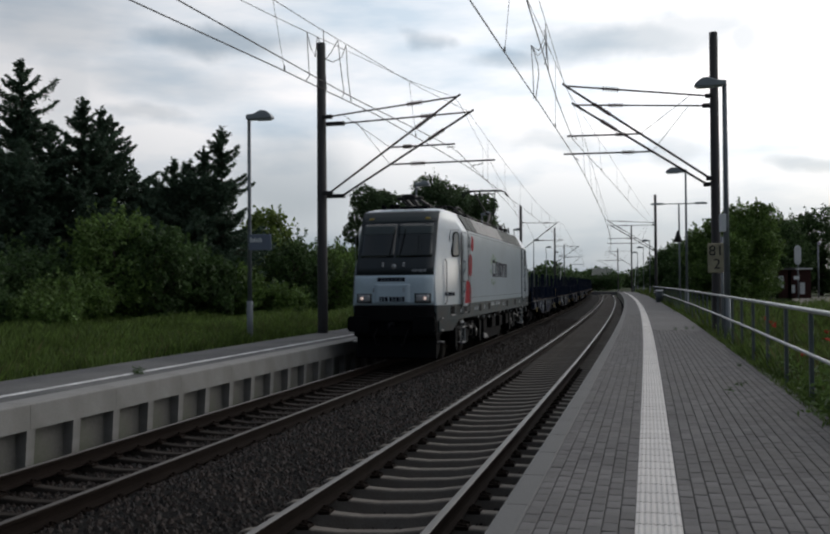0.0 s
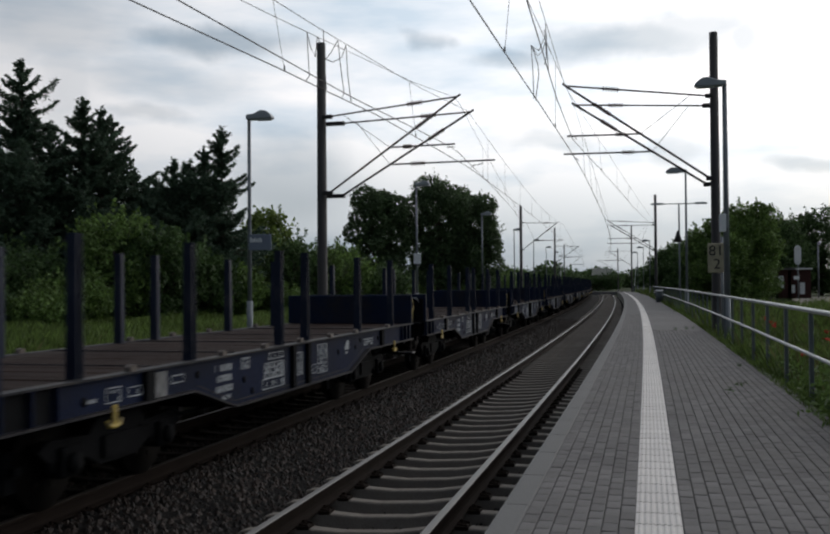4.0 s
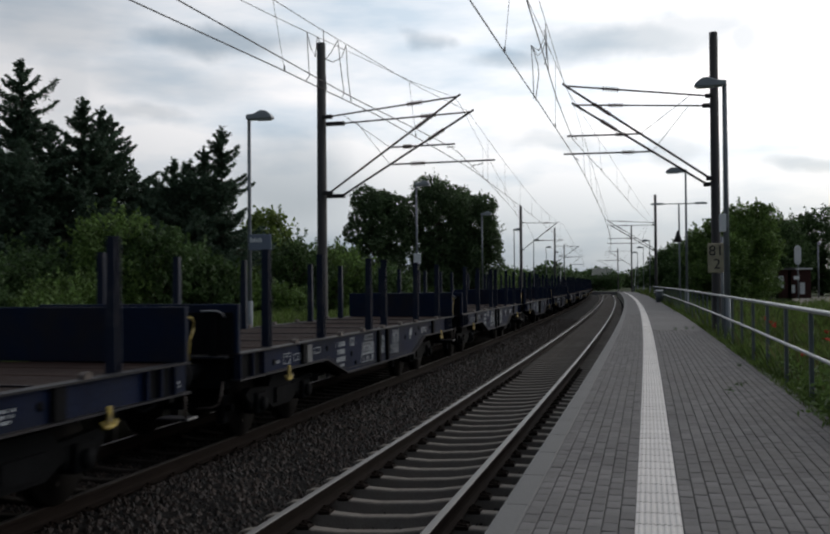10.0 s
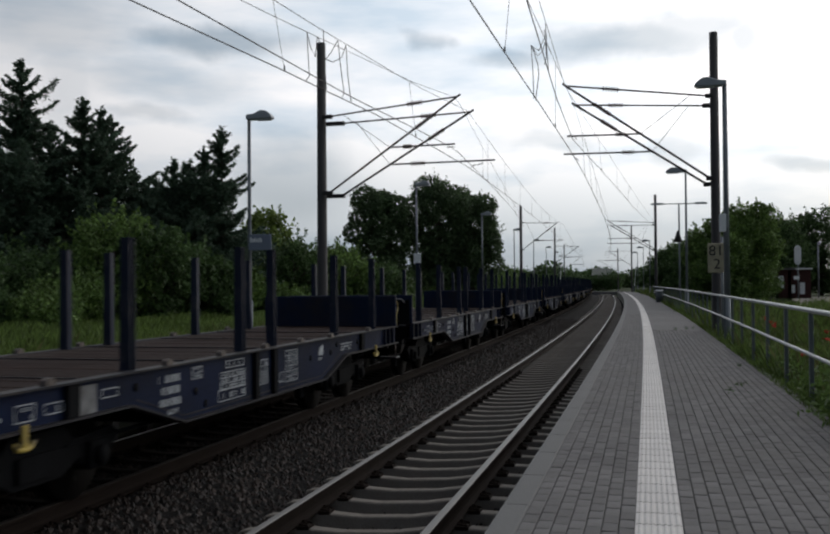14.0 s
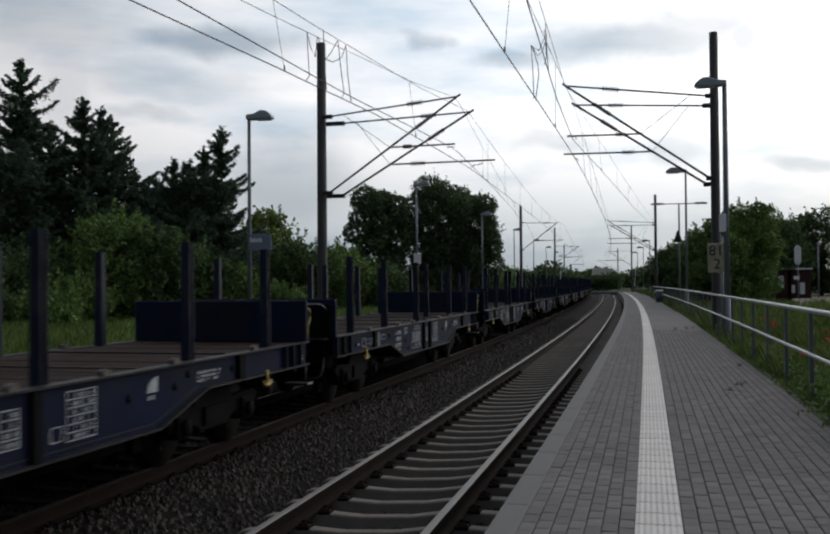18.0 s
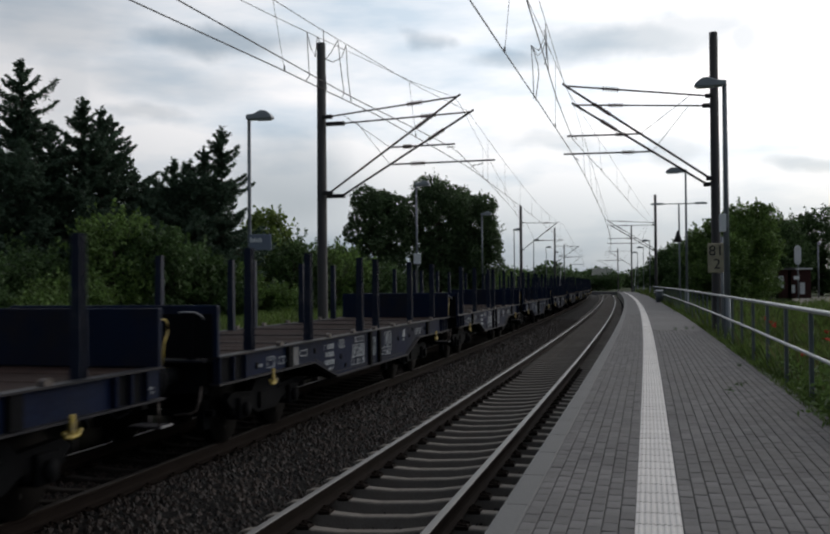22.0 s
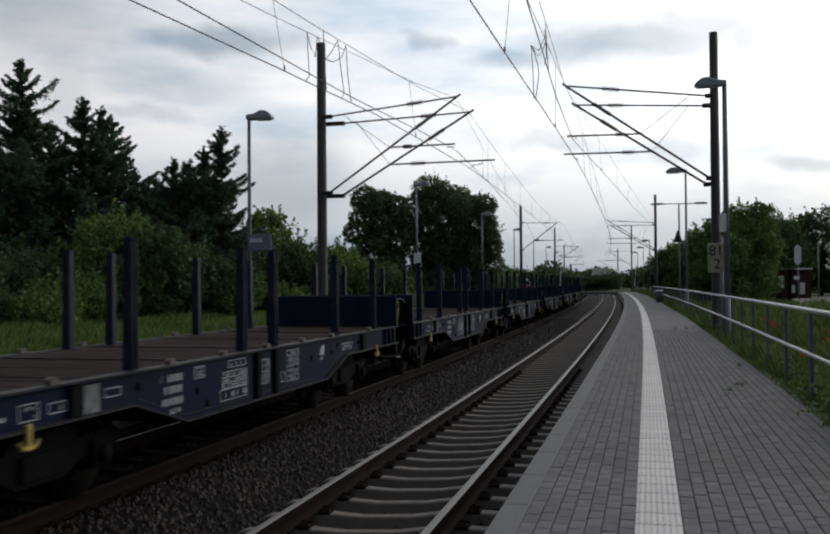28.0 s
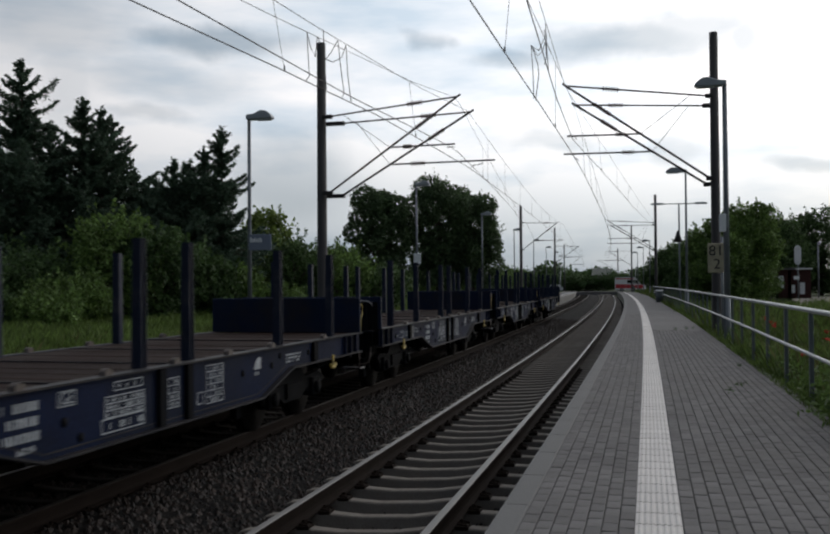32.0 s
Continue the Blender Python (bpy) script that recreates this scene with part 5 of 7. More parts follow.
def loco_cab(loco, e):
    """All that is on one end: e is +1 for the leading end."""
    part("front_mask", front_panel(-1.05, 1.05, 2.27, 3.90, 0.030, e), M_LOCO_BLACK, loco, "black glazed front mask")
    for y0, y1 in ((-0.98, -0.03), (0.03, 0.98)):
        part("windscreen", front_panel(y0, y1, 2.70, 3.57, 0.034, e), M_SCREEN, loco, "dark tinted windscreen")
        part("sunblind", front_panel(y0 + 0.02, y1 - 0.02, 3.30, 3.52, 0.037, e), M_BLIND, loco, "drawn grey sunblind behind the windscreen")
    part("visor", front_panel(-1.02, 1.02, 3.62, 3.88, 0.034, e), M_VISOR, loco, "grey-green visor panel")
    for y in (-0.78, 0.78):
        part("marker_lamp", front_panel(y - 0.07, y + 0.07, 3.68, 3.74, 0.040, e, 2, 2), M_YELLOW, loco, "small amber marker lamp")
    part("nose_panel", front_panel(-1.06, 1.06, 1.52, 2.25, 0.022, e), M_LOCO_FACE, loco, "white nose panel coloured blue-grey as in shade")
    part("nose_flap", front_panel(-0.50, 0.46, 1.56, 2.04, 0.034, e), M_LOCO_FACE, loco, "raised pale flap in the nose")
    part("front_apron", front_panel(-1.07, 1.07, 1.10, 1.51, 0.024, e), M_RUBBER, loco, "black apron over the buffer beam")
    # wipers
    for y in (-0.16, 0.12):
        bm = bmesh.new()
        rod(bm, (e * (face_x(y, 2.72) + 0.05), y, 2.72), (e * (face_x(y, 3.4) + 0.045), y + 0.1, 3.42), 0.014, sides=5)
        part("wiper", bm, M_RUBBER, loco)
    # lamps
    for y in (-0.79, 0.79):
        part("headlight_housing", front_panel(y - 0.21, y + 0.21, 1.56, 1.80, 0.036, e, 3, 3), M_LOCO_BLACK, loco, "square headlight housing")
        part("headlight_lens", front_panel(y - 0.17, y + 0.17, 1.59, 1.77, 0.046, e, 3, 3), M_REFLECTOR, loco)
        bm = bmesh.new()
        yy = y + (0.06 if y > 0 else -0.06)
        rod(bm, (e * (face_x(yy, 1.68) + 0.04), yy, 1.68), (e * (face_x(yy, 1.68) + 0.06), yy, 1.68), 0.04, sides=14)
        part("headlight", bm, M_HEADLIGHT if e > 0 else M_RED, loco)
    for y, z, r in ((0.0, 2.47, 0.075), (-0.30, 2.55, 0.035), (0.26, 2.55, 0.035), (-0.30, 2.49, 0.035), (0.26, 2.49, 0.035)):
        bm = bmesh.new()
        rod(bm, (e * (face_x(y, z) - 0.02), y, z), (e * (face_x(y, z) + 0.06), y, z), r, r * 0.85, sides=14)
        part("upper_lamp", bm, M_REFLECTOR, loco, "round upper lamp")
    # bars for the lettering on the nose
    bm = bmesh.new()
    rng = random.Random(8)
    y = -0.42
    for w in (0.10, 0.09, 0.08, 0.08, 0.09, 0.09, 0.03, 0.09):
        box(bm, (e * (face_x(y, 2.15) + 0.012), y, 2.10), (e * (face_x(y, 2.15) + 0.034), y + w, 2.20))
        y += w + 0.012
    tagged(part("nose_lettering", bm, M_DARK_DECAL, loco, "dark lettering bar row on the nose"), "", "", "", "stuff")
    bm = bmesh.new()
    y = -0.36
    for w in (0.04, 0.07, 0.07, 0, 0.07, 0.07, 0.07, 0.04, 0.07):
        if w:
            box(bm, (e * (face_x(y, 1.66) + 0.018), y, 1.60), (e * (face_x(y, 1.66) + 0.042), y + w, 1.72))
        y += w + 0.022
    tagged(part("number_lettering", bm, M_DARK_DECAL, loco, "dark number bar row on the nose"), "", "", "", "stuff")
    bm = bmesh.new()
    y = 0.50
    for w in (0.05, 0.05, 0.02, 0.06, 0.05, 0.07):
        box(bm, (e * (face_x(y, 2.37) + 0.020), y, 2.34), (e * (face_x(y, 2.37) + 0.042), y + w, 2.40))
        y += w + 0.012
    tagged(part("mask_lettering", bm, M_MARK, loco, "small white lettering bars on the mask"), "", "", "", "stuff")
    for y in (-0.62, -0.36, -0.22):
        bm = bmesh.new()
        rod(bm, (e * 7.2, y, 3.95), (e * 7.2, y, 4.08), 0.035, sides=8)
        rod(bm, (e * 7.2, y, 4.07), (e * 7.42, y, 4.08), 0.03, 0.06, sides=8)
        part("roof_horn", bm, M_UNDER, loco)
    for y in (-0.52, 0.30):
        bm = bmesh.new()
        tube(bm, [(e * (face_x(y, 1.86) + 0.01), y, 1.84), (e * (face_x(y, 1.86) + 0.06), y, 1.85), (e * (face_x(y, 1.9) + 0.06), y, 1.93), (e * face_x(y, 1.9), y, 1.95)], 0.012, 5)
        part("nose_handle", bm, M_GALV, loco)
    # buffer beam, buffers, coupling, plough
    bm = bmesh.new()
    box(bm, (e * 7.9, -1.12, 0.72), (e * 8.63, 1.12, 1.50), bevel=0.04)
    part("buffer_beam", bm, M_UNDER, loco)
    for y in (-0.875, 0.875):
        bm = bmesh.new()
        rod(bm, (e * 8.40, y, 1.05), (e * 8.92, y, 1.05), 0.13, sides=14)
        prism(bm, [(y - 0.24, 0.86), (y + 0.24, 0.86), (y + 0.29, 0.92), (y + 0.29, 1.18), (y + 0.24, 1.24), (y - 0.24, 1.24), (y - 0.29, 1.18), (y - 0.29, 0.92)], e * 8.92, e * 8.99, "x")
        part("buffer", bm, M_UNDER, loco)
    bm = bmesh.new()
    tube(bm, [(e * 8.65, 0, 1.05), (e * 9.15, 0, 1.04), (e * 9.25, 0, 0.9), (e * 9.1, 0, 0.62)], 0.05, 6)
    part("coupling", bm, M_UNDER, loco)
    for y in (-0.45, 0.4):
        bm = bmesh.new()
        tube(bm, [(e * 8.65, y, 0.92), (e * 9.0, y, 0.75), (e * 9.08, y * 0.8, 0.5), (e * 8.95, y * 0.7, 0.55)], 0.024, 6)
        part("brake_hose", bm, M_RUBBER, loco)
    bm = bmesh.new()
    prism(bm, [(e * 8.05, 0.75), (e * 8.40, 0.72), (e * 8.50, 0.2), (e * 8.40, 0.16), (e * 8.0, 0.4)], -1.08, 1.08, "y")
    part("plough", bm, M_UNDER, loco)
    for y in (-1, 1):
        # corner steps
        for z in (0.56, 0.86, 1.16):
            bm = bmesh.new()
            box(bm, (min(e * 8.06, e * 8.34), min(y * 0.98, y * 1.22), z), (max(e * 8.06, e * 8.34), max(y * 0.98, y * 1.22), z + 0.03))
            part("corner_step", bm, M_SHINE, loco)
        # cab door with its rails, handles, step and sill plate
        d = min(e * 6.12, e * 6.95), max(e * 6.12, e * 6.95)
        part("door_seam", decal(rounded(d[0] - 0.016, 1.425, d[1] + 0.016, 3.406, 0.08), y, 0.007), M_RUBBER, loco, "dark rubber seal round the cab door")
        bm = decal(rounded(d[0], 1.44, d[1], 3.39, 0.07), y, 0.012)
        door = part("cab_door", bm, M_LOCO_WHITE, loco, "white cab door with rounded corners")
        for x in (6.03, 7.04):
            bm = bmesh.new()
            box(bm, (e * x - 0.024, min(y * 1.488, y * 1.50), 1.42), (e * x + 0.024, max(y * 1.488, y * 1.50), 3.38))
            part("door_recess", bm, M_RUBBER, loco, "dark recess beside the cab door")
            bm = bmesh.new()
            tube(bm, [(e * x, y * 1.49, 1.25), (e * x, y * 1.545, 1.29), (e * x, y * 1.545, 3.28), (e * x, y * 1.49, 3.32)], 0.017, 6)
            part("grab_rail", bm, M_GALV_DARK, loco)
        for z in (1.98, 2.52):
            bm = bmesh.new()
            tube(bm, [(e * 6.82, y * 1.495, z - 0.15), (e * 6.82, y * 1.56, z - 0.12), (e * 6.82, y * 1.56, z + 0.10), (e * 6.82, y * 1.495, z + 0.13)], 0.022, 8)
            rod(bm, (e * 6.82, y * 1.50, z - 0.17), (e * 6.82, y * 1.545, z - 0.17), 0.035, sides=10)
            part("door_handle", bm, M_GALV_DARK, door)
        o = [(7.16, 2.74), (7.46, 2.72), (7.51, 2.75), (7.52, 2.82), (7.37, 3.33), (7.34, 3.37), (7.30, 3.39), (7.17, 3.39), (7.13, 3.35), (7.12, 2.78)]
        win = part("side_window", shell_plate(o, y, e), M_RUBBER, loco, "cab side window in a black rubber frame")
        if e < 0:
            o = [(p + 0.10, q) for p, q in o]
        cx, cz = (7.31 if e > 0 else 7.41), 3.05
        part("pane", shell_plate([(cx + (p - cx) * 0.74, cz + (q - cz) * 0.87) for p, q in o], y, e, 0.016), M_SIDE_GLASS, win)
        bm = bmesh.new()
        tube(bm, [(e * q, y * side_y(q, z, e), z) for q, z in ((7.58, 3.10), (7.54, 3.25), (7.46, 3.42), (7.1, 3.44), (6.15, 3.44))], 0.008, 5)
        part("cab_gutter", bm, M_RUBBER, loco, "thin dark rain gutter")
        bm = shell_plate([(8.42, 1.125), (8.42, 0.84), (7.58, 0.84), (7.22, 1.08), (7.05, 1.125)], y, e, -0.004)
        part("skirt_apron", bm, M_LOCO_GREY, loco, "dark grey skirt corner reaching lower")
        bm = bmesh.new()
        tube(bm, [(e * 8.06, y * side_y(8.06, 1.52, e), 1.52), (e * 8.06, y * (side_y(8.06, 1.56, e) + 0.05), 1.56), (e * 7.92, y * (side_y(7.92, 2.6, e) + 0.05), 2.6), (e * 7.88, y * side_y(7.88, 2.66, e), 2.66)], 0.016, 6)
        part("cab_grab_rail", bm, M_GALV, loco)
        # footholds in the skirt
        for x, z, w in ((6.52, 1.37, 0.17), (7.60, 1.335, 0.12)):
            bm = shell_plate([(x - w, z - 0.10), (x + w, z - 0.10), (x + w, z + 0.12), (x - w, z + 0.12)], y, e, 0.008)
            hold = part("foothold", bm, M_RUBBER, loco, "dark recessed foothold")
            bm = shell_plate([(x - w, z - 0.115), (x + w, z - 0.115), (x + w, z - 0.085), (x - w, z - 0.085)], y, e, 0.03)
            part("sill", bm, M_SHINE, hold)
        bm = bmesh.new()
        box(bm, (min(e * 6.28, e * 6.76), min(y * 1.36, y * 1.40), 0.97), (max(e * 6.28, e * 6.76), max(y * 1.36, y * 1.40), 1.05))
        ladder = part("ladder", bm, M_GALV_DARK, loco)
        for x in (6.3, 6.74):
            bm = bmesh.new()
            rod(bm, (e * x, y * 1.42, 0.42), (e * x, y * 1.42, 1.0), 0.022, sides=6)
            part("ladder_side", bm, M_GALV_DARK, ladder)
        for z in (0.46, 0.86):
            bm = bmesh.new()
            box(bm, (min(e * 6.28, e * 6.76), min(y * 1.25, y * 1.45), z), (max(e * 6.28, e * 6.76), max(y * 1.25, y * 1.45), z + 0.03))
            part("tread", bm, M_SHINE, ladder)
        bm = bmesh.new()
        k = e * 7.50
        for w in (0.10, 0.04, 0.03, 0.08, 0.03, 0.12):
            sy = side_y(abs(k), 1.77, e)
            box(bm, (k - w / 2, min(y * (sy - 0.02), y * (sy + 0.012)), 1.72), (k + w / 2, max(y * (sy - 0.02), y * (sy + 0.012)), 1.82))
            k += w / 2 + 0.065
        tagged(part("cab_lettering", bm, M_DARK_DECAL, loco, "small dark lettering bars beside the cab"), "", "", "", "stuff")
        # camera housing by the door top
        bm = bmesh.new()
        box(bm, (e * 5.98 - 0.03, min(y * 1.49, y * 1.57), 3.02), (e * 5.98 + 0.03, max(y * 1.49, y * 1.57), 3.10), bevel=0.012)
        part("rear_view_camera", bm, M_GALV, loco)


def pantograph(loco, e, up):
    pan = part("pantograph_base", bmesh.new(), None, loco)
    bm = bmesh.new()
    for y in (-0.55, 0.55):
        rod(bm, (e * 5.0, y, 4.08), (e * 6.9, y, 4.08), 0.035, sides=6)
    for x in (5.0, 6.0, 6.9):
        rod(bm, (e * x, -0.55, 4.08), (e * x, 0.55, 4.08), 0.035, sides=6)
    for x in (5.1, 6.8):
        for y in (-0.5, 0.5):
            insulator(bm, (e * x, y, 3.90), (e * x, y, 4.07), 0.07, 3, 0.04)
    bm.to_mesh(pan.data)
    pan.data.materials.append(M_UNDER)
    base = Vector((e * (5.9 if up else 5.3), 0, 4.12))
    knee, head = (Vector((e * 7.35, 0, 4.92)), Vector((e * 5.95, 0, 5.62))) if up else (Vector((e * 7.05, 0, 4.38)), Vector((e * 4.7, 0, 4.14)))
    bm = bmesh.new()
    rod(bm, base, knee, 0.06 if up else 0.07, 0.05 if up else 0.06, sides=8)
    rod(bm, base + Vector((e * 0.35, 0.12, -0.02)), knee + Vector((e * -0.05, 0.08, -0.12)), 0.018, sides=5)
    if not up:
        for y in (-0.42, 0.42):
            rod(bm, (e * 4.6, y, 4.11), (e * 6.9, y * 0.6, 4.33), 0.032, sides=6)
        rod(bm, (e * 6.9, -0.36, 4.33), (e * 6.9, 0.36, 4.33), 0.04, sides=8)
    part("lower_arm", bm, M_WIRE, pan)
    bm = bmesh.new()
    for y in (-1, 1):
        rod(bm, knee + Vector((0, y * 0.16, 0)), head + Vector((0, y * (0.42 if up else 0.30), 0)), 0.034 if up else 0.055, 0.028 if up else 0.05, sides=6)
        rod(bm, knee + Vector((0, y * 0.16, 0)), knee, 0.045, sides=6)
    rod(bm, head + Vector((0, -0.42, 0)), head + Vector((0, 0.42, 0)), 0.022, sides=6)
    part("upper_arm", bm, M_WIRE, pan)
    bm = bmesh.new()
    for x in (-0.19, 0.19):
        tube(bm, [head + Vector((x, sy, sz + 0.12)) for sy, sz in ((-0.98, -0.26), (-0.88, -0.1), (-0.74, -0.01), (-0.5, 0.0), (0.5, 0.0), (0.74, -0.01), (0.88, -0.1), (0.98, -0.26))], 0.022, 6)
    for y in (-0.45, 0.45):
        rod(bm, head + Vector((-0.22, y, 0.09)), head + Vector((0.22, y, 0.09)), 0.02, sides=5)
        rod(bm, head + Vector((0, y * 0.9, 0)), head + Vector((0, y, 0.09)), 0.02, sides=5)
    part("contact_strip", bm, M_WIRE, pan)


def build_loco():
    loco = thing("locomotive", "white electric freight locomotive with grey skirt, red patches and green dots", "locomotive")
    part("skirt", loft([1.12, 1.16, 1.5], cap_low=True), M_LOCO_GREY, loco, "dark grey lower skirt")
    part("body", loft([1.5, 1.8, 2.1, 2.45, 2.72, 3.1, 3.43, 3.46, 3.60, 3.75, 3.93, 4.0], cap_top=True), M_LOCO_WHITE, loco, "glossy white body shell")
    for ob in loco.children:
        ob.data.shade_smooth()
        ob.data.set_sharp_from_angle(angle=radians(16))
    for e in (1, -1):
        loco_cab(loco, e)
        pantograph(loco, e, e < 0)
        # lattice roof panels, sloping
        for y in (-1, 1):
            edges = [0.0, 2.2, 3.35, 4.45, 5.3, 6.12] if e > 0 else [0.0, 0.95, 1.9, 2.85, 3.8, 5.0, 6.12]
            for k, (a, b) in enumerate(zip(edges, edges[1:])):
                bm = bmesh.new()
                lean = 0.16 if k == len(edges) - 2 else 0.0
                quad = [(a + 0.02, 1.464, 3.485), (b - 0.02, 1.464, 3.485), (b - 0.02 - lean * -1.0, 1.222, 3.895), (a + 0.02, 1.222, 3.895)]
                lo = [bm.verts.new((e * p, y * q, z)) for p, q, z in quad]
                hi = [bm.verts.new((e * p, y * (q + 0.02), z + 0.015)) for p, q, z in quad]
                bm.faces.new(hi)
                for j in range(4):
                    bm.faces.new((lo[j], lo[(j + 1) % 4], hi[(j + 1) % 4], hi[j]))
                bmesh.ops.recalc_face_normals(bm, faces=bm.faces[:])
                grille = (e > 0 and k >= 3) or (e < 0 and k >= 1)
                part("roof_panel", bm, M_ROOF_MESH if grille else M_ROOF_GREY, loco, "dark roof grille" if grille else "grey sloping roof panel")
    for y in (-1, 1):
        bm = bmesh.new()
        box(bm, (-6.15, min(y * 1.47, y * 1.525), 3.415), (6.15, max(y * 1.47, y * 1.525), 3.45))
        part("roof_gutter", bm, M_LOCO_WHITE, loco)
        bm = bmesh.new()
        box(bm, (-6.0, min(y * 1.488, y * 1.494), 1.645), (6.0, max(y * 1.488, y * 1.494), 1.655))
        part("body_seam", bm, M_LOCO_GREY, loco)
        bm = bmesh.new()
        box(bm, (-6.0, min(y * 1.487, y * 1.4935), 3.27), (6.0, max(y * 1.487, y * 1.4935), 3.285))
        part("body_crease", bm, M_LOCO_WHITE, loco)
        # decals
        f = 1 if y > 0 else -1
        for (corners, radii) in (
                ([(5.60, 2.97), (5.16, 2.92), (5.12, 3.30), (5.46, 3.40)], (0.10, 0.16, 0.16, 0.10)),
                ([(6.10, 2.30), (5.50, 2.19), (5.34, 2.78), (5.84, 2.90)], (0.16, 0.24, 0.20, 0.16)),
                ([(6.66, 1.51), (5.66, 1.51), (5.60, 2.02), (6.36, 2.15)], (0.0, 0.0, 0.30, 0.14))):
            part("red_patch", decal(soft_corners([(f * p, q) for p, q in corners], radii), y, 0.004 if corners[0][1] > 2 else 0.014), M_RED, loco, "rounded red decal patch")
        for x, z, r in ((1.78, 2.74, 0.095), (1.42, 2.88, 0.10), (1.02, 2.80, 0.10), (1.92, 2.42, 0.09), (1.76, 2.12, 0.085), (1.46, 2.03, 0.07), (1.18, 2.08, 0.055)):
            part("green_dot", decal([(f * (x + r * 0.95 * math.cos(a * math.pi / 8)), z + r * math.sin(a * math.pi / 8)) for a in range(16)], y, 0.004), M_GREEN, loco, "round green decal dot")
        x = 1.62
        for w, h in ((0.52, 0.54), (0.42, 0.50), (0.36, 0.48), (0.32, 0.48), (0.36, 0.46), (0.40, 0.46), (0.12, 0.46), (0.36, 0.46)):
            z0, t = 2.25, 0.095
            x1 = x - w
            lean = 0.14
            if w > 0.5:
                shape = [(x, z0), (x1, z0), (x1, z0 + t), (x - t * 1.3, z0 + t), (x - t * 1.3, z0 + h - t), (x1, z0 + h - t), (x1, z0 + h), (x, z0 + h)]
            elif w < 0.2:
                shape = [(x, z0), (x1, z0), (x1, z0 + h), (x, z0 + h)]
            else:
                shape = [(x, z0), (x - t * 1.3, z0), (x - t * 1.3, z0 + h - t), (x1 + t * 1.3, z0 + h - t), (x1 + t * 1.3, z0), (x1, z0), (x1, z0 + h), (x, z0 + h)]
            part("logo_block", decal([(f * (p - lean * (q - z0)), q) for p, q in shape], y, 0.004), M_DARK_DECAL, loco, "dark grey logo shape")
            x = x1 - 0.07
        bm = bmesh.new()
        rng = random.Random(2)
        x = 1.9
        while x > 0.05:
            w = rng.choice((0.05, 0.06, 0.075))
            if rng.random() < 0.85:
                box(bm, (f * x - w / 2, min(y * 1.488, y * 1.4965), 1.34), (f * x + w / 2, max(y * 1.488, y * 1.4965), 1.455))
            x -= w + 0.03
        for x, z in ((1.2, 1.04), (-0.05, 1.1), (2.4, 1.02), (3.4, 1.06), (-0.9, 1.09), (4.4, 1.07), (-2.8, 1.06), (-4.4, 1.05), (6.9, 1.05), (-6.3, 1.1)):
            box(bm, (f * x - 0.04, min(y * 1.488, y * 1.4965), z - 0.045), (f * x + 0.04, max(y * 1.488, y * 1.4965), z + 0.045))
        for x0, n in ((5.0, 9), (3.4, 4), (-0.7, 8), (-5.2, 5), (7.2, 3)):
            for k in range(n):
                box(bm, (f * (x0 - 0.07 * k) - 0.02, min(y * 1.488, y * 1.4965), 1.29), (f * (x0 - 0.07 * k) + 0.02, max(y * 1.488, y * 1.4965), 1.29 + rng.uniform(0.05, 0.12)))
        tagged(part("skirt_lettering", bm, M_MARK, loco, "white lettering bars on the skirt"), "", "", "", "stuff")
        for x in (2.35, -1.75, -4.0, 4.05):
            bm = bmesh.new()
            box(bm, (x - 0.14, min(y * 1.485, y * 1.503), 1.24), (x + 0.14, max(y * 1.485, y * 1.503), 1.44), bevel=0.01)
            part("socket_cover", bm, M_RUBBER, loco)
    # roof gear
    bm = bmesh.new()
    for x, y, w in ((2.6, 0.4, 0.35), (1.2, -0.3, 0.5), (-0.6, 0.5, 0.4), (-2.6, 0.2, 0.3), (3.9, 0.55, 0.25), (-3.6, -0.4, 0.4)):
        box(bm, (x - w, y - 0.25, 3.95), (x + w, y + 0.25, 4.12), bevel=0.03)
    part("roof_boxes", bm, M_ROOF_GREY, loco)
    for x in (4.6, 3.6, 2.4, 1.2, 0.0, -1.2, -2.4, -3.6, -4.6):
        bm = bmesh.new()
        insulator(bm, (x, 0.75, 3.9), (x, 0.75, 4.16), 0.06, 4, 0.03)
        part("roof_insulator", bm, M_INSULATOR, loco)
    bm = bmesh.new()
    tube(bm, [(4.9, 0.75, 4.12), (3.6, 0.75, 4.2), (1.2, 0.75, 4.16), (-1.2, 0.75, 4.18), (-3.6, 0.75, 4.2), (-4.9, 0.75, 4.12)], 0.02, 5)
    part("roof_busbar", bm, M_WIRE, loco)
    bm = bmesh.new()
    tube(bm, [(5.2, 1.0, 3.95), (5.0, 0.95, 4.22), (4.2, 0.9, 4.25), (3.4, 1.0, 4.02), (2.9, 1.1, 3.95)], 0.025, 6)
    part("roof_cable", bm, M_WIRE, loco)
    bm = bmesh.new()
    tube(bm, [(-5.2, 1.0, 3.95), (-5.0, 0.95, 4.25), (-4.2, 0.9, 4.22), (-3.5, 1.0, 3.95)], 0.025, 6)
    part("roof_cable", bm, M_WIRE, loco)
    rng = random.Random(21)
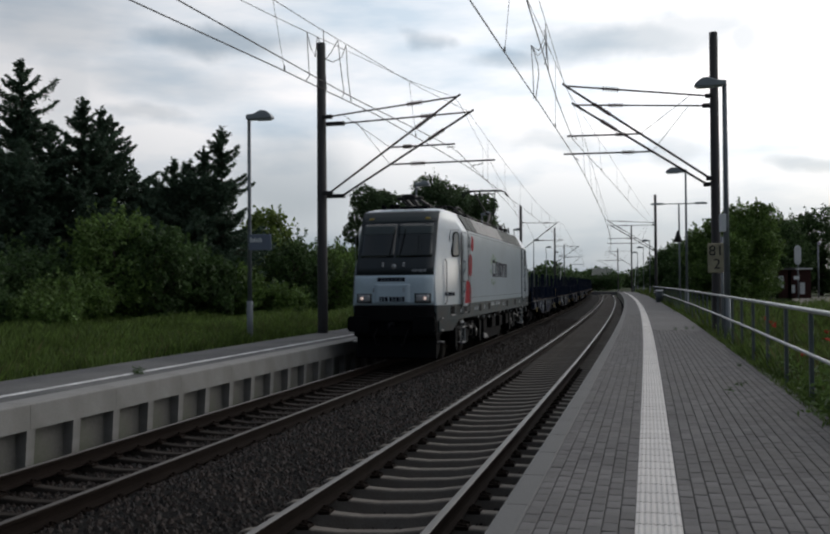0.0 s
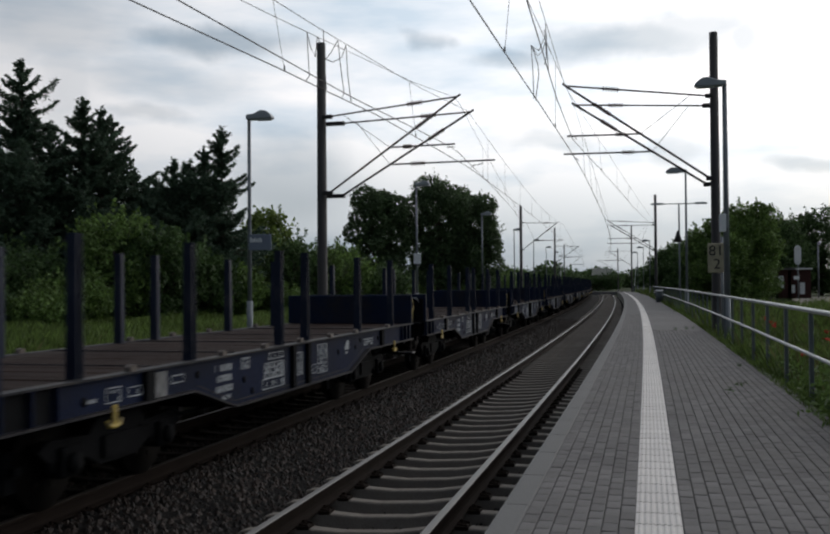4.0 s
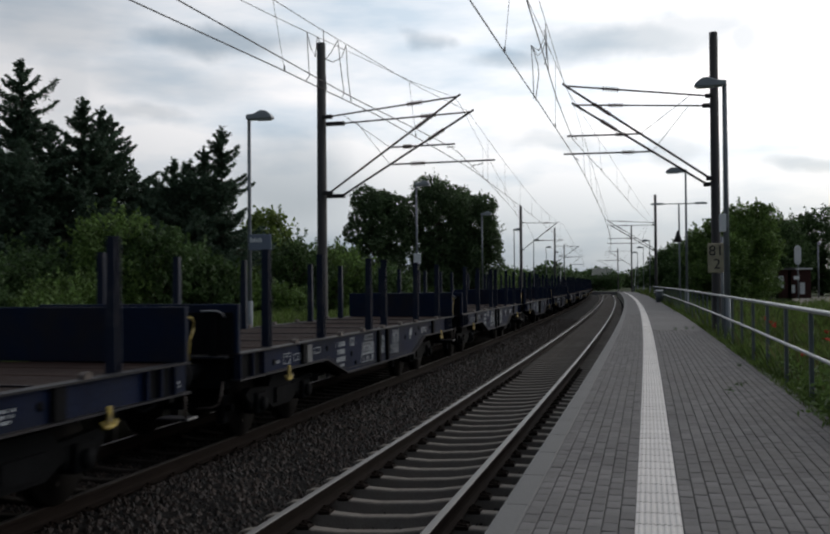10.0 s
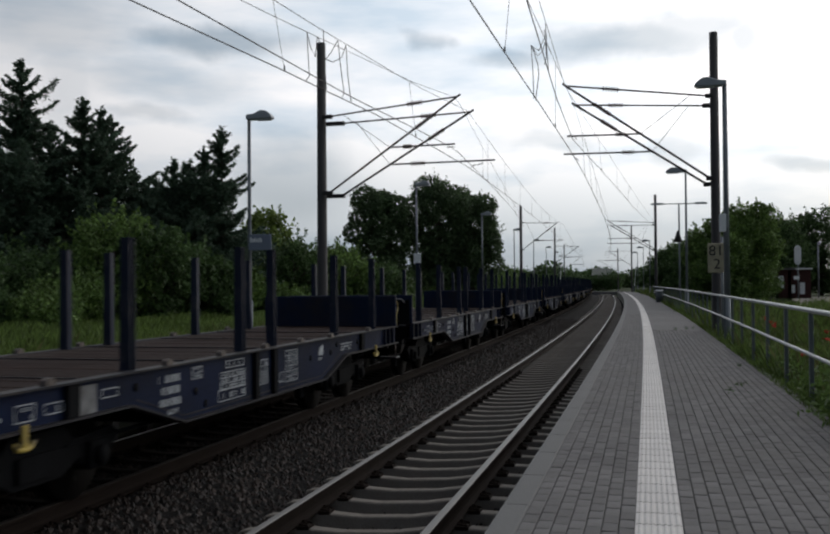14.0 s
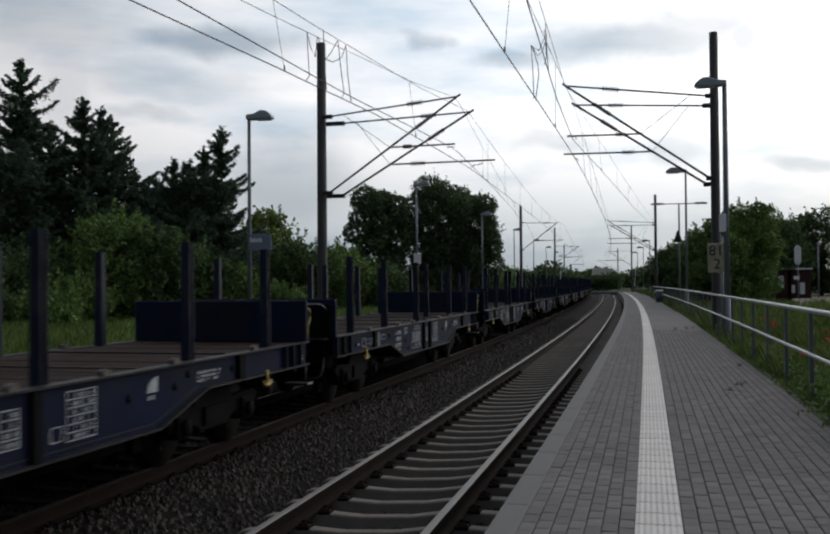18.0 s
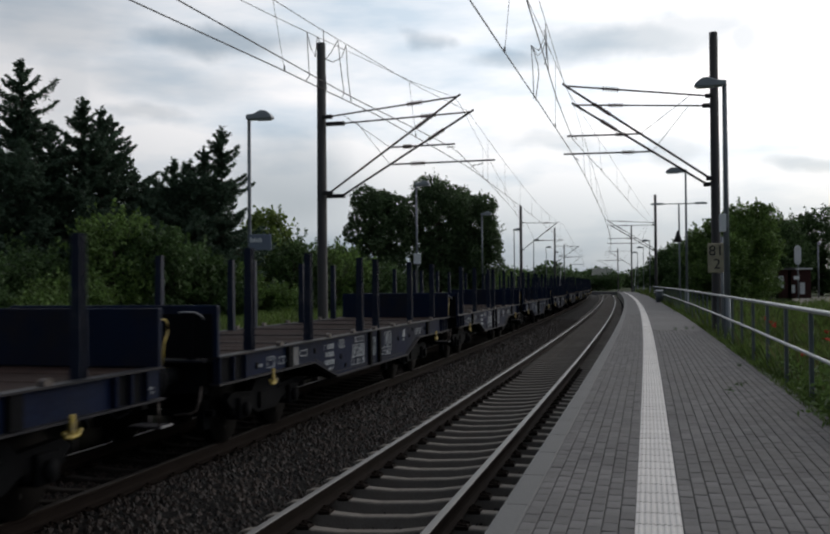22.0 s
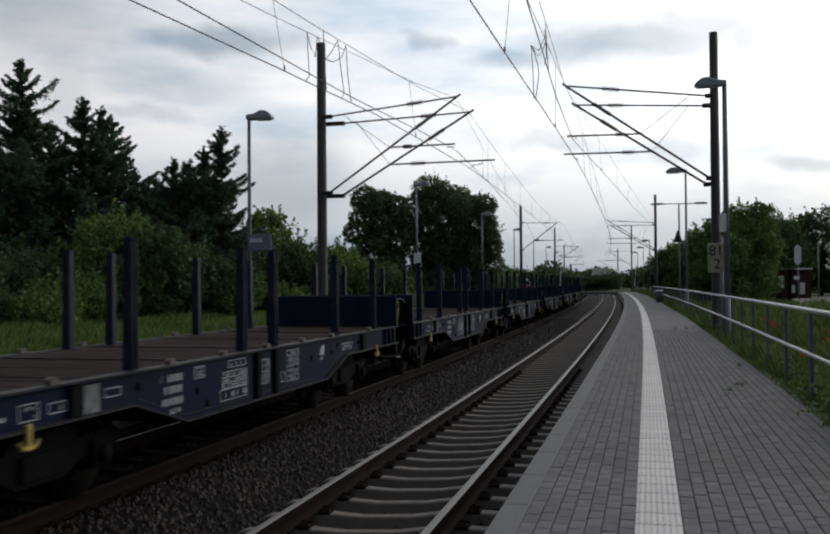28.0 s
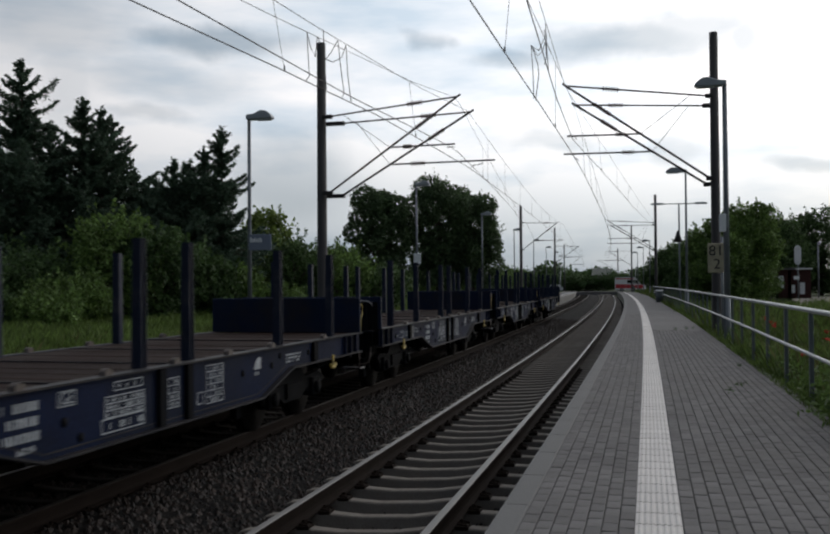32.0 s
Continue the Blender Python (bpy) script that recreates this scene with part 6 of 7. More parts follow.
    for e in (-1, 1):
        for k in range(12):
            x, yy = e * rng.uniform(3.2, 5.9), rng.uniform(0.35, 1.08)
            ln, up = rng.uniform(0.25, 0.7), rng.uniform(0.08, 0.22)
            bm = bmesh.new()
            tube(bm, [(x, yy, 3.95), (x + 0.05, yy, 3.98 + up), (x + ln * 0.5, yy + rng.uniform(-0.1, 0.1), 4.02 + up), (x + ln, yy, 3.97 + up * 0.6), (x + ln + 0.05, yy, 3.95)], rng.uniform(0.018, 0.032), 6)
            part("roof_hose", bm, M_RUBBER, loco, "black looped roof hose")
        for k in range(7):
            x, yy = e * rng.uniform(3.4, 5.8), rng.uniform(0.5, 1.05)
            bm = bmesh.new()
            w = rng.uniform(0.06, 0.14)
            box(bm, (x - w, yy - 0.07, 3.93), (x + w, yy + 0.07, 3.98 + rng.uniform(0.06, 0.16)), bevel=0.015)
            part("roof_valve", bm, M_UNDER, loco, "small dark roof valve box")
        bm = bmesh.new()
        for yy in (0.92, 1.02):
            rod(bm, (e * 3.0, yy, 4.02), (e * 5.9, yy, 4.06), 0.022, sides=6)
        part("roof_pipe", bm, M_UNDER, loco)
    # bogies, wheels, tanks
    for e in (-1, 1):
        bm = bmesh.new()
        for y in (-1.12, 1.12):
            prism(bm, [(-2.0, 0.70), (-1.9, 0.95), (-0.5, 0.92), (0.5, 0.92), (1.9, 0.95), (2.0, 0.70), (1.6, 0.52), (0.7, 0.58), (0.4, 0.4), (-0.4, 0.4), (-0.7, 0.58), (-1.6, 0.52)], y - 0.09, y + 0.09, "y")
            for x in (-1.3, 1.3):
                box(bm, (x - 0.2, y - 0.14, 0.42), (x + 0.2, y + 0.14, 0.82), bevel=0.03)
                rod(bm, (x, y * 1.1, 0.62), (x, y * 1.18, 0.62), 0.14, sides=12)
                for q in (-0.36, 0.36):
                    rod(bm, (x + q, y * 1.03, 0.5), (x + q, y * 1.03, 0.88), 0.085, sides=10)
            box(bm, (-0.45, y - 0.12, 0.36), (0.45, y + 0.12, 0.8), bevel=0.03)
        box(bm, (-0.4, -1.1, 0.5), (0.4, 1.1, 0.85))
        bg = part("bogie", bm, M_UNDER, loco, "", Matrix.Translation((e * 5.22, 0, 0)))
        for x in (-1.3, 1.3):
            part("wheelset", LOCO_WHEEL, None, bg, "", Matrix.Translation((x, 0, 0.625)))
        for y in (-1, 1):
            for x in (-1.3, 1.3):
                for q in (-0.36, 0.36):
                    bm = bmesh.new()
                    for k in range(5):
                        rod(bm, (x + q, y * 1.155, 0.54 + 0.065 * k), (x + q, y * 1.155, 0.565 + 0.065 * k), 0.10, sides=10)
                    part("coil_spring", bm, M_GREASE, bg)
                bm = bmesh.new()
                rod(bm, (x, y * 1.30, 0.625), (x, y * 1.345, 0.625), 0.15, 0.12, sides=12)
                part("axle_cap", bm, M_GREASE, bg, "greasy grey axle cap")
                bm = bmesh.new()
                rod(bm, (x * 0.45, y * 1.30, 0.60), (x * 0.45, y * 1.30, 0.95), 0.045, sides=8)
                part("damper", bm, M_GREASE, bg, "grey upright damper")
            bm = bmesh.new()
            rod(bm, (-0.50, y * 1.30, 0.78), (0.05, y * 1.30, 0.84), 0.06, sides=8)
            rod(bm, (0.05, y * 1.30, 0.84), (0.42, y * 1.30, 0.88), 0.03, sides=8)
            part("yaw_damper", bm, M_GREASE, bg, "grey level damper")
            for x in (3.35, 7.15):
                bm = bmesh.new()
                prism(bm, [(-0.16, 0.95), (0.16, 0.95), (0.13, 0.45), (0.02, 0.3), (-0.06, 0.3), (-0.14, 0.45)], min(y * 1.18, y * 1.36), max(y * 1.18, y * 1.36), "y")
                part("sandbox", bm, M_UNDER, loco, "", Matrix.Translation((e * x, 0, 0)))
    bm = bmesh.new()
    prism(bm, [(-2.0, 0.95), (2.0, 0.95), (2.0, 0.45), (1.7, 0.28), (-1.7, 0.28), (-2.0, 0.45)], -1.2, 1.2, "y")
    part("transformer", bm, M_UNDER, loco)
    for y in (-1, 1):
        for x, w, z in ((2.55, 0.28, 0.55), (-2.5, 0.3, 0.6), (0.7, 0.35, 0.62), (-0.9, 0.3, 0.6)):
            bm = bmesh.new()
            box(bm, (x - w, min(y * 1.2, y * 1.38), z), (x + w, max(y * 1.2, y * 1.38), 0.95), bevel=0.02)
            part("equipment_box", bm, M_UNDER, loco)
        bm = bmesh.new()
        prism(bm, [(2.05, 0.34), (1.2, 0.30), (1.5, 0.44), (2.0, 0.50)], min(y * 1.22, y * 1.26), max(y * 1.22, y * 1.26), "y")
        part("guard_plate", bm, M_SHINE, loco)
    return loco


LOCO_WHEEL = mesh_from("wheelset", wheel_mesh(0.625), M_WHEEL)
loco = build_loco()
loco.scale = (1.05, 1.0, 1.05)


# ---- trees, bushes, grass ----
def quads(name, centres, sizes, rng, mat, flat=0.0, long=1.5):
    """Many small leaf-shaped faces at the given places, each turned its own way."""
    n = len(centres)
    a, b = rng.normal(size=(n, 3)), rng.normal(size=(n, 3))
    a[:, 2] *= 1 - flat
    a /= np.linalg.norm(a, axis=1)[:, None]
    b -= a * (a * b).sum(1)[:, None]
    b /= np.linalg.norm(b, axis=1)[:, None]
    sz = np.asarray(sizes)[:, None]
    pts = np.stack([centres - a * sz * long, centres + b * sz * 0.6 - a * sz * 0.1, centres + a * sz * long, centres - b * sz * 0.6 + a * sz * 0.15], 1).reshape(-1, 3)
    me = bpy.data.meshes.new(name)
    me.vertices.add(4 * n)
    me.vertices.foreach_set("co", pts.astype(np.float32).ravel())
    me.loops.add(4 * n)
    me.loops.foreach_set("vertex_index", np.arange(4 * n, dtype=np.int32))
    me.polygons.add(n)
    me.polygons.foreach_set("loop_start", np.arange(0, 4 * n, 4, dtype=np.int32))
    me.polygons.foreach_set("loop_total", np.full(n, 4, dtype=np.int32))
    me.update(calc_edges=True)
    me.materials.append(mat)
    return me


def spruce(x, y, top, width, seed, base=0.35, label="tall dark spruce with drooping ragged branches"):
    """Whorls of drooping boughs, each hung with short twigs, that thin out to a bare leader."""
    rng = np.random.default_rng(seed)
    ob = thing("spruce_tree", label, "tree", Matrix.Translation((x, y, base)), "conifers beside the far platform")
    h = top - base
    bm = bmesh.new()
    rod(bm, (0, 0, -0.3), (0, 0, h), 0.22, 0.02, sides=8)
    cents, sizes = [], []
    turn, boughs = rng.uniform(0, 6), int(10 * h + 22)
    for k in range(boughs):
        u = min(0.985, 0.07 + 0.93 * (k + rng.uniform(-2.5, 2.5)) / boughs)
        u = max(0.06, u)
        turn += 2.4 + rng.uniform(-0.35, 0.35)
        reach = width * 0.66 * (1 - u) ** 0.80 * (0.80 + 0.20 * math.sin(u * 23 + seed)) + 0.16
        ln = reach * rng.choice((0.5, 0.7, 0.85, 1.0, 1.12, 1.32)) * rng.uniform(0.85, 1.12)
        out = np.array((math.cos(turn), math.sin(turn), 0))
        # low boughs hang, high ones rise, and every tip turns up
        slope = 0.85 * max(0.0, u - 0.45) - 0.42 * max(0.0, 0.62 - u) + rng.uniform(-0.12, 0.12)
        root = np.array((0, 0, u * h))
        rod(bm, root, root + out * ln * 0.9 + (0, 0, slope * ln * 0.75), 0.035, 0.006, sides=4)
        m = int(132 * ln + 16)
        q = rng.uniform(0.04, 1.0, m) ** 0.85
        side = rng.normal(size=m) * (0.03 + 0.085 * ln * np.sin(np.clip(q, 0.05, 1) * 2.85))
        p = root + out * (q * ln)[:, None] + np.stack([-out[1] * side, out[0] * side, np.zeros(m)], 1)
        hang = np.abs(rng.normal(size=m)) * (0.06 + 0.20 * (1 - u)) * (1.05 - 0.75 * q)
        p[:, 2] += slope * ln * q + 0.24 * ln * q ** 3 - np.abs(side) * 0.35 - hang
        cents.append(p)
        sizes.append(rng.uniform(0.034, 0.075, m))
    p = np.stack([rng.normal(size=60) * 0.06, rng.normal(size=60) * 0.06, rng.uniform(h - 0.9, h + 0.25, 60)], 1)
    cents.append(p)
    sizes.append(rng.uniform(0.04, 0.09, 60))
    part("trunk", bm, M_BARK, ob)
    part("crown", quads("crown", np.concatenate(cents), np.concatenate(sizes), rng, M_SPRUCE, 0.35, 2.6), None, ob)
    return ob


def broadleaf(x, y, top, width, seed, mat, base=0.35, low=0.15, count=9000, leaf=0.16, name="deciduous_tree", label="leafy green tree", lobes=26, group="", depth=None):
    """A tapered trunk with limbs, and a crown of many leaves gathered in uneven lobes with gaps."""
    rng = np.random.default_rng(seed)
    ob = thing(name, label, "bush" if "bush" in name else "tree", Matrix.Translation((x, y, base)), group)
    h, r, bush = top - base, width / 2, name == "bush"
    dy = (depth or width) / width
    bm = bmesh.new()
    rod(bm, (0, 0, -0.3), (0, 0, h * 0.62), max(0.05, h * 0.028), max(0.02, h * 0.01), sides=8)
    cents, sizes = [], []
    for k in range(lobes):
        u = (k + rng.uniform(0, 1)) / lobes
        zc = h * (low + ((0.86 if bush else 0.90) - low) * u)
        ring = r * (1 - abs(2 * (zc / h - 0.50)) ** 2.2 * 0.88)
        ang = k * 2.4 + rng.uniform(-0.5, 0.5)
        off = ring * math.sqrt(rng.uniform(0.12, 0.72))
        c = np.array((math.cos(ang) * off, math.sin(ang) * off * dy, zc))
        rad = r * (rng.uniform(0.16, 0.38) if bush else rng.uniform(0.24, 0.46))
        rod(bm, (0, 0, max(0.1, zc * 0.55)), c, max(0.015, h * 0.007), 0.012, sides=5)
        m = int(count / lobes * (rad / (0.36 * r)) ** 2)
        v = rng.normal(size=(m, 3))
        v /= np.linalg.norm(v, axis=1)[:, None]
        bumps = 1 + 0.22 * np.sin(v[:, 0] * 7 + k) * np.sin(v[:, 1] * 6 + 2 * k) * np.sin(v[:, 2] * 8 + seed)
        p = c + v * (rad * bumps * rng.uniform(0.55, 1.06, m) ** 0.6)[:, None] * (1, dy, 0.85)
        p[:, 2] = np.maximum(p[:, 2], 0.04 * h)
        cents.append(p)
        sizes.append(rng.uniform(0.55, 1.25, m) * leaf)
    # loose shoots that break the outline
    for k in range(70 if bush else 60):
        v = rng.normal(size=3)
        v[2] = abs(v[2]) * 0.9 - 0.15
        v /= np.linalg.norm(v)
        root = np.array((v[0] * r * 0.62, v[1] * r * 0.62 * dy, h * (0.46 + 0.36 * v[2])))
        tip = root + (v * (1, dy, 1) + (0, 0, 0.35)) * r * rng.uniform(0.28, 0.56)
        m = int(22 if bush else 34)
        q = rng.uniform(0.1, 1.0, m)[:, None]
        cents.append(root + (tip - root) * q + rng.normal(size=(m, 3)) * r * 0.07 * (1.15 - q))
        sizes.append(rng.uniform(0.55, 1.1, m) * leaf)
    part("trunk", bm, M_BARK, ob)
    part("crown", quads("crown", np.concatenate(cents), np.concatenate(sizes), rng, mat, 0.0, 1.0), None, ob)
    return ob


# conifers beside the far platform: x, y, top, width
for k, (x, y, top, width) in enumerate(((-28.4, 42.0, 13.5, 8.4), (-30.6, 38.6, 11.2, 8.4), (-26.25, 44.0, 11.8, 7.0), (-25.85, 45.2, 11.5, 6.4), (-26.2, 46.8, 11.2, 6.8), (-30.2, 47.0, 11.2, 8.4), (-25.9, 48.6, 8.6, 7.0), (-24.9, 49.4, 8.0, 6.8),
                                        (-22.03, 46.0, 8.7, 6.0), (-22.2, 48.2, 8.8, 6.2), (-21.5, 48.5, 9.6, 6.0), (-19.75, 47.0, 10.4, 5.6), (-20.9, 45.6, 8.0, 6.0), (-33.6, 44.8, 11.6, 8.0), (-27.3, 42.8, 8.2, 7.6), (-21.0, 46.2, 7.2, 6.4), (-22.6, 44.4, 6.6, 6.6), (-32.5, 47.5, 12.2, 8.6), (-24.0, 46.8, 7.4, 7.0), (-23.4, 50.5, 7.8, 7.0))):
    spruce(x, y, top, width, k + 1)

# bushes along the edge of the grass: x, y, top, width, tone, leaf size
TONES = {"d": (M_LEAF_DARK, "dark green"), "m": (M_LEAF_MID, "fresh green"), "l": (M_LEAF_LIGHT, "yellow-green")}
for k, (x, y, top, width, tone, leaf) in enumerate((
        (-23.6, 32.6, 3.0, 4.4, "d", 0.12), (-22.1, 34.4, 3.3, 3.6, "d", 0.11), (-19.9, 33.6, 2.5, 3.2, "m", 0.09), (-20.2, 37.2, 5.6, 4.4, "m", 0.12), (-18.7, 37.9, 4.9, 3.4, "d", 0.11),
        (-18.7, 40.4, 4.2, 3.8, "d", 0.12), (-17.8, 41.6, 3.4, 3.2, "d", 0.11), (-17.2, 43.2, 3.0, 3.0, "m", 0.11), (-19.0, 30.6, 1.7, 2.8, "m", 0.08), (-21.4, 30.2, 1.9, 3.2, "d", 0.09),
        (-23.5, 35.8, 3.8, 4.2, "d", 0.12), (-21.4, 57.1, 7.6, 4.0, "l", 0.13), (-18.4, 54.0, 5.0, 4.6, "d", 0.12), (-16.4, 56.4, 4.4, 4.6, "m", 0.12), (-14.6, 58.6, 3.4, 4.4, "d", 0.12),
        (-24.6, 80.0, 5.4, 5.6, "d", 0.16), (-23.0, 68.0, 4.6, 5.6, "d", 0.14), (-20.0, 62.0, 4.4, 5.0, "d", 0.14), (-15.4, 45.0, 2.0, 2.6, "m", 0.09), (-21.0, 39.2, 4.6, 4.4, "d", 0.12))):
    mat, tone_name = TONES[tone]
    broadleaf(x, y, top, width, 60 + k, mat, low=0.06, count=int(5200 + 900 * top), leaf=leaf, name="bush", label=tone_name + " leafy bush at the edge of the grass", lobes=38, group="bushes behind the far platform")

# a hedge before the distant house
for k, (x, y, top, width) in enumerate(((-17.5, 262, 3.6, 7.0), (-12.5, 264, 3.4, 7.0), (-7.5, 262, 3.9, 7.0), (-22, 258, 4.2, 7.0))):
    broadleaf(x, y, top, width, 140 + k, M_LEAF_DARK, low=0.05, count=4000, leaf=0.25, name="bush", label="dark green bush before the distant house", lobes=24, group="distant hedge")

# rough bushes on the meadow before the level crossing
for k, (s, d, top, width) in enumerate(((166, -18, 3.6, 8.0), (168, -25, 4.2, 8.5), (170, -32, 3.8, 8.5), (166, -39, 4.4, 8.5), (172, -46, 4.0, 8.5), (168, -54, 4.6, 9.0))):
    x, y, _ = C(s, d)
    broadleaf(x, y, top, width, 160 + k, M_LEAF_MID, low=0.05, count=5000, leaf=0.20, name="bush", label="rough green bush on the meadow before the crossing", lobes=26, group="meadow bushes")

# the three great crowns beyond the far platform
for k, (x, y, top, width) in enumerate(((-27.3, 104, 13.4, 7.6), (-21.6, 109.5, 15.2, 9.2), (-18.0, 111.5, 13.4, 7.6))):
    broadleaf(x, y, top, width, 31 + k, M_LEAF_GREAT, low=0.12, count=34000, leaf=0.165, label="great dark round-crowned tree beyond the far platform", lobes=34, group="great trees")

# trees behind the railing and the yard
for k, (x, y, top, width, tone) in enumerate(((6.6, 62.5, 6.3, 4.0, "m"), (8.8, 65.7, 7.6, 4.6, "m"), (9.9, 74.6, 7.4, 4.4, "m"), (18.2, 117, 9.6, 8.0, "d"), (21.6, 116.5, 10.4, 8.0, "d"), (25.5, 108, 9.8, 8.0, "d"),
                                              (7.0, 79.9, 6.2, 5.0, "d"), (6.8, 100, 6.4, 5.4, "d"), (6.0, 120, 6.6, 6.0, "d"), (5.0, 140, 6.6, 6.0, "d"), (10.0, 84, 7.6, 5.6, "d"), (14.4, 96, 7.8, 6.6, "d"), (29, 118, 10.2, 9.0, "d"),
                                              (5.5, 158, 6.4, 6.0, "d"), (9.5, 110, 7.0, 7.0, "d"), (9.5, 150, 8.0, 9.0, "d"))):
    mat, tone_name = TONES[tone]
    broadleaf(x, y, top, width, 90 + k, mat, low=0.05, count=17000, leaf=0.105 if y < 85 else 0.15, label=tone_name + " bushy tree behind the platform railing", lobes=30, group="trees behind the railing")


def far_woods():
    """The wooded skyline all round."""
    rng = np.random.default_rng(77)
    cents, sizes = [], []
    for a in np.arange(-75, 60, 0.45):
        dist = 330 + 40 * math.sin(a * 0.21) + rng.uniform(-15, 15)
        top = 6.4 + 1.0 * math.sin(a * 0.9) + 0.9 * math.sin(a * 2.3 + 1) + rng.uniform(-1.0, 1.0)
        x, y = dist * math.sin(radians(a)), dist * math.cos(radians(a))
        m = 420
        p = np.stack([x + rng.normal(size=m) * 3.0, y + rng.normal(size=m) * 3.0, rng.uniform(0, 1, m) ** 0.8 * top], 1)
        p[:, 2] -= np.abs(p[:, 0] - x) * 0.25
        cents.append(p)
        sizes.append(rng.uniform(0.4, 0.85, m))
    tagged(new("far_woods", quads("far_woods", np.concatenate(cents), np.concatenate(sizes), rng, M_LEAF_DARK, 0, 1.0)), "distant dark green woods along the skyline", "woods", "", "stuff")


far_woods()


def blades(name, regions, mat, seed, label, category):
    """Upright blades and stems, thick where the camera stands near: regions are s0, s1, d0, d1, base, count, height, width."""
    rng = np.random.default_rng(seed)
    pts = []
    for s0, s1, d0, d1, base, count, height, width in regions:
        s, d = rng.uniform(s0, s1, count), rng.uniform(d0, d1, count)
        clump = 0.55 + 0.6 * np.abs(np.sin(s * 0.9 + np.sin(d * 1.3) * 2) * np.sin(d * 0.8 + s * 0.23))
        h = height * rng.uniform(0.45, 1.15, count) * clump
        hd = np.interp(s, _S, _H)
        x, y = np.interp(s, _S, _X) + d * np.cos(hd), np.interp(s, _S, _Y) + d * np.sin(hd)
        a = rng.uniform(0, 2 * math.pi, count)
        lean = rng.normal(size=(count, 2)) * (h * 0.28)[:, None]
        w = width * rng.uniform(0.5, 1.3, count)
        wx, wy = np.cos(a) * w, np.sin(a) * w
        z0 = np.full(count, base - 0.05)
        pts.append(np.stack([np.stack([x - wx, y - wy, z0], 1), np.stack([x + wx, y + wy, z0], 1),
                             np.stack([x + wx * 0.7 + lean[:, 0] * 0.5, y + wy * 0.7 + lean[:, 1] * 0.5, z0 + h * 0.65], 1),
                             np.stack([x + lean[:, 0], y + lean[:, 1], z0 + h], 1)], 1).reshape(-1, 3))
    pts = np.concatenate(pts)
    n = len(pts) // 4
    me = bpy.data.meshes.new(name)
    me.vertices.add(4 * n)
    me.vertices.foreach_set("co", pts.astype(np.float32).ravel())
    me.loops.add(4 * n)
    me.loops.foreach_set("vertex_index", np.arange(4 * n, dtype=np.int32))
    me.polygons.add(n)
    me.polygons.foreach_set("loop_start", np.arange(0, 4 * n, 4, dtype=np.int32))
    me.polygons.foreach_set("loop_total", np.full(n, 4, dtype=np.int32))
    me.update(calc_edges=True)
    me.materials.append(mat)
    tagged(new(name, me), label, category, "", "stuff")


blades("meadow_grass", [(8, 34, -11.5, -8.25, 0.42, 26000, 0.42, 0.016), (8, 45, -20, -10.5, 0.45, 42000, 0.5, 0.02), (34, 110, -14, -8.25, 0.42, 26000, 0.45, 0.03), (30, 120, -32, -14, 0.42, 26000, 0.55, 0.045)],
       M_GRASS, 5, "tall dark green meadow grass behind the far platform", "grass")
blades("verge_grass", [(6, 16, 4.46, 7.5, 0.46, 22000, 0.36, 0.007), (16, 30, 4.46, 8.5, 0.46, 22000, 0.46, 0.010), (30, 62, 4.46, 9.0, 0.46, 16000, 0.62, 0.018), (62, 160, 4.46, 7.5, 0.46, 12000, 0.7, 0.04), (8, 60, 8.0, 16, 0.44, 16000, 0.7, 0.025)],
       M_GRASS, 6, "rank green grass and weeds behind the railing", "grass")


blades("edge_grass", [(8, 20, 4.28, 4.6, 0.58, 2600, 0.15, 0.006), (20, 48, 4.26, 4.6, 0.58, 4200, 0.18, 0.009), (48, 100, 4.2, 4.6, 0.58, 3000, 0.22, 0.016)],
       M_GRASS, 12, "short grass creeping over the edge of the paving", "grass")
blades("dry_grass", [(6, 18, 4.55, 7.0, 0.46, 1000, 0.6, 0.004), (18, 60, 4.4, 8.5, 0.46, 2200, 0.65, 0.006), (8, 40, -12, -8.3, 0.42, 2500, 0.5, 0.008), (60, 140, 4.3, 7.5, 0.46, 2500, 0.75, 0.02)],
       M_STRAW, 9, "pale dry grass stems among the green", "grass")


def weed(s, d, size, seed, name="weed", label="low leafy weed rooted at the platform edge", base=0.5, mat=None, count=420):
    rng = np.random.default_rng(seed)
    m = int(count * size)
    v = rng.normal(size=(m, 3)) * (0.16 * size, 0.16 * size, 0.20 * size)
    v[:, 2] = np.abs(v[:, 2]) + 0.02
    ob = new(name, quads(name, v, rng.uniform(0.018, 0.045, m) * (0.35 + 0.65 * size), rng, mat or M_LEAF_MID, 0.3, 1.0))
    ob.matrix_basis = along(s, d, base)
    return tagged(ob, label, "weed", "weeds along the railing", "stuff")


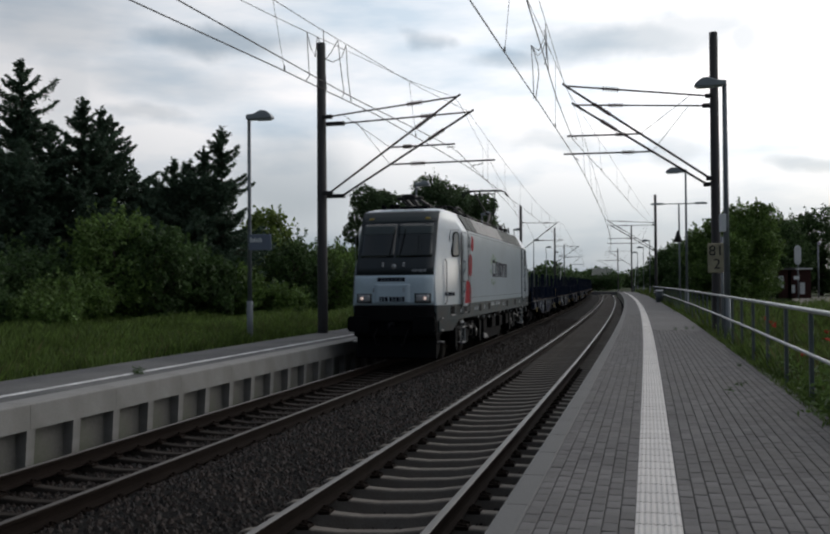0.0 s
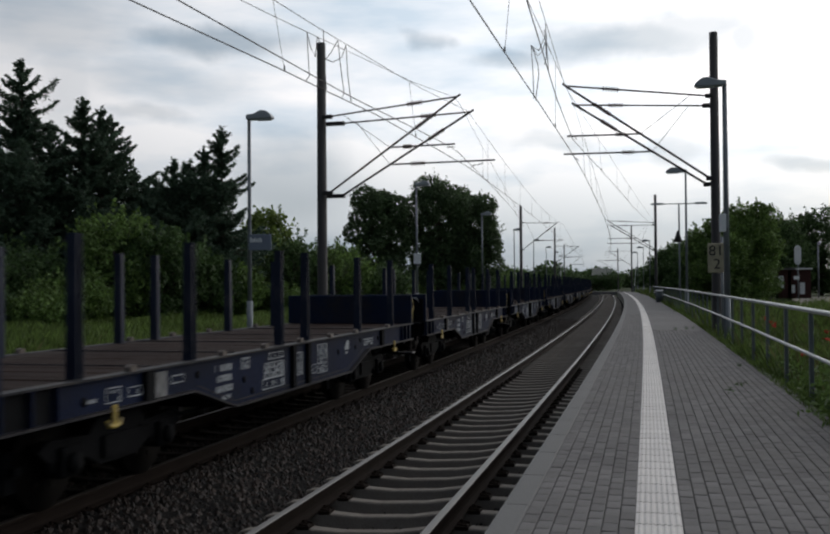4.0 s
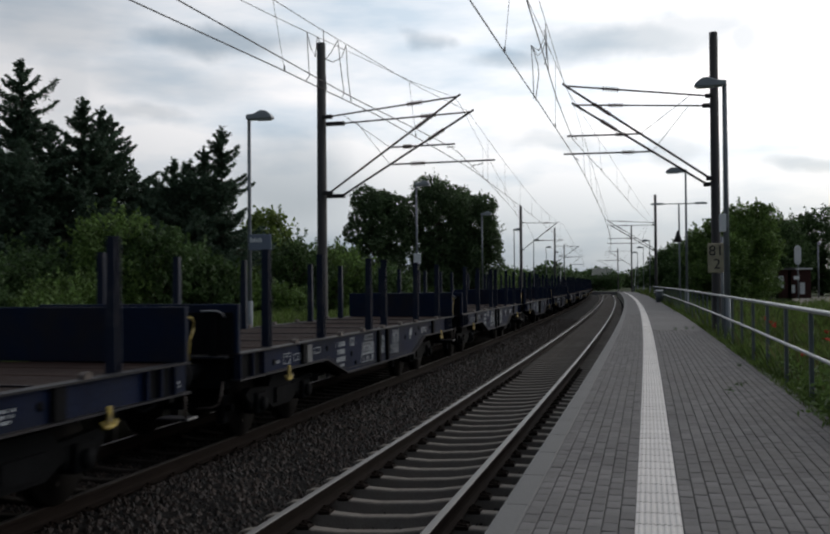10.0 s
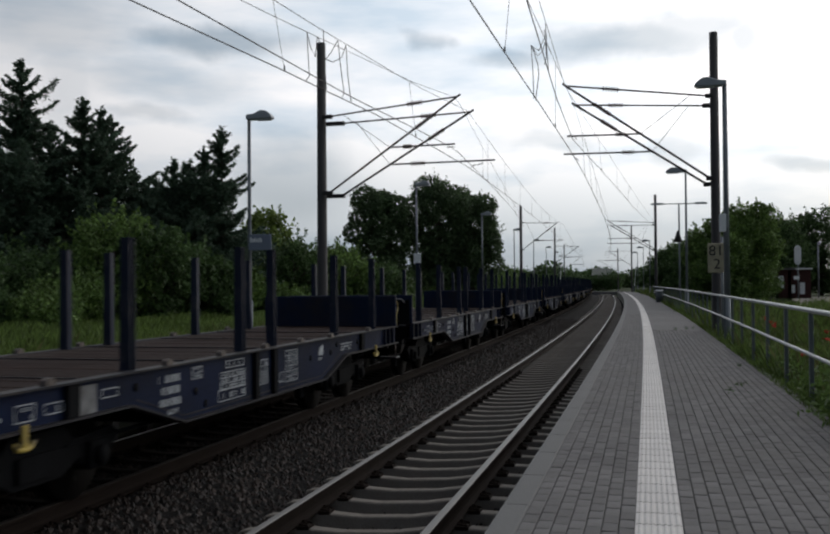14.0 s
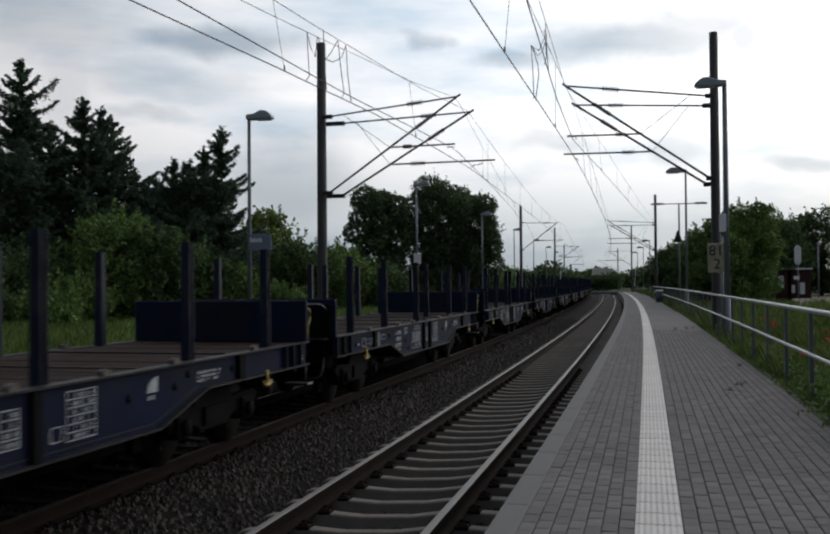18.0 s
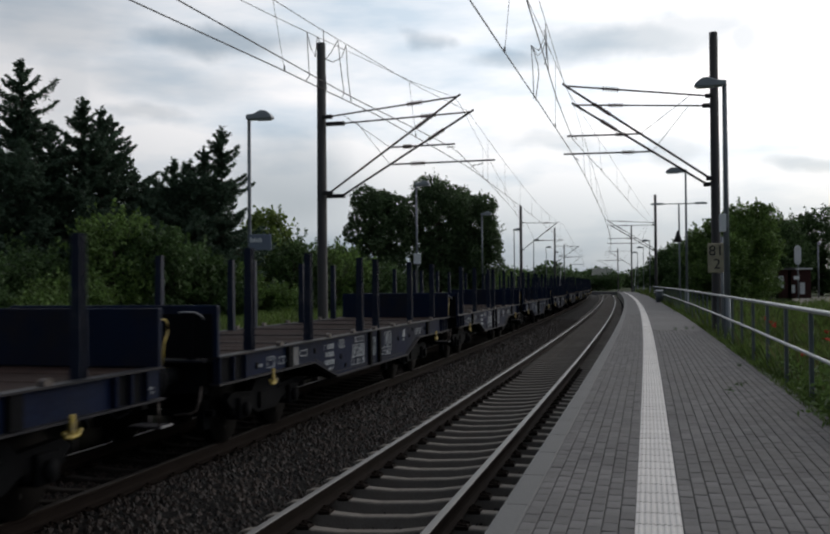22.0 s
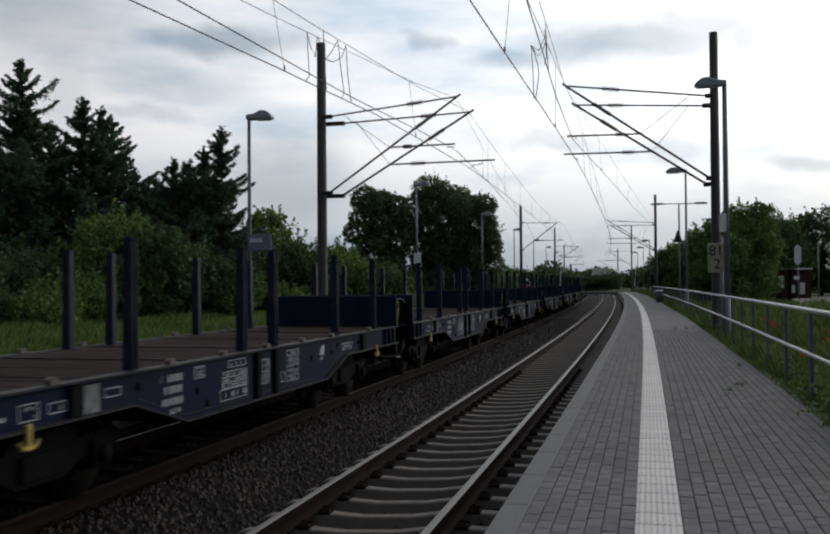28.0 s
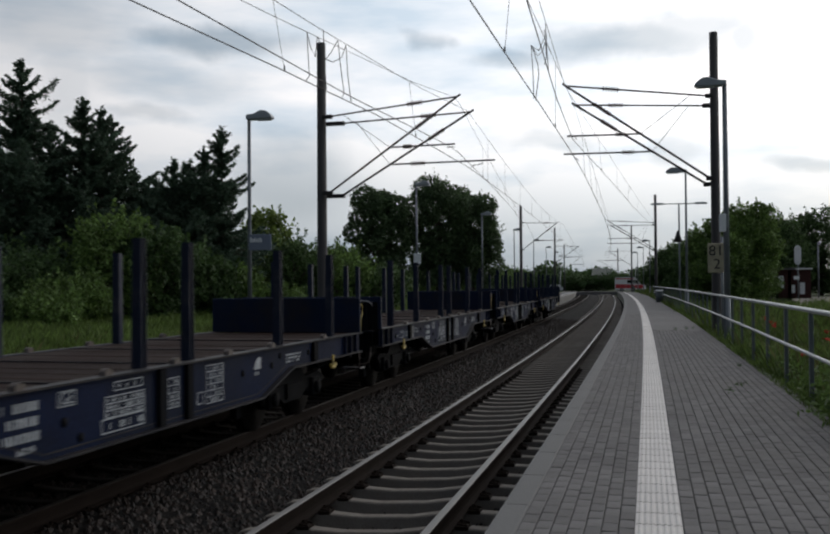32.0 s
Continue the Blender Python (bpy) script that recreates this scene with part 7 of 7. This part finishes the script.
for k, (s, d, size) in enumerate(((10.6, 4.62, 1.3), (11.4, 4.55, 1.2), (12.2, 4.5, 1.0), (11.0, 5.0, 1.5), (13.2, 4.55, 0.9), (14.3, 4.5, 0.8), (10.0, 4.75, 1.4), (15.6, 4.5, 0.8), (17.2, 4.45, 0.8), (19.2, 4.5, 0.8), (12.0, 5.1, 1.4), (22.0, 4.5, 0.8), (25, 4.5, 0.8), (28, 4.5, 0.9), (10.3, 5.2, 1.6), (13.0, 5.3, 1.3), (9.6, 4.9, 1.5))):
    weed(s, d + 0.12, size, 200 + k)
for k, (s, d) in enumerate(((14.05, 3.78), (13.2, 3.55), (30.9, 3.95), (30.7, 3.75), (26.2, 4.42), (30.4, 3.4), (49.0, 4.1), (17.3, 4.05))):
    weed(s, d, 0.2, 230 + k, label="small tuft of weed growing between the pavers", base=P_TOP, count=140, mat=M_LEAF_DARK)
weed(15.3, -6.32, 0.35, 240, label="small weed growing from the far platform", base=0.455, mat=M_LEAF_DARK)


def poppy(s, d, z, seed):
    ob = thing("poppy", "red poppy flower on a thin green stem", "flower", along(s, d, 0.44), "poppies behind the railing")
    rng = np.random.default_rng(seed)
    bm = bmesh.new()
    rod(bm, (0, 0, 0), (0, 0, z - 0.44), 0.004, sides=4)
    part("stem", bm, M_LEAF_MID, ob)
    v = rng.normal(size=(12, 3)) * (0.022, 0.022, 0.014) + (0, 0, z - 0.43)
    part("bloom", quads("bloom", v, rng.uniform(0.025, 0.04, 12), rng, M_POPPY, 0.5, 0.9), None, ob)


for k, (s, d, z) in enumerate(((20.0, 4.90, 1.22), (20.1, 4.83, 1.30), (20.2, 4.98, 1.16), (14.0, 4.59, 1.02), (14.0, 4.91, 1.23), (17.0, 5.41, 1.18), (20.6, 4.94, 1.20), (12.9, 5.4, 1.2), (11.6, 5.2, 1.28))):
    poppy(s, d, z, 300 + k)


# ---- railing ----
M_RAILING = material("galvanised_railing", (0.42, 0.44, 0.44), 0.45, 0.5, var=0.12, scale=3, fine=50)
M_POST = material("railing_post_grey", (0.10, 0.118, 0.125), 0.55, 0.4, var=0.15, scale=3, fine=50)


def build_railing():
    ob = thing("railing", "galvanised tubular railing with two rails along the platform back", "railing")
    d, s = 4.42, 1.64
    rows = []
    while s < 96:
        bm = bmesh.new()
        box(bm, (-0.025, -0.035, 0.3), (0.025, 0.035, 1.66), bevel=0.006)
        part("post", bm, M_POST, ob, "", along(s, d))
        s += 2.12
    for z, r, name in ((1.685, 0.03, "handrail"), (1.155, 0.024, "middle_rail")):
        bm = bmesh.new()
        tube(bm, [C(q, d - 0.02, z) for q in np.arange(1, 96, 1.06)], r, 8)
        part(name, bm, M_RAILING, ob)
    return ob


build_railing()

# ---- signs ----
M_SIGN_YELLOW = material("faded_cream_sign", (0.40, 0.36, 0.24), 0.6, var=0.12, scale=6, fine=40, stain=(0.28, 0.25, 0.18), stain_scale=4)
M_SIGN_BLACK = material("black_sign_paint", (0.015, 0.014, 0.013), 0.6, var=0.1)
M_SIGN_BLUE = material("station_sign_slate_blue", (0.16, 0.19, 0.25), 0.5, var=0.12, scale=3, fine=40)
M_SIGN_WHITE = material("white_sign", (0.80, 0.81, 0.82), 0.55, var=0.1, scale=4, fine=40)


def hectometre_sign():
    ob = thing("kilometre_sign", "cream kilometre board reading 81 over 2 on a post", "sign", along(27.6, 4.43, 0))
    bm = bmesh.new()
    box(bm, (-0.23, -0.012, 2.30), (0.23, 0.012, 3.12), bevel=0.01)
    board = part("board", bm, M_SIGN_YELLOW, ob)
    face = Matrix.Translation((0, -0.014, 0)) @ Matrix.Rotation(math.pi / 2, 4, "X")
    lettering("81", 0.40, board, Matrix.Translation((0, 0, 2.90)) @ face, M_SIGN_BLACK)
    lettering("2", 0.40, board, Matrix.Translation((0.02, 0, 2.53)) @ face, M_SIGN_BLACK)
    bm = bmesh.new()
    rod(bm, (0.16, 0.05, 0.2), (0.16, 0.05, 3.3), 0.035, sides=8)
    part("post", bm, M_GALV_DARK, ob)
    bm = bmesh.new()
    for z in (2.5, 2.95):
        box(bm, (0.1, 0.01, z), (0.22, 0.06, z + 0.04))
    part("clamp", bm, M_GALV, ob)


def station_sign():
    ob = thing("station_sign", "slate blue station name board with an unreadable white name", "sign", FAR @ along(24.62, -8.05, 0))
    bm = bmesh.new()
    box(bm, (-0.14, -0.10, 3.02), (0.52, -0.06, 3.46), bevel=0.008)
    board = part("board", bm, M_SIGN_BLUE, ob)
    bm = bmesh.new()
    x = -0.10
    rng = random.Random(4)
    for w, h in ((0.05, 0.14), (0.04, 0.10), (0.045, 0.12), (0.04, 0.10), (0.045, 0.10), (0.03, 0.13), (0.03, 0.10)):
        box(bm, (x, -0.106, 3.24), (x + w, -0.10, 3.24 + h))
        x += w + 0.012
    part("name_bars", bm, M_SIGN_WHITE, board, "white name as plain bars")
    bm = bmesh.new()
    box(bm, (-0.16, -0.08, 3.15), (-0.05, -0.02, 3.2))
    box(bm, (-0.16, -0.08, 3.32), (-0.05, -0.02, 3.37))
    part("clamp", bm, M_GALV, ob)


def small_plate(s, d, z, w, h, label, mat=None):
    ob = thing("sign_plate", label, "sign", (FAR if d < 0 else Matrix.Identity(4)) @ along(s, d, z))
    bm = bmesh.new()
    box(bm, (-w / 2, -0.01, -h / 2), (w / 2, 0.01, h / 2), bevel=0.006)
    part("plate", bm, mat or M_SIGN_WHITE, ob)
    bm = bmesh.new()
    box(bm, (-0.05, 0.01, -h / 4), (0.14, 0.12, h / 4))
    part("clamp", bm, M_GALV, ob)


hectometre_sign()
station_sign()
small_plate(26.2, 4.5, 3.6, 0.17, 0.48, "narrow white sign plate fixed to a lamp post")
small_plate(45.08, -8.15, 3.3, 0.36, 0.5, "white platform sign fixed to a lamp post")


def double_lamp():
    ob = thing("street_lamp", "tall twin-armed yard lamp with a loudspeaker on its pole", "street lamp", along(60, 4.9, 0.45), "yard lamps")
    bm = bmesh.new()
    rod(bm, (0, 0, -0.3), (0, 0, 6.4), 0.07, 0.05, sides=10)
    part("pole", bm, M_GALV_DARK, ob)
    bm = bmesh.new()
    rod(bm, (-1.55, 0, 6.4), (1.55, 0, 6.4), 0.03, sides=8)
    part("cross_arm", bm, M_GALV_DARK, ob)
    for e in (-1, 1):
        bm = bmesh.new()
        prism(bm, [(e * 0.95, -0.05), (e * 1.6, -0.05), (e * 1.7, 0.0), (e * 1.5, 0.08), (e * 0.95, 0.06)], -0.11, 0.11, "y")
        part("lamp_head", bm, M_LAMP_GREY, ob, "", Matrix.Translation((0, 0, 6.4)))
    bm = bmesh.new()
    rod(bm, (-0.08, -0.1, 4.05), (-0.08, -0.1, 4.75), 0.28, 0.05, sides=10)
    part("loudspeaker", bm, M_MAST, ob, "dark cone loudspeaker")


double_lamp()


def litter_bin():
    ob = thing("litter_bin", "dark litter bin with a pale lid beside the railing", "litter bin", along(74, 4.15, P_TOP))
    bm = bmesh.new()
    rod(bm, (0, 0, 0), (0, 0, 0.85), 0.27, 0.30, sides=14)
    part("body", bm, M_POST, ob)
    bm = bmesh.new()
    rod(bm, (0, 0, 0.85), (0, 0, 0.93), 0.34, 0.26, sides=14)
    part("lid", bm, M_SIGN_WHITE, ob)


litter_bin()

# ---- the yard behind the railing: gravel, red kiosk, bus stop sign, lamp ----
M_GRAVEL = material("pale_gravel", (0.22, 0.20, 0.17), 0.95, var=0.25, scale=0.8, fine=25, bump=0.4, stain=(0.14, 0.135, 0.11), stain_scale=0.4)
M_KIOSK = material("dark_red_boards", (0.05, 0.014, 0.012), 0.8, var=0.25, scale=2, fine=30, bump=0.3)
M_KIOSK_ROOF = material("grey_roof_felt", (0.10, 0.10, 0.10), 0.85, var=0.2, scale=2, fine=30)
M_PALE_ROOF = material("pale_sheet_roof", (0.72, 0.68, 0.60), 0.6, var=0.15, scale=0.6, fine=8)
M_ROAD = material("road_asphalt", (0.06, 0.06, 0.062), 0.9, var=0.25, scale=1, fine=40, bump=0.3, stain=(0.09, 0.088, 0.082), stain_scale=0.4)


def build_yard():
    bm = bmesh.new()
    vs = [bm.verts.new((x, y, 0.5)) for x, y in ((11.5, 62), (34, 58), (42, 100), (17, 97), (14, 84))]
    f = bm.faces.new(vs)
    ex = bmesh.ops.extrude_face_region(bm, geom=[f])
    bmesh.ops.translate(bm, verts=[v for v in ex["geom"] if isinstance(v, bmesh.types.BMVert)], vec=(0, 0, 0.09))
    bmesh.ops.recalc_face_normals(bm, faces=bm.faces[:])
    tagged(part("gravel_yard", bm, M_GRAVEL, None, "pale trodden gravel yard beside the station"), "", "yard", "", "structure")


def kiosk():
    ob = thing("kiosk", "small dark red timber kiosk with a flat roof and posters", "kiosk", Matrix.Translation((14.85, 88.6, 0.55)) @ Matrix.Rotation(radians(-8), 4, "Z"))
    for x0, x1, y0, y1 in ((-1.32, -1.24, -1.1, 1.2), (1.24, 1.32, -1.1, 1.2), (-1.24, 1.24, 1.1, 1.2)):
        bm = bmesh.new()
        box(bm, (x0, y0, 0), (x1, y1, 2.5))
        part("wall", bm, M_KIOSK, ob)
    n = 10
    for k in range(n):
        x = -1.32 + 2.64 * k / n
        if not 0.25 < (k + 0.5) / n < 0.42:
            bm = bmesh.new()
            box(bm, (x + 0.01, -1.22, 0.05), (x + 2.64 / n - 0.01, -1.17, 2.5))
            part("board", bm, M_KIOSK, ob)
    bm = bmesh.new()
    box(bm, (-1.45, -1.5, 2.5), (1.45, 1.4, 2.66), bevel=0.02)
    part("roof", bm, M_KIOSK_ROOF, ob)
    bm = bmesh.new()
    box(bm, (0.1, -1.56, 2.52), (1.45, -1.5, 2.64))
    part("fascia", bm, M_SIGN_WHITE, ob, "white fascia board")
    for x, w, z0, z1 in ((-1.08, 0.2, 0.9, 2.0), (-0.1, 0.14, 0.5, 1.2), (0.62, 0.2, 0.4, 1.4)):
        bm = bmesh.new()
        box(bm, (x - w, -1.26, z0), (x + w, -1.22, z1))
        part("poster", bm, M_SIGN_WHITE, ob, "pale weathered poster")


def stop_sign():
    ob = thing("information_sign", "white rounded information board on a slim post", "sign", Matrix.Translation((14.66, 85.2, 0.45)))
    bm = bmesh.new()
    rod(bm, (0, 0, -0.2), (0, 0, 3.3), 0.05, sides=8)
    part("post", bm, M_GALV_DARK, ob)
    bm = bmesh.new()
    prism(bm, [(0.27 * math.cos(a * math.pi / 8), 4.3 + 0.35 * math.sin(a * math.pi / 8)) for a in range(0, 9)] + [(0.27 * math.cos(a * math.pi / 8), 3.35 + 0.35 * math.sin(a * math.pi / 8)) for a in range(8, 17)], -0.04, 0.04, "y")
    part("board", bm, M_SIGN_WHITE, ob)
    bm = bmesh.new()
    box(bm, (-0.35, -0.06, 1.75), (0.1, -0.02, 2.05))
    part("timetable", bm, M_SIGN_WHITE, ob)


def yard_lamp():
    ob = thing("street_lamp", "slim yard lamp with a small round head", "street lamp", Matrix.Translation((16.75, 88.2, 0.45)), "yard lamps")
    bm = bmesh.new()
    rod(bm, (0, 0, -0.2), (0, 0, 4.9), 0.06, sides=8)
    part("pole", bm, M_GALV_DARK, ob)
    bm = bmesh.new()
    rod(bm, (0.1, 0, 4.8), (0.1, 0, 5.0), 0.16, 0.10, sides=12)
    part("lamp_head", bm, M_LAMP_GREY, ob)


build_yard()
kiosk()
stop_sign()
yard_lamp()


# ---- level crossing beyond the platforms ----
def crossing_pose(d, z=0.0):
    return along(195, d, z)


def build_crossing():
    bm = bmesh.new()
    n = 100
    rows = []
    for k in range(n + 1):
        d = -200 + 400 * k / n
        z = 0.34 if -12 < d < 8 else 0.40
        rows.append([bm.verts.new(C(195 + q, d, zz)) for q, zz in ((-3.6, -0.6), (-3.2, z), (3.2, z), (3.6, -0.6))])
    for a, b in zip(rows, rows[1:]):
        for k in range(3):
            bm.faces.new((a[k], b[k], b[k + 1], a[k + 1]))
    bmesh.ops.recalc_face_normals(bm, faces=bm.faces[:])
    tagged(part("road", bm, M_ROAD, None, "grey asphalt road over the level crossing"), "", "road", "", "structure")
    for d in (-8.6, 5.8):
        ob = thing("crossing_barrier", "raised red and white barrier post at the level crossing", "barrier", along(189.5, d, 0.2), "crossing barriers")
        bm = bmesh.new()
        box(bm, (-0.2, -0.2, 0), (0.2, 0.2, 1.2), bevel=0.03)
        part("cabinet", bm, M_POST, ob)
        bm = bmesh.new()
        rod(bm, (0.1, 0, 1.1), (0.5, 0, 5.6), 0.05, sides=6)
        part("boom", bm, M_SIGN_WHITE, ob)


def far_house():
    ob = thing("house", "distant low house with a pale roof among trees", "house", Matrix.Translation((-11.8, 296, 0.3)) @ Matrix.Rotation(radians(5), 4, "Z"))
    bm = bmesh.new()
    box(bm, (-2.6, -3, 0), (2.6, 3, 4.3))
    part("wall", bm, M_PRECAST_DARK, ob)
    bm = bmesh.new()
    prism(bm, [(-3.0, 4.2), (3.0, 4.2), (2.4, 6.2), (-2.4, 6.2)], -3.3, 3.3, "y")
    part("roof", bm, M_PALE_ROOF, ob, "pale roof")


build_crossing()
far_house()

# ---- road vehicles on the crossing ----
M_VAN_WHITE = material("vehicle_white", (0.8, 0.78, 0.78), 0.3, var=0.05, scale=2, fine=20, coat=0.4)
M_VAN_RED = material("vehicle_red_band", (0.50, 0.03, 0.04), 0.35, var=0.05, coat=0.3)
M_CAR_SILVER = material("car_silver_paint", (0.62, 0.64, 0.65), 0.3, 0.2, var=0.05, scale=2, fine=20, coat=0.5)
M_TYRE = material("tyre_rubber", (0.018, 0.018, 0.018), 0.85, var=0.2)
M_RIM = material("wheel_rim", (0.35, 0.35, 0.36), 0.4, 0.8, var=0.1)
M_AUTO_GLASS = glass_material("vehicle_glass", (0.02, 0.025, 0.028), 0.05)


def road_wheel(parent, x, y, r):
    bm = bmesh.new()
    rod(bm, (0, -0.11, 0), (0, 0.11, 0), r, sides=18)
    w = part("wheel", bm, M_TYRE, parent, "", Matrix.Translation((x, y, r)))
    bm = bmesh.new()
    rod(bm, (0, -0.115, 0), (0, 0.115, 0), r * 0.6, sides=14)
    part("rim", bm, M_RIM, w)
    return w


def vehicle(name, label, category, outline, cabin, windows, wide, paint, wheels, band=None, lights=True):
    """outline: the body's side view; windows: side panes; x points forward."""
    ob = thing(name, label, category)
    bm = bmesh.new()
    prism(bm, outline, -wide, wide, "y")
    bmesh.ops.bevel(bm, geom=[e for e in bm.edges if abs(e.verts[0].co.y - e.verts[1].co.y) < 0.01], offset=0.07, segments=2, affect="EDGES")
    part("body", bm, paint, ob)
    for y in (-1, 1):
        for pane in windows:
            part("side_window", decal(pane, y, 0.012, wide - 0.004), M_AUTO_GLASS, ob)
        if band:
            part("stripe", decal(band, y, 0.010, wide - 0.004), M_VAN_RED, ob, "red side stripe")
        bm = bmesh.new()
        box(bm, (outline[0][0] - 0.1, y * wide * 0.8 - 0.14, 0.62), (outline[0][0] + 0.02, y * wide * 0.8 + 0.14, 0.8), bevel=0.02)
        part("headlight", bm, M_REFLECTOR, ob)
    bm = bmesh.new()
    (x0, z0), (x1, z1) = cabin
    prism(bm, [(x0 + 0.01, z0), (x0 + 0.03, z0 + 0.01), (x1 + 0.03, z1), (x1 + 0.01, z1 - 0.01)], -wide * 0.86, wide * 0.86, "y")
    part("windscreen", bm, M_AUTO_GLASS, ob)
    return ob, [road_wheel(ob, x, y * (wide - 0.1), wheels[2]) for x in wheels[:2] for y in (-1, 1)]


ambulance, ambulance_wheels = vehicle("ambulance", "white ambulance van with red side stripes and a blue beacon", "ambulance",
    [(2.95, 0.35), (3.0, 0.95), (2.85, 1.2), (2.0, 1.4), (1.2, 2.5), (0.8, 2.75), (-2.85, 2.78), (-2.95, 2.5), (-2.95, 0.35)], ((1.98, 1.45), (1.22, 2.45)),
    [[(1.75, 1.5), (1.15, 2.3), (0.55, 2.3), (0.55, 1.5)], [(0.2, 1.6), (0.2, 2.25), (-0.6, 2.25), (-0.6, 1.6)]], 0.98, M_VAN_WHITE, (1.85, -1.65, 0.35),
    [(2.75, 0.62), (2.3, 1.3), (-2.9, 1.45), (-2.9, 0.62)])
bm = bmesh.new()
box(bm, (0.5, -0.6, 2.77), (0.75, 0.6, 2.9), bevel=0.03)
part("beacon", bm, M_SIGN_BLUE, ambulance)
for y in (-1, 1):
    part("stripe", decal([(0.75, 2.42), (0.6, 2.62), (-2.88, 2.64), (-2.88, 2.42)], y, 0.010, 0.976), M_VAN_RED, ambulance, "red roof stripe")
car, car_wheels = vehicle("car", "silver hatchback car crossing the railway", "car",
    [(2.05, 0.3), (2.1, 0.62), (1.95, 0.78), (1.0, 0.95), (0.3, 1.42), (-1.2, 1.45), (-1.85, 1.0), (-2.05, 0.9), (-2.05, 0.3)], ((0.98, 0.98), (0.32, 1.40)),
    [[(0.75, 0.98), (0.25, 1.33), (-0.3, 1.34), (-0.3, 0.98)], [(-0.4, 0.98), (-0.4, 1.34), (-1.1, 1.34), (-1.45, 0.98)]], 0.86, M_CAR_SILVER, (1.3, -1.25, 0.3))


# ---- what moves ----
def gone(t):
    """Metres that the train has rolled by t seconds; it slows a little."""
    lag = np.interp(t, (12, 14, 17, 19, 22, 24, 25, 28, 31, 32), (0.0, 0.11, 0.07, 0.11, 0.13, -0.08, -0.08, 0.13, 0.15, 0.10))
    return 9.533 * t - 0.024 * t * t - 0.27 * (1 - math.exp(-t / 1.5)) - float(lag)


def rolling(s, pivot, shift=0.0, low=B_LOW):
    """The pose of a vehicle on the far track whose middle is at s: x points the way it rolls."""
    a, b = C(s - pivot, TRACK_B + shift, low), C(s + pivot, TRACK_B + shift, low)
    way = (a - b).normalized()
    return Matrix.Translation((a + b) / 2) @ Matrix.Rotation(math.atan2(way.y, way.x), 4, "Z")


TIMES = [k * 1.0 for k in range(33)]


def motions():
    walk(loco, [(t, rolling(33.13 - gone(t), 5.5, -0.05, B_LOW - 0.01)) for t in TIMES])
    for k, w in enumerate(WAGONS):
        walk(w, [(t, rolling(50.74 + WAGON_PITCH * k - gone(t), 4.4)) for t in TIMES])
    # every wheelset turns as far as its vehicle rolls
    clicks = [k / 15 for k in range(481)]
    for vehicle_, radius in [(loco, 0.656)] + [(w, 0.46) for w in WAGONS]:
        for bogie in vehicle_.children:
            for wheel in bogie.children:
                if wheel.name.startswith("wheelset"):
                    hub = wheel.matrix_basis.translation.copy()
                    walk(wheel, [(t, Matrix.Translation(hub) @ Matrix.Rotation(gone(t) / radius, 4, "Y")) for t in clicks])
    # the ambulance drives to the right, the car to the left
    walk(ambulance, [(t, along(193.4, -5.0 + 5.3 * (t - 30) - 0.3, 0.36)) for t in (0, 15, 28, 30, 32)])
    walk(car, [(t, along(196.6, 1.2 - 5.6 * (t - 30), 0.36, math.pi)) for t in (0, 15, 28, 30, 32)])


motions()
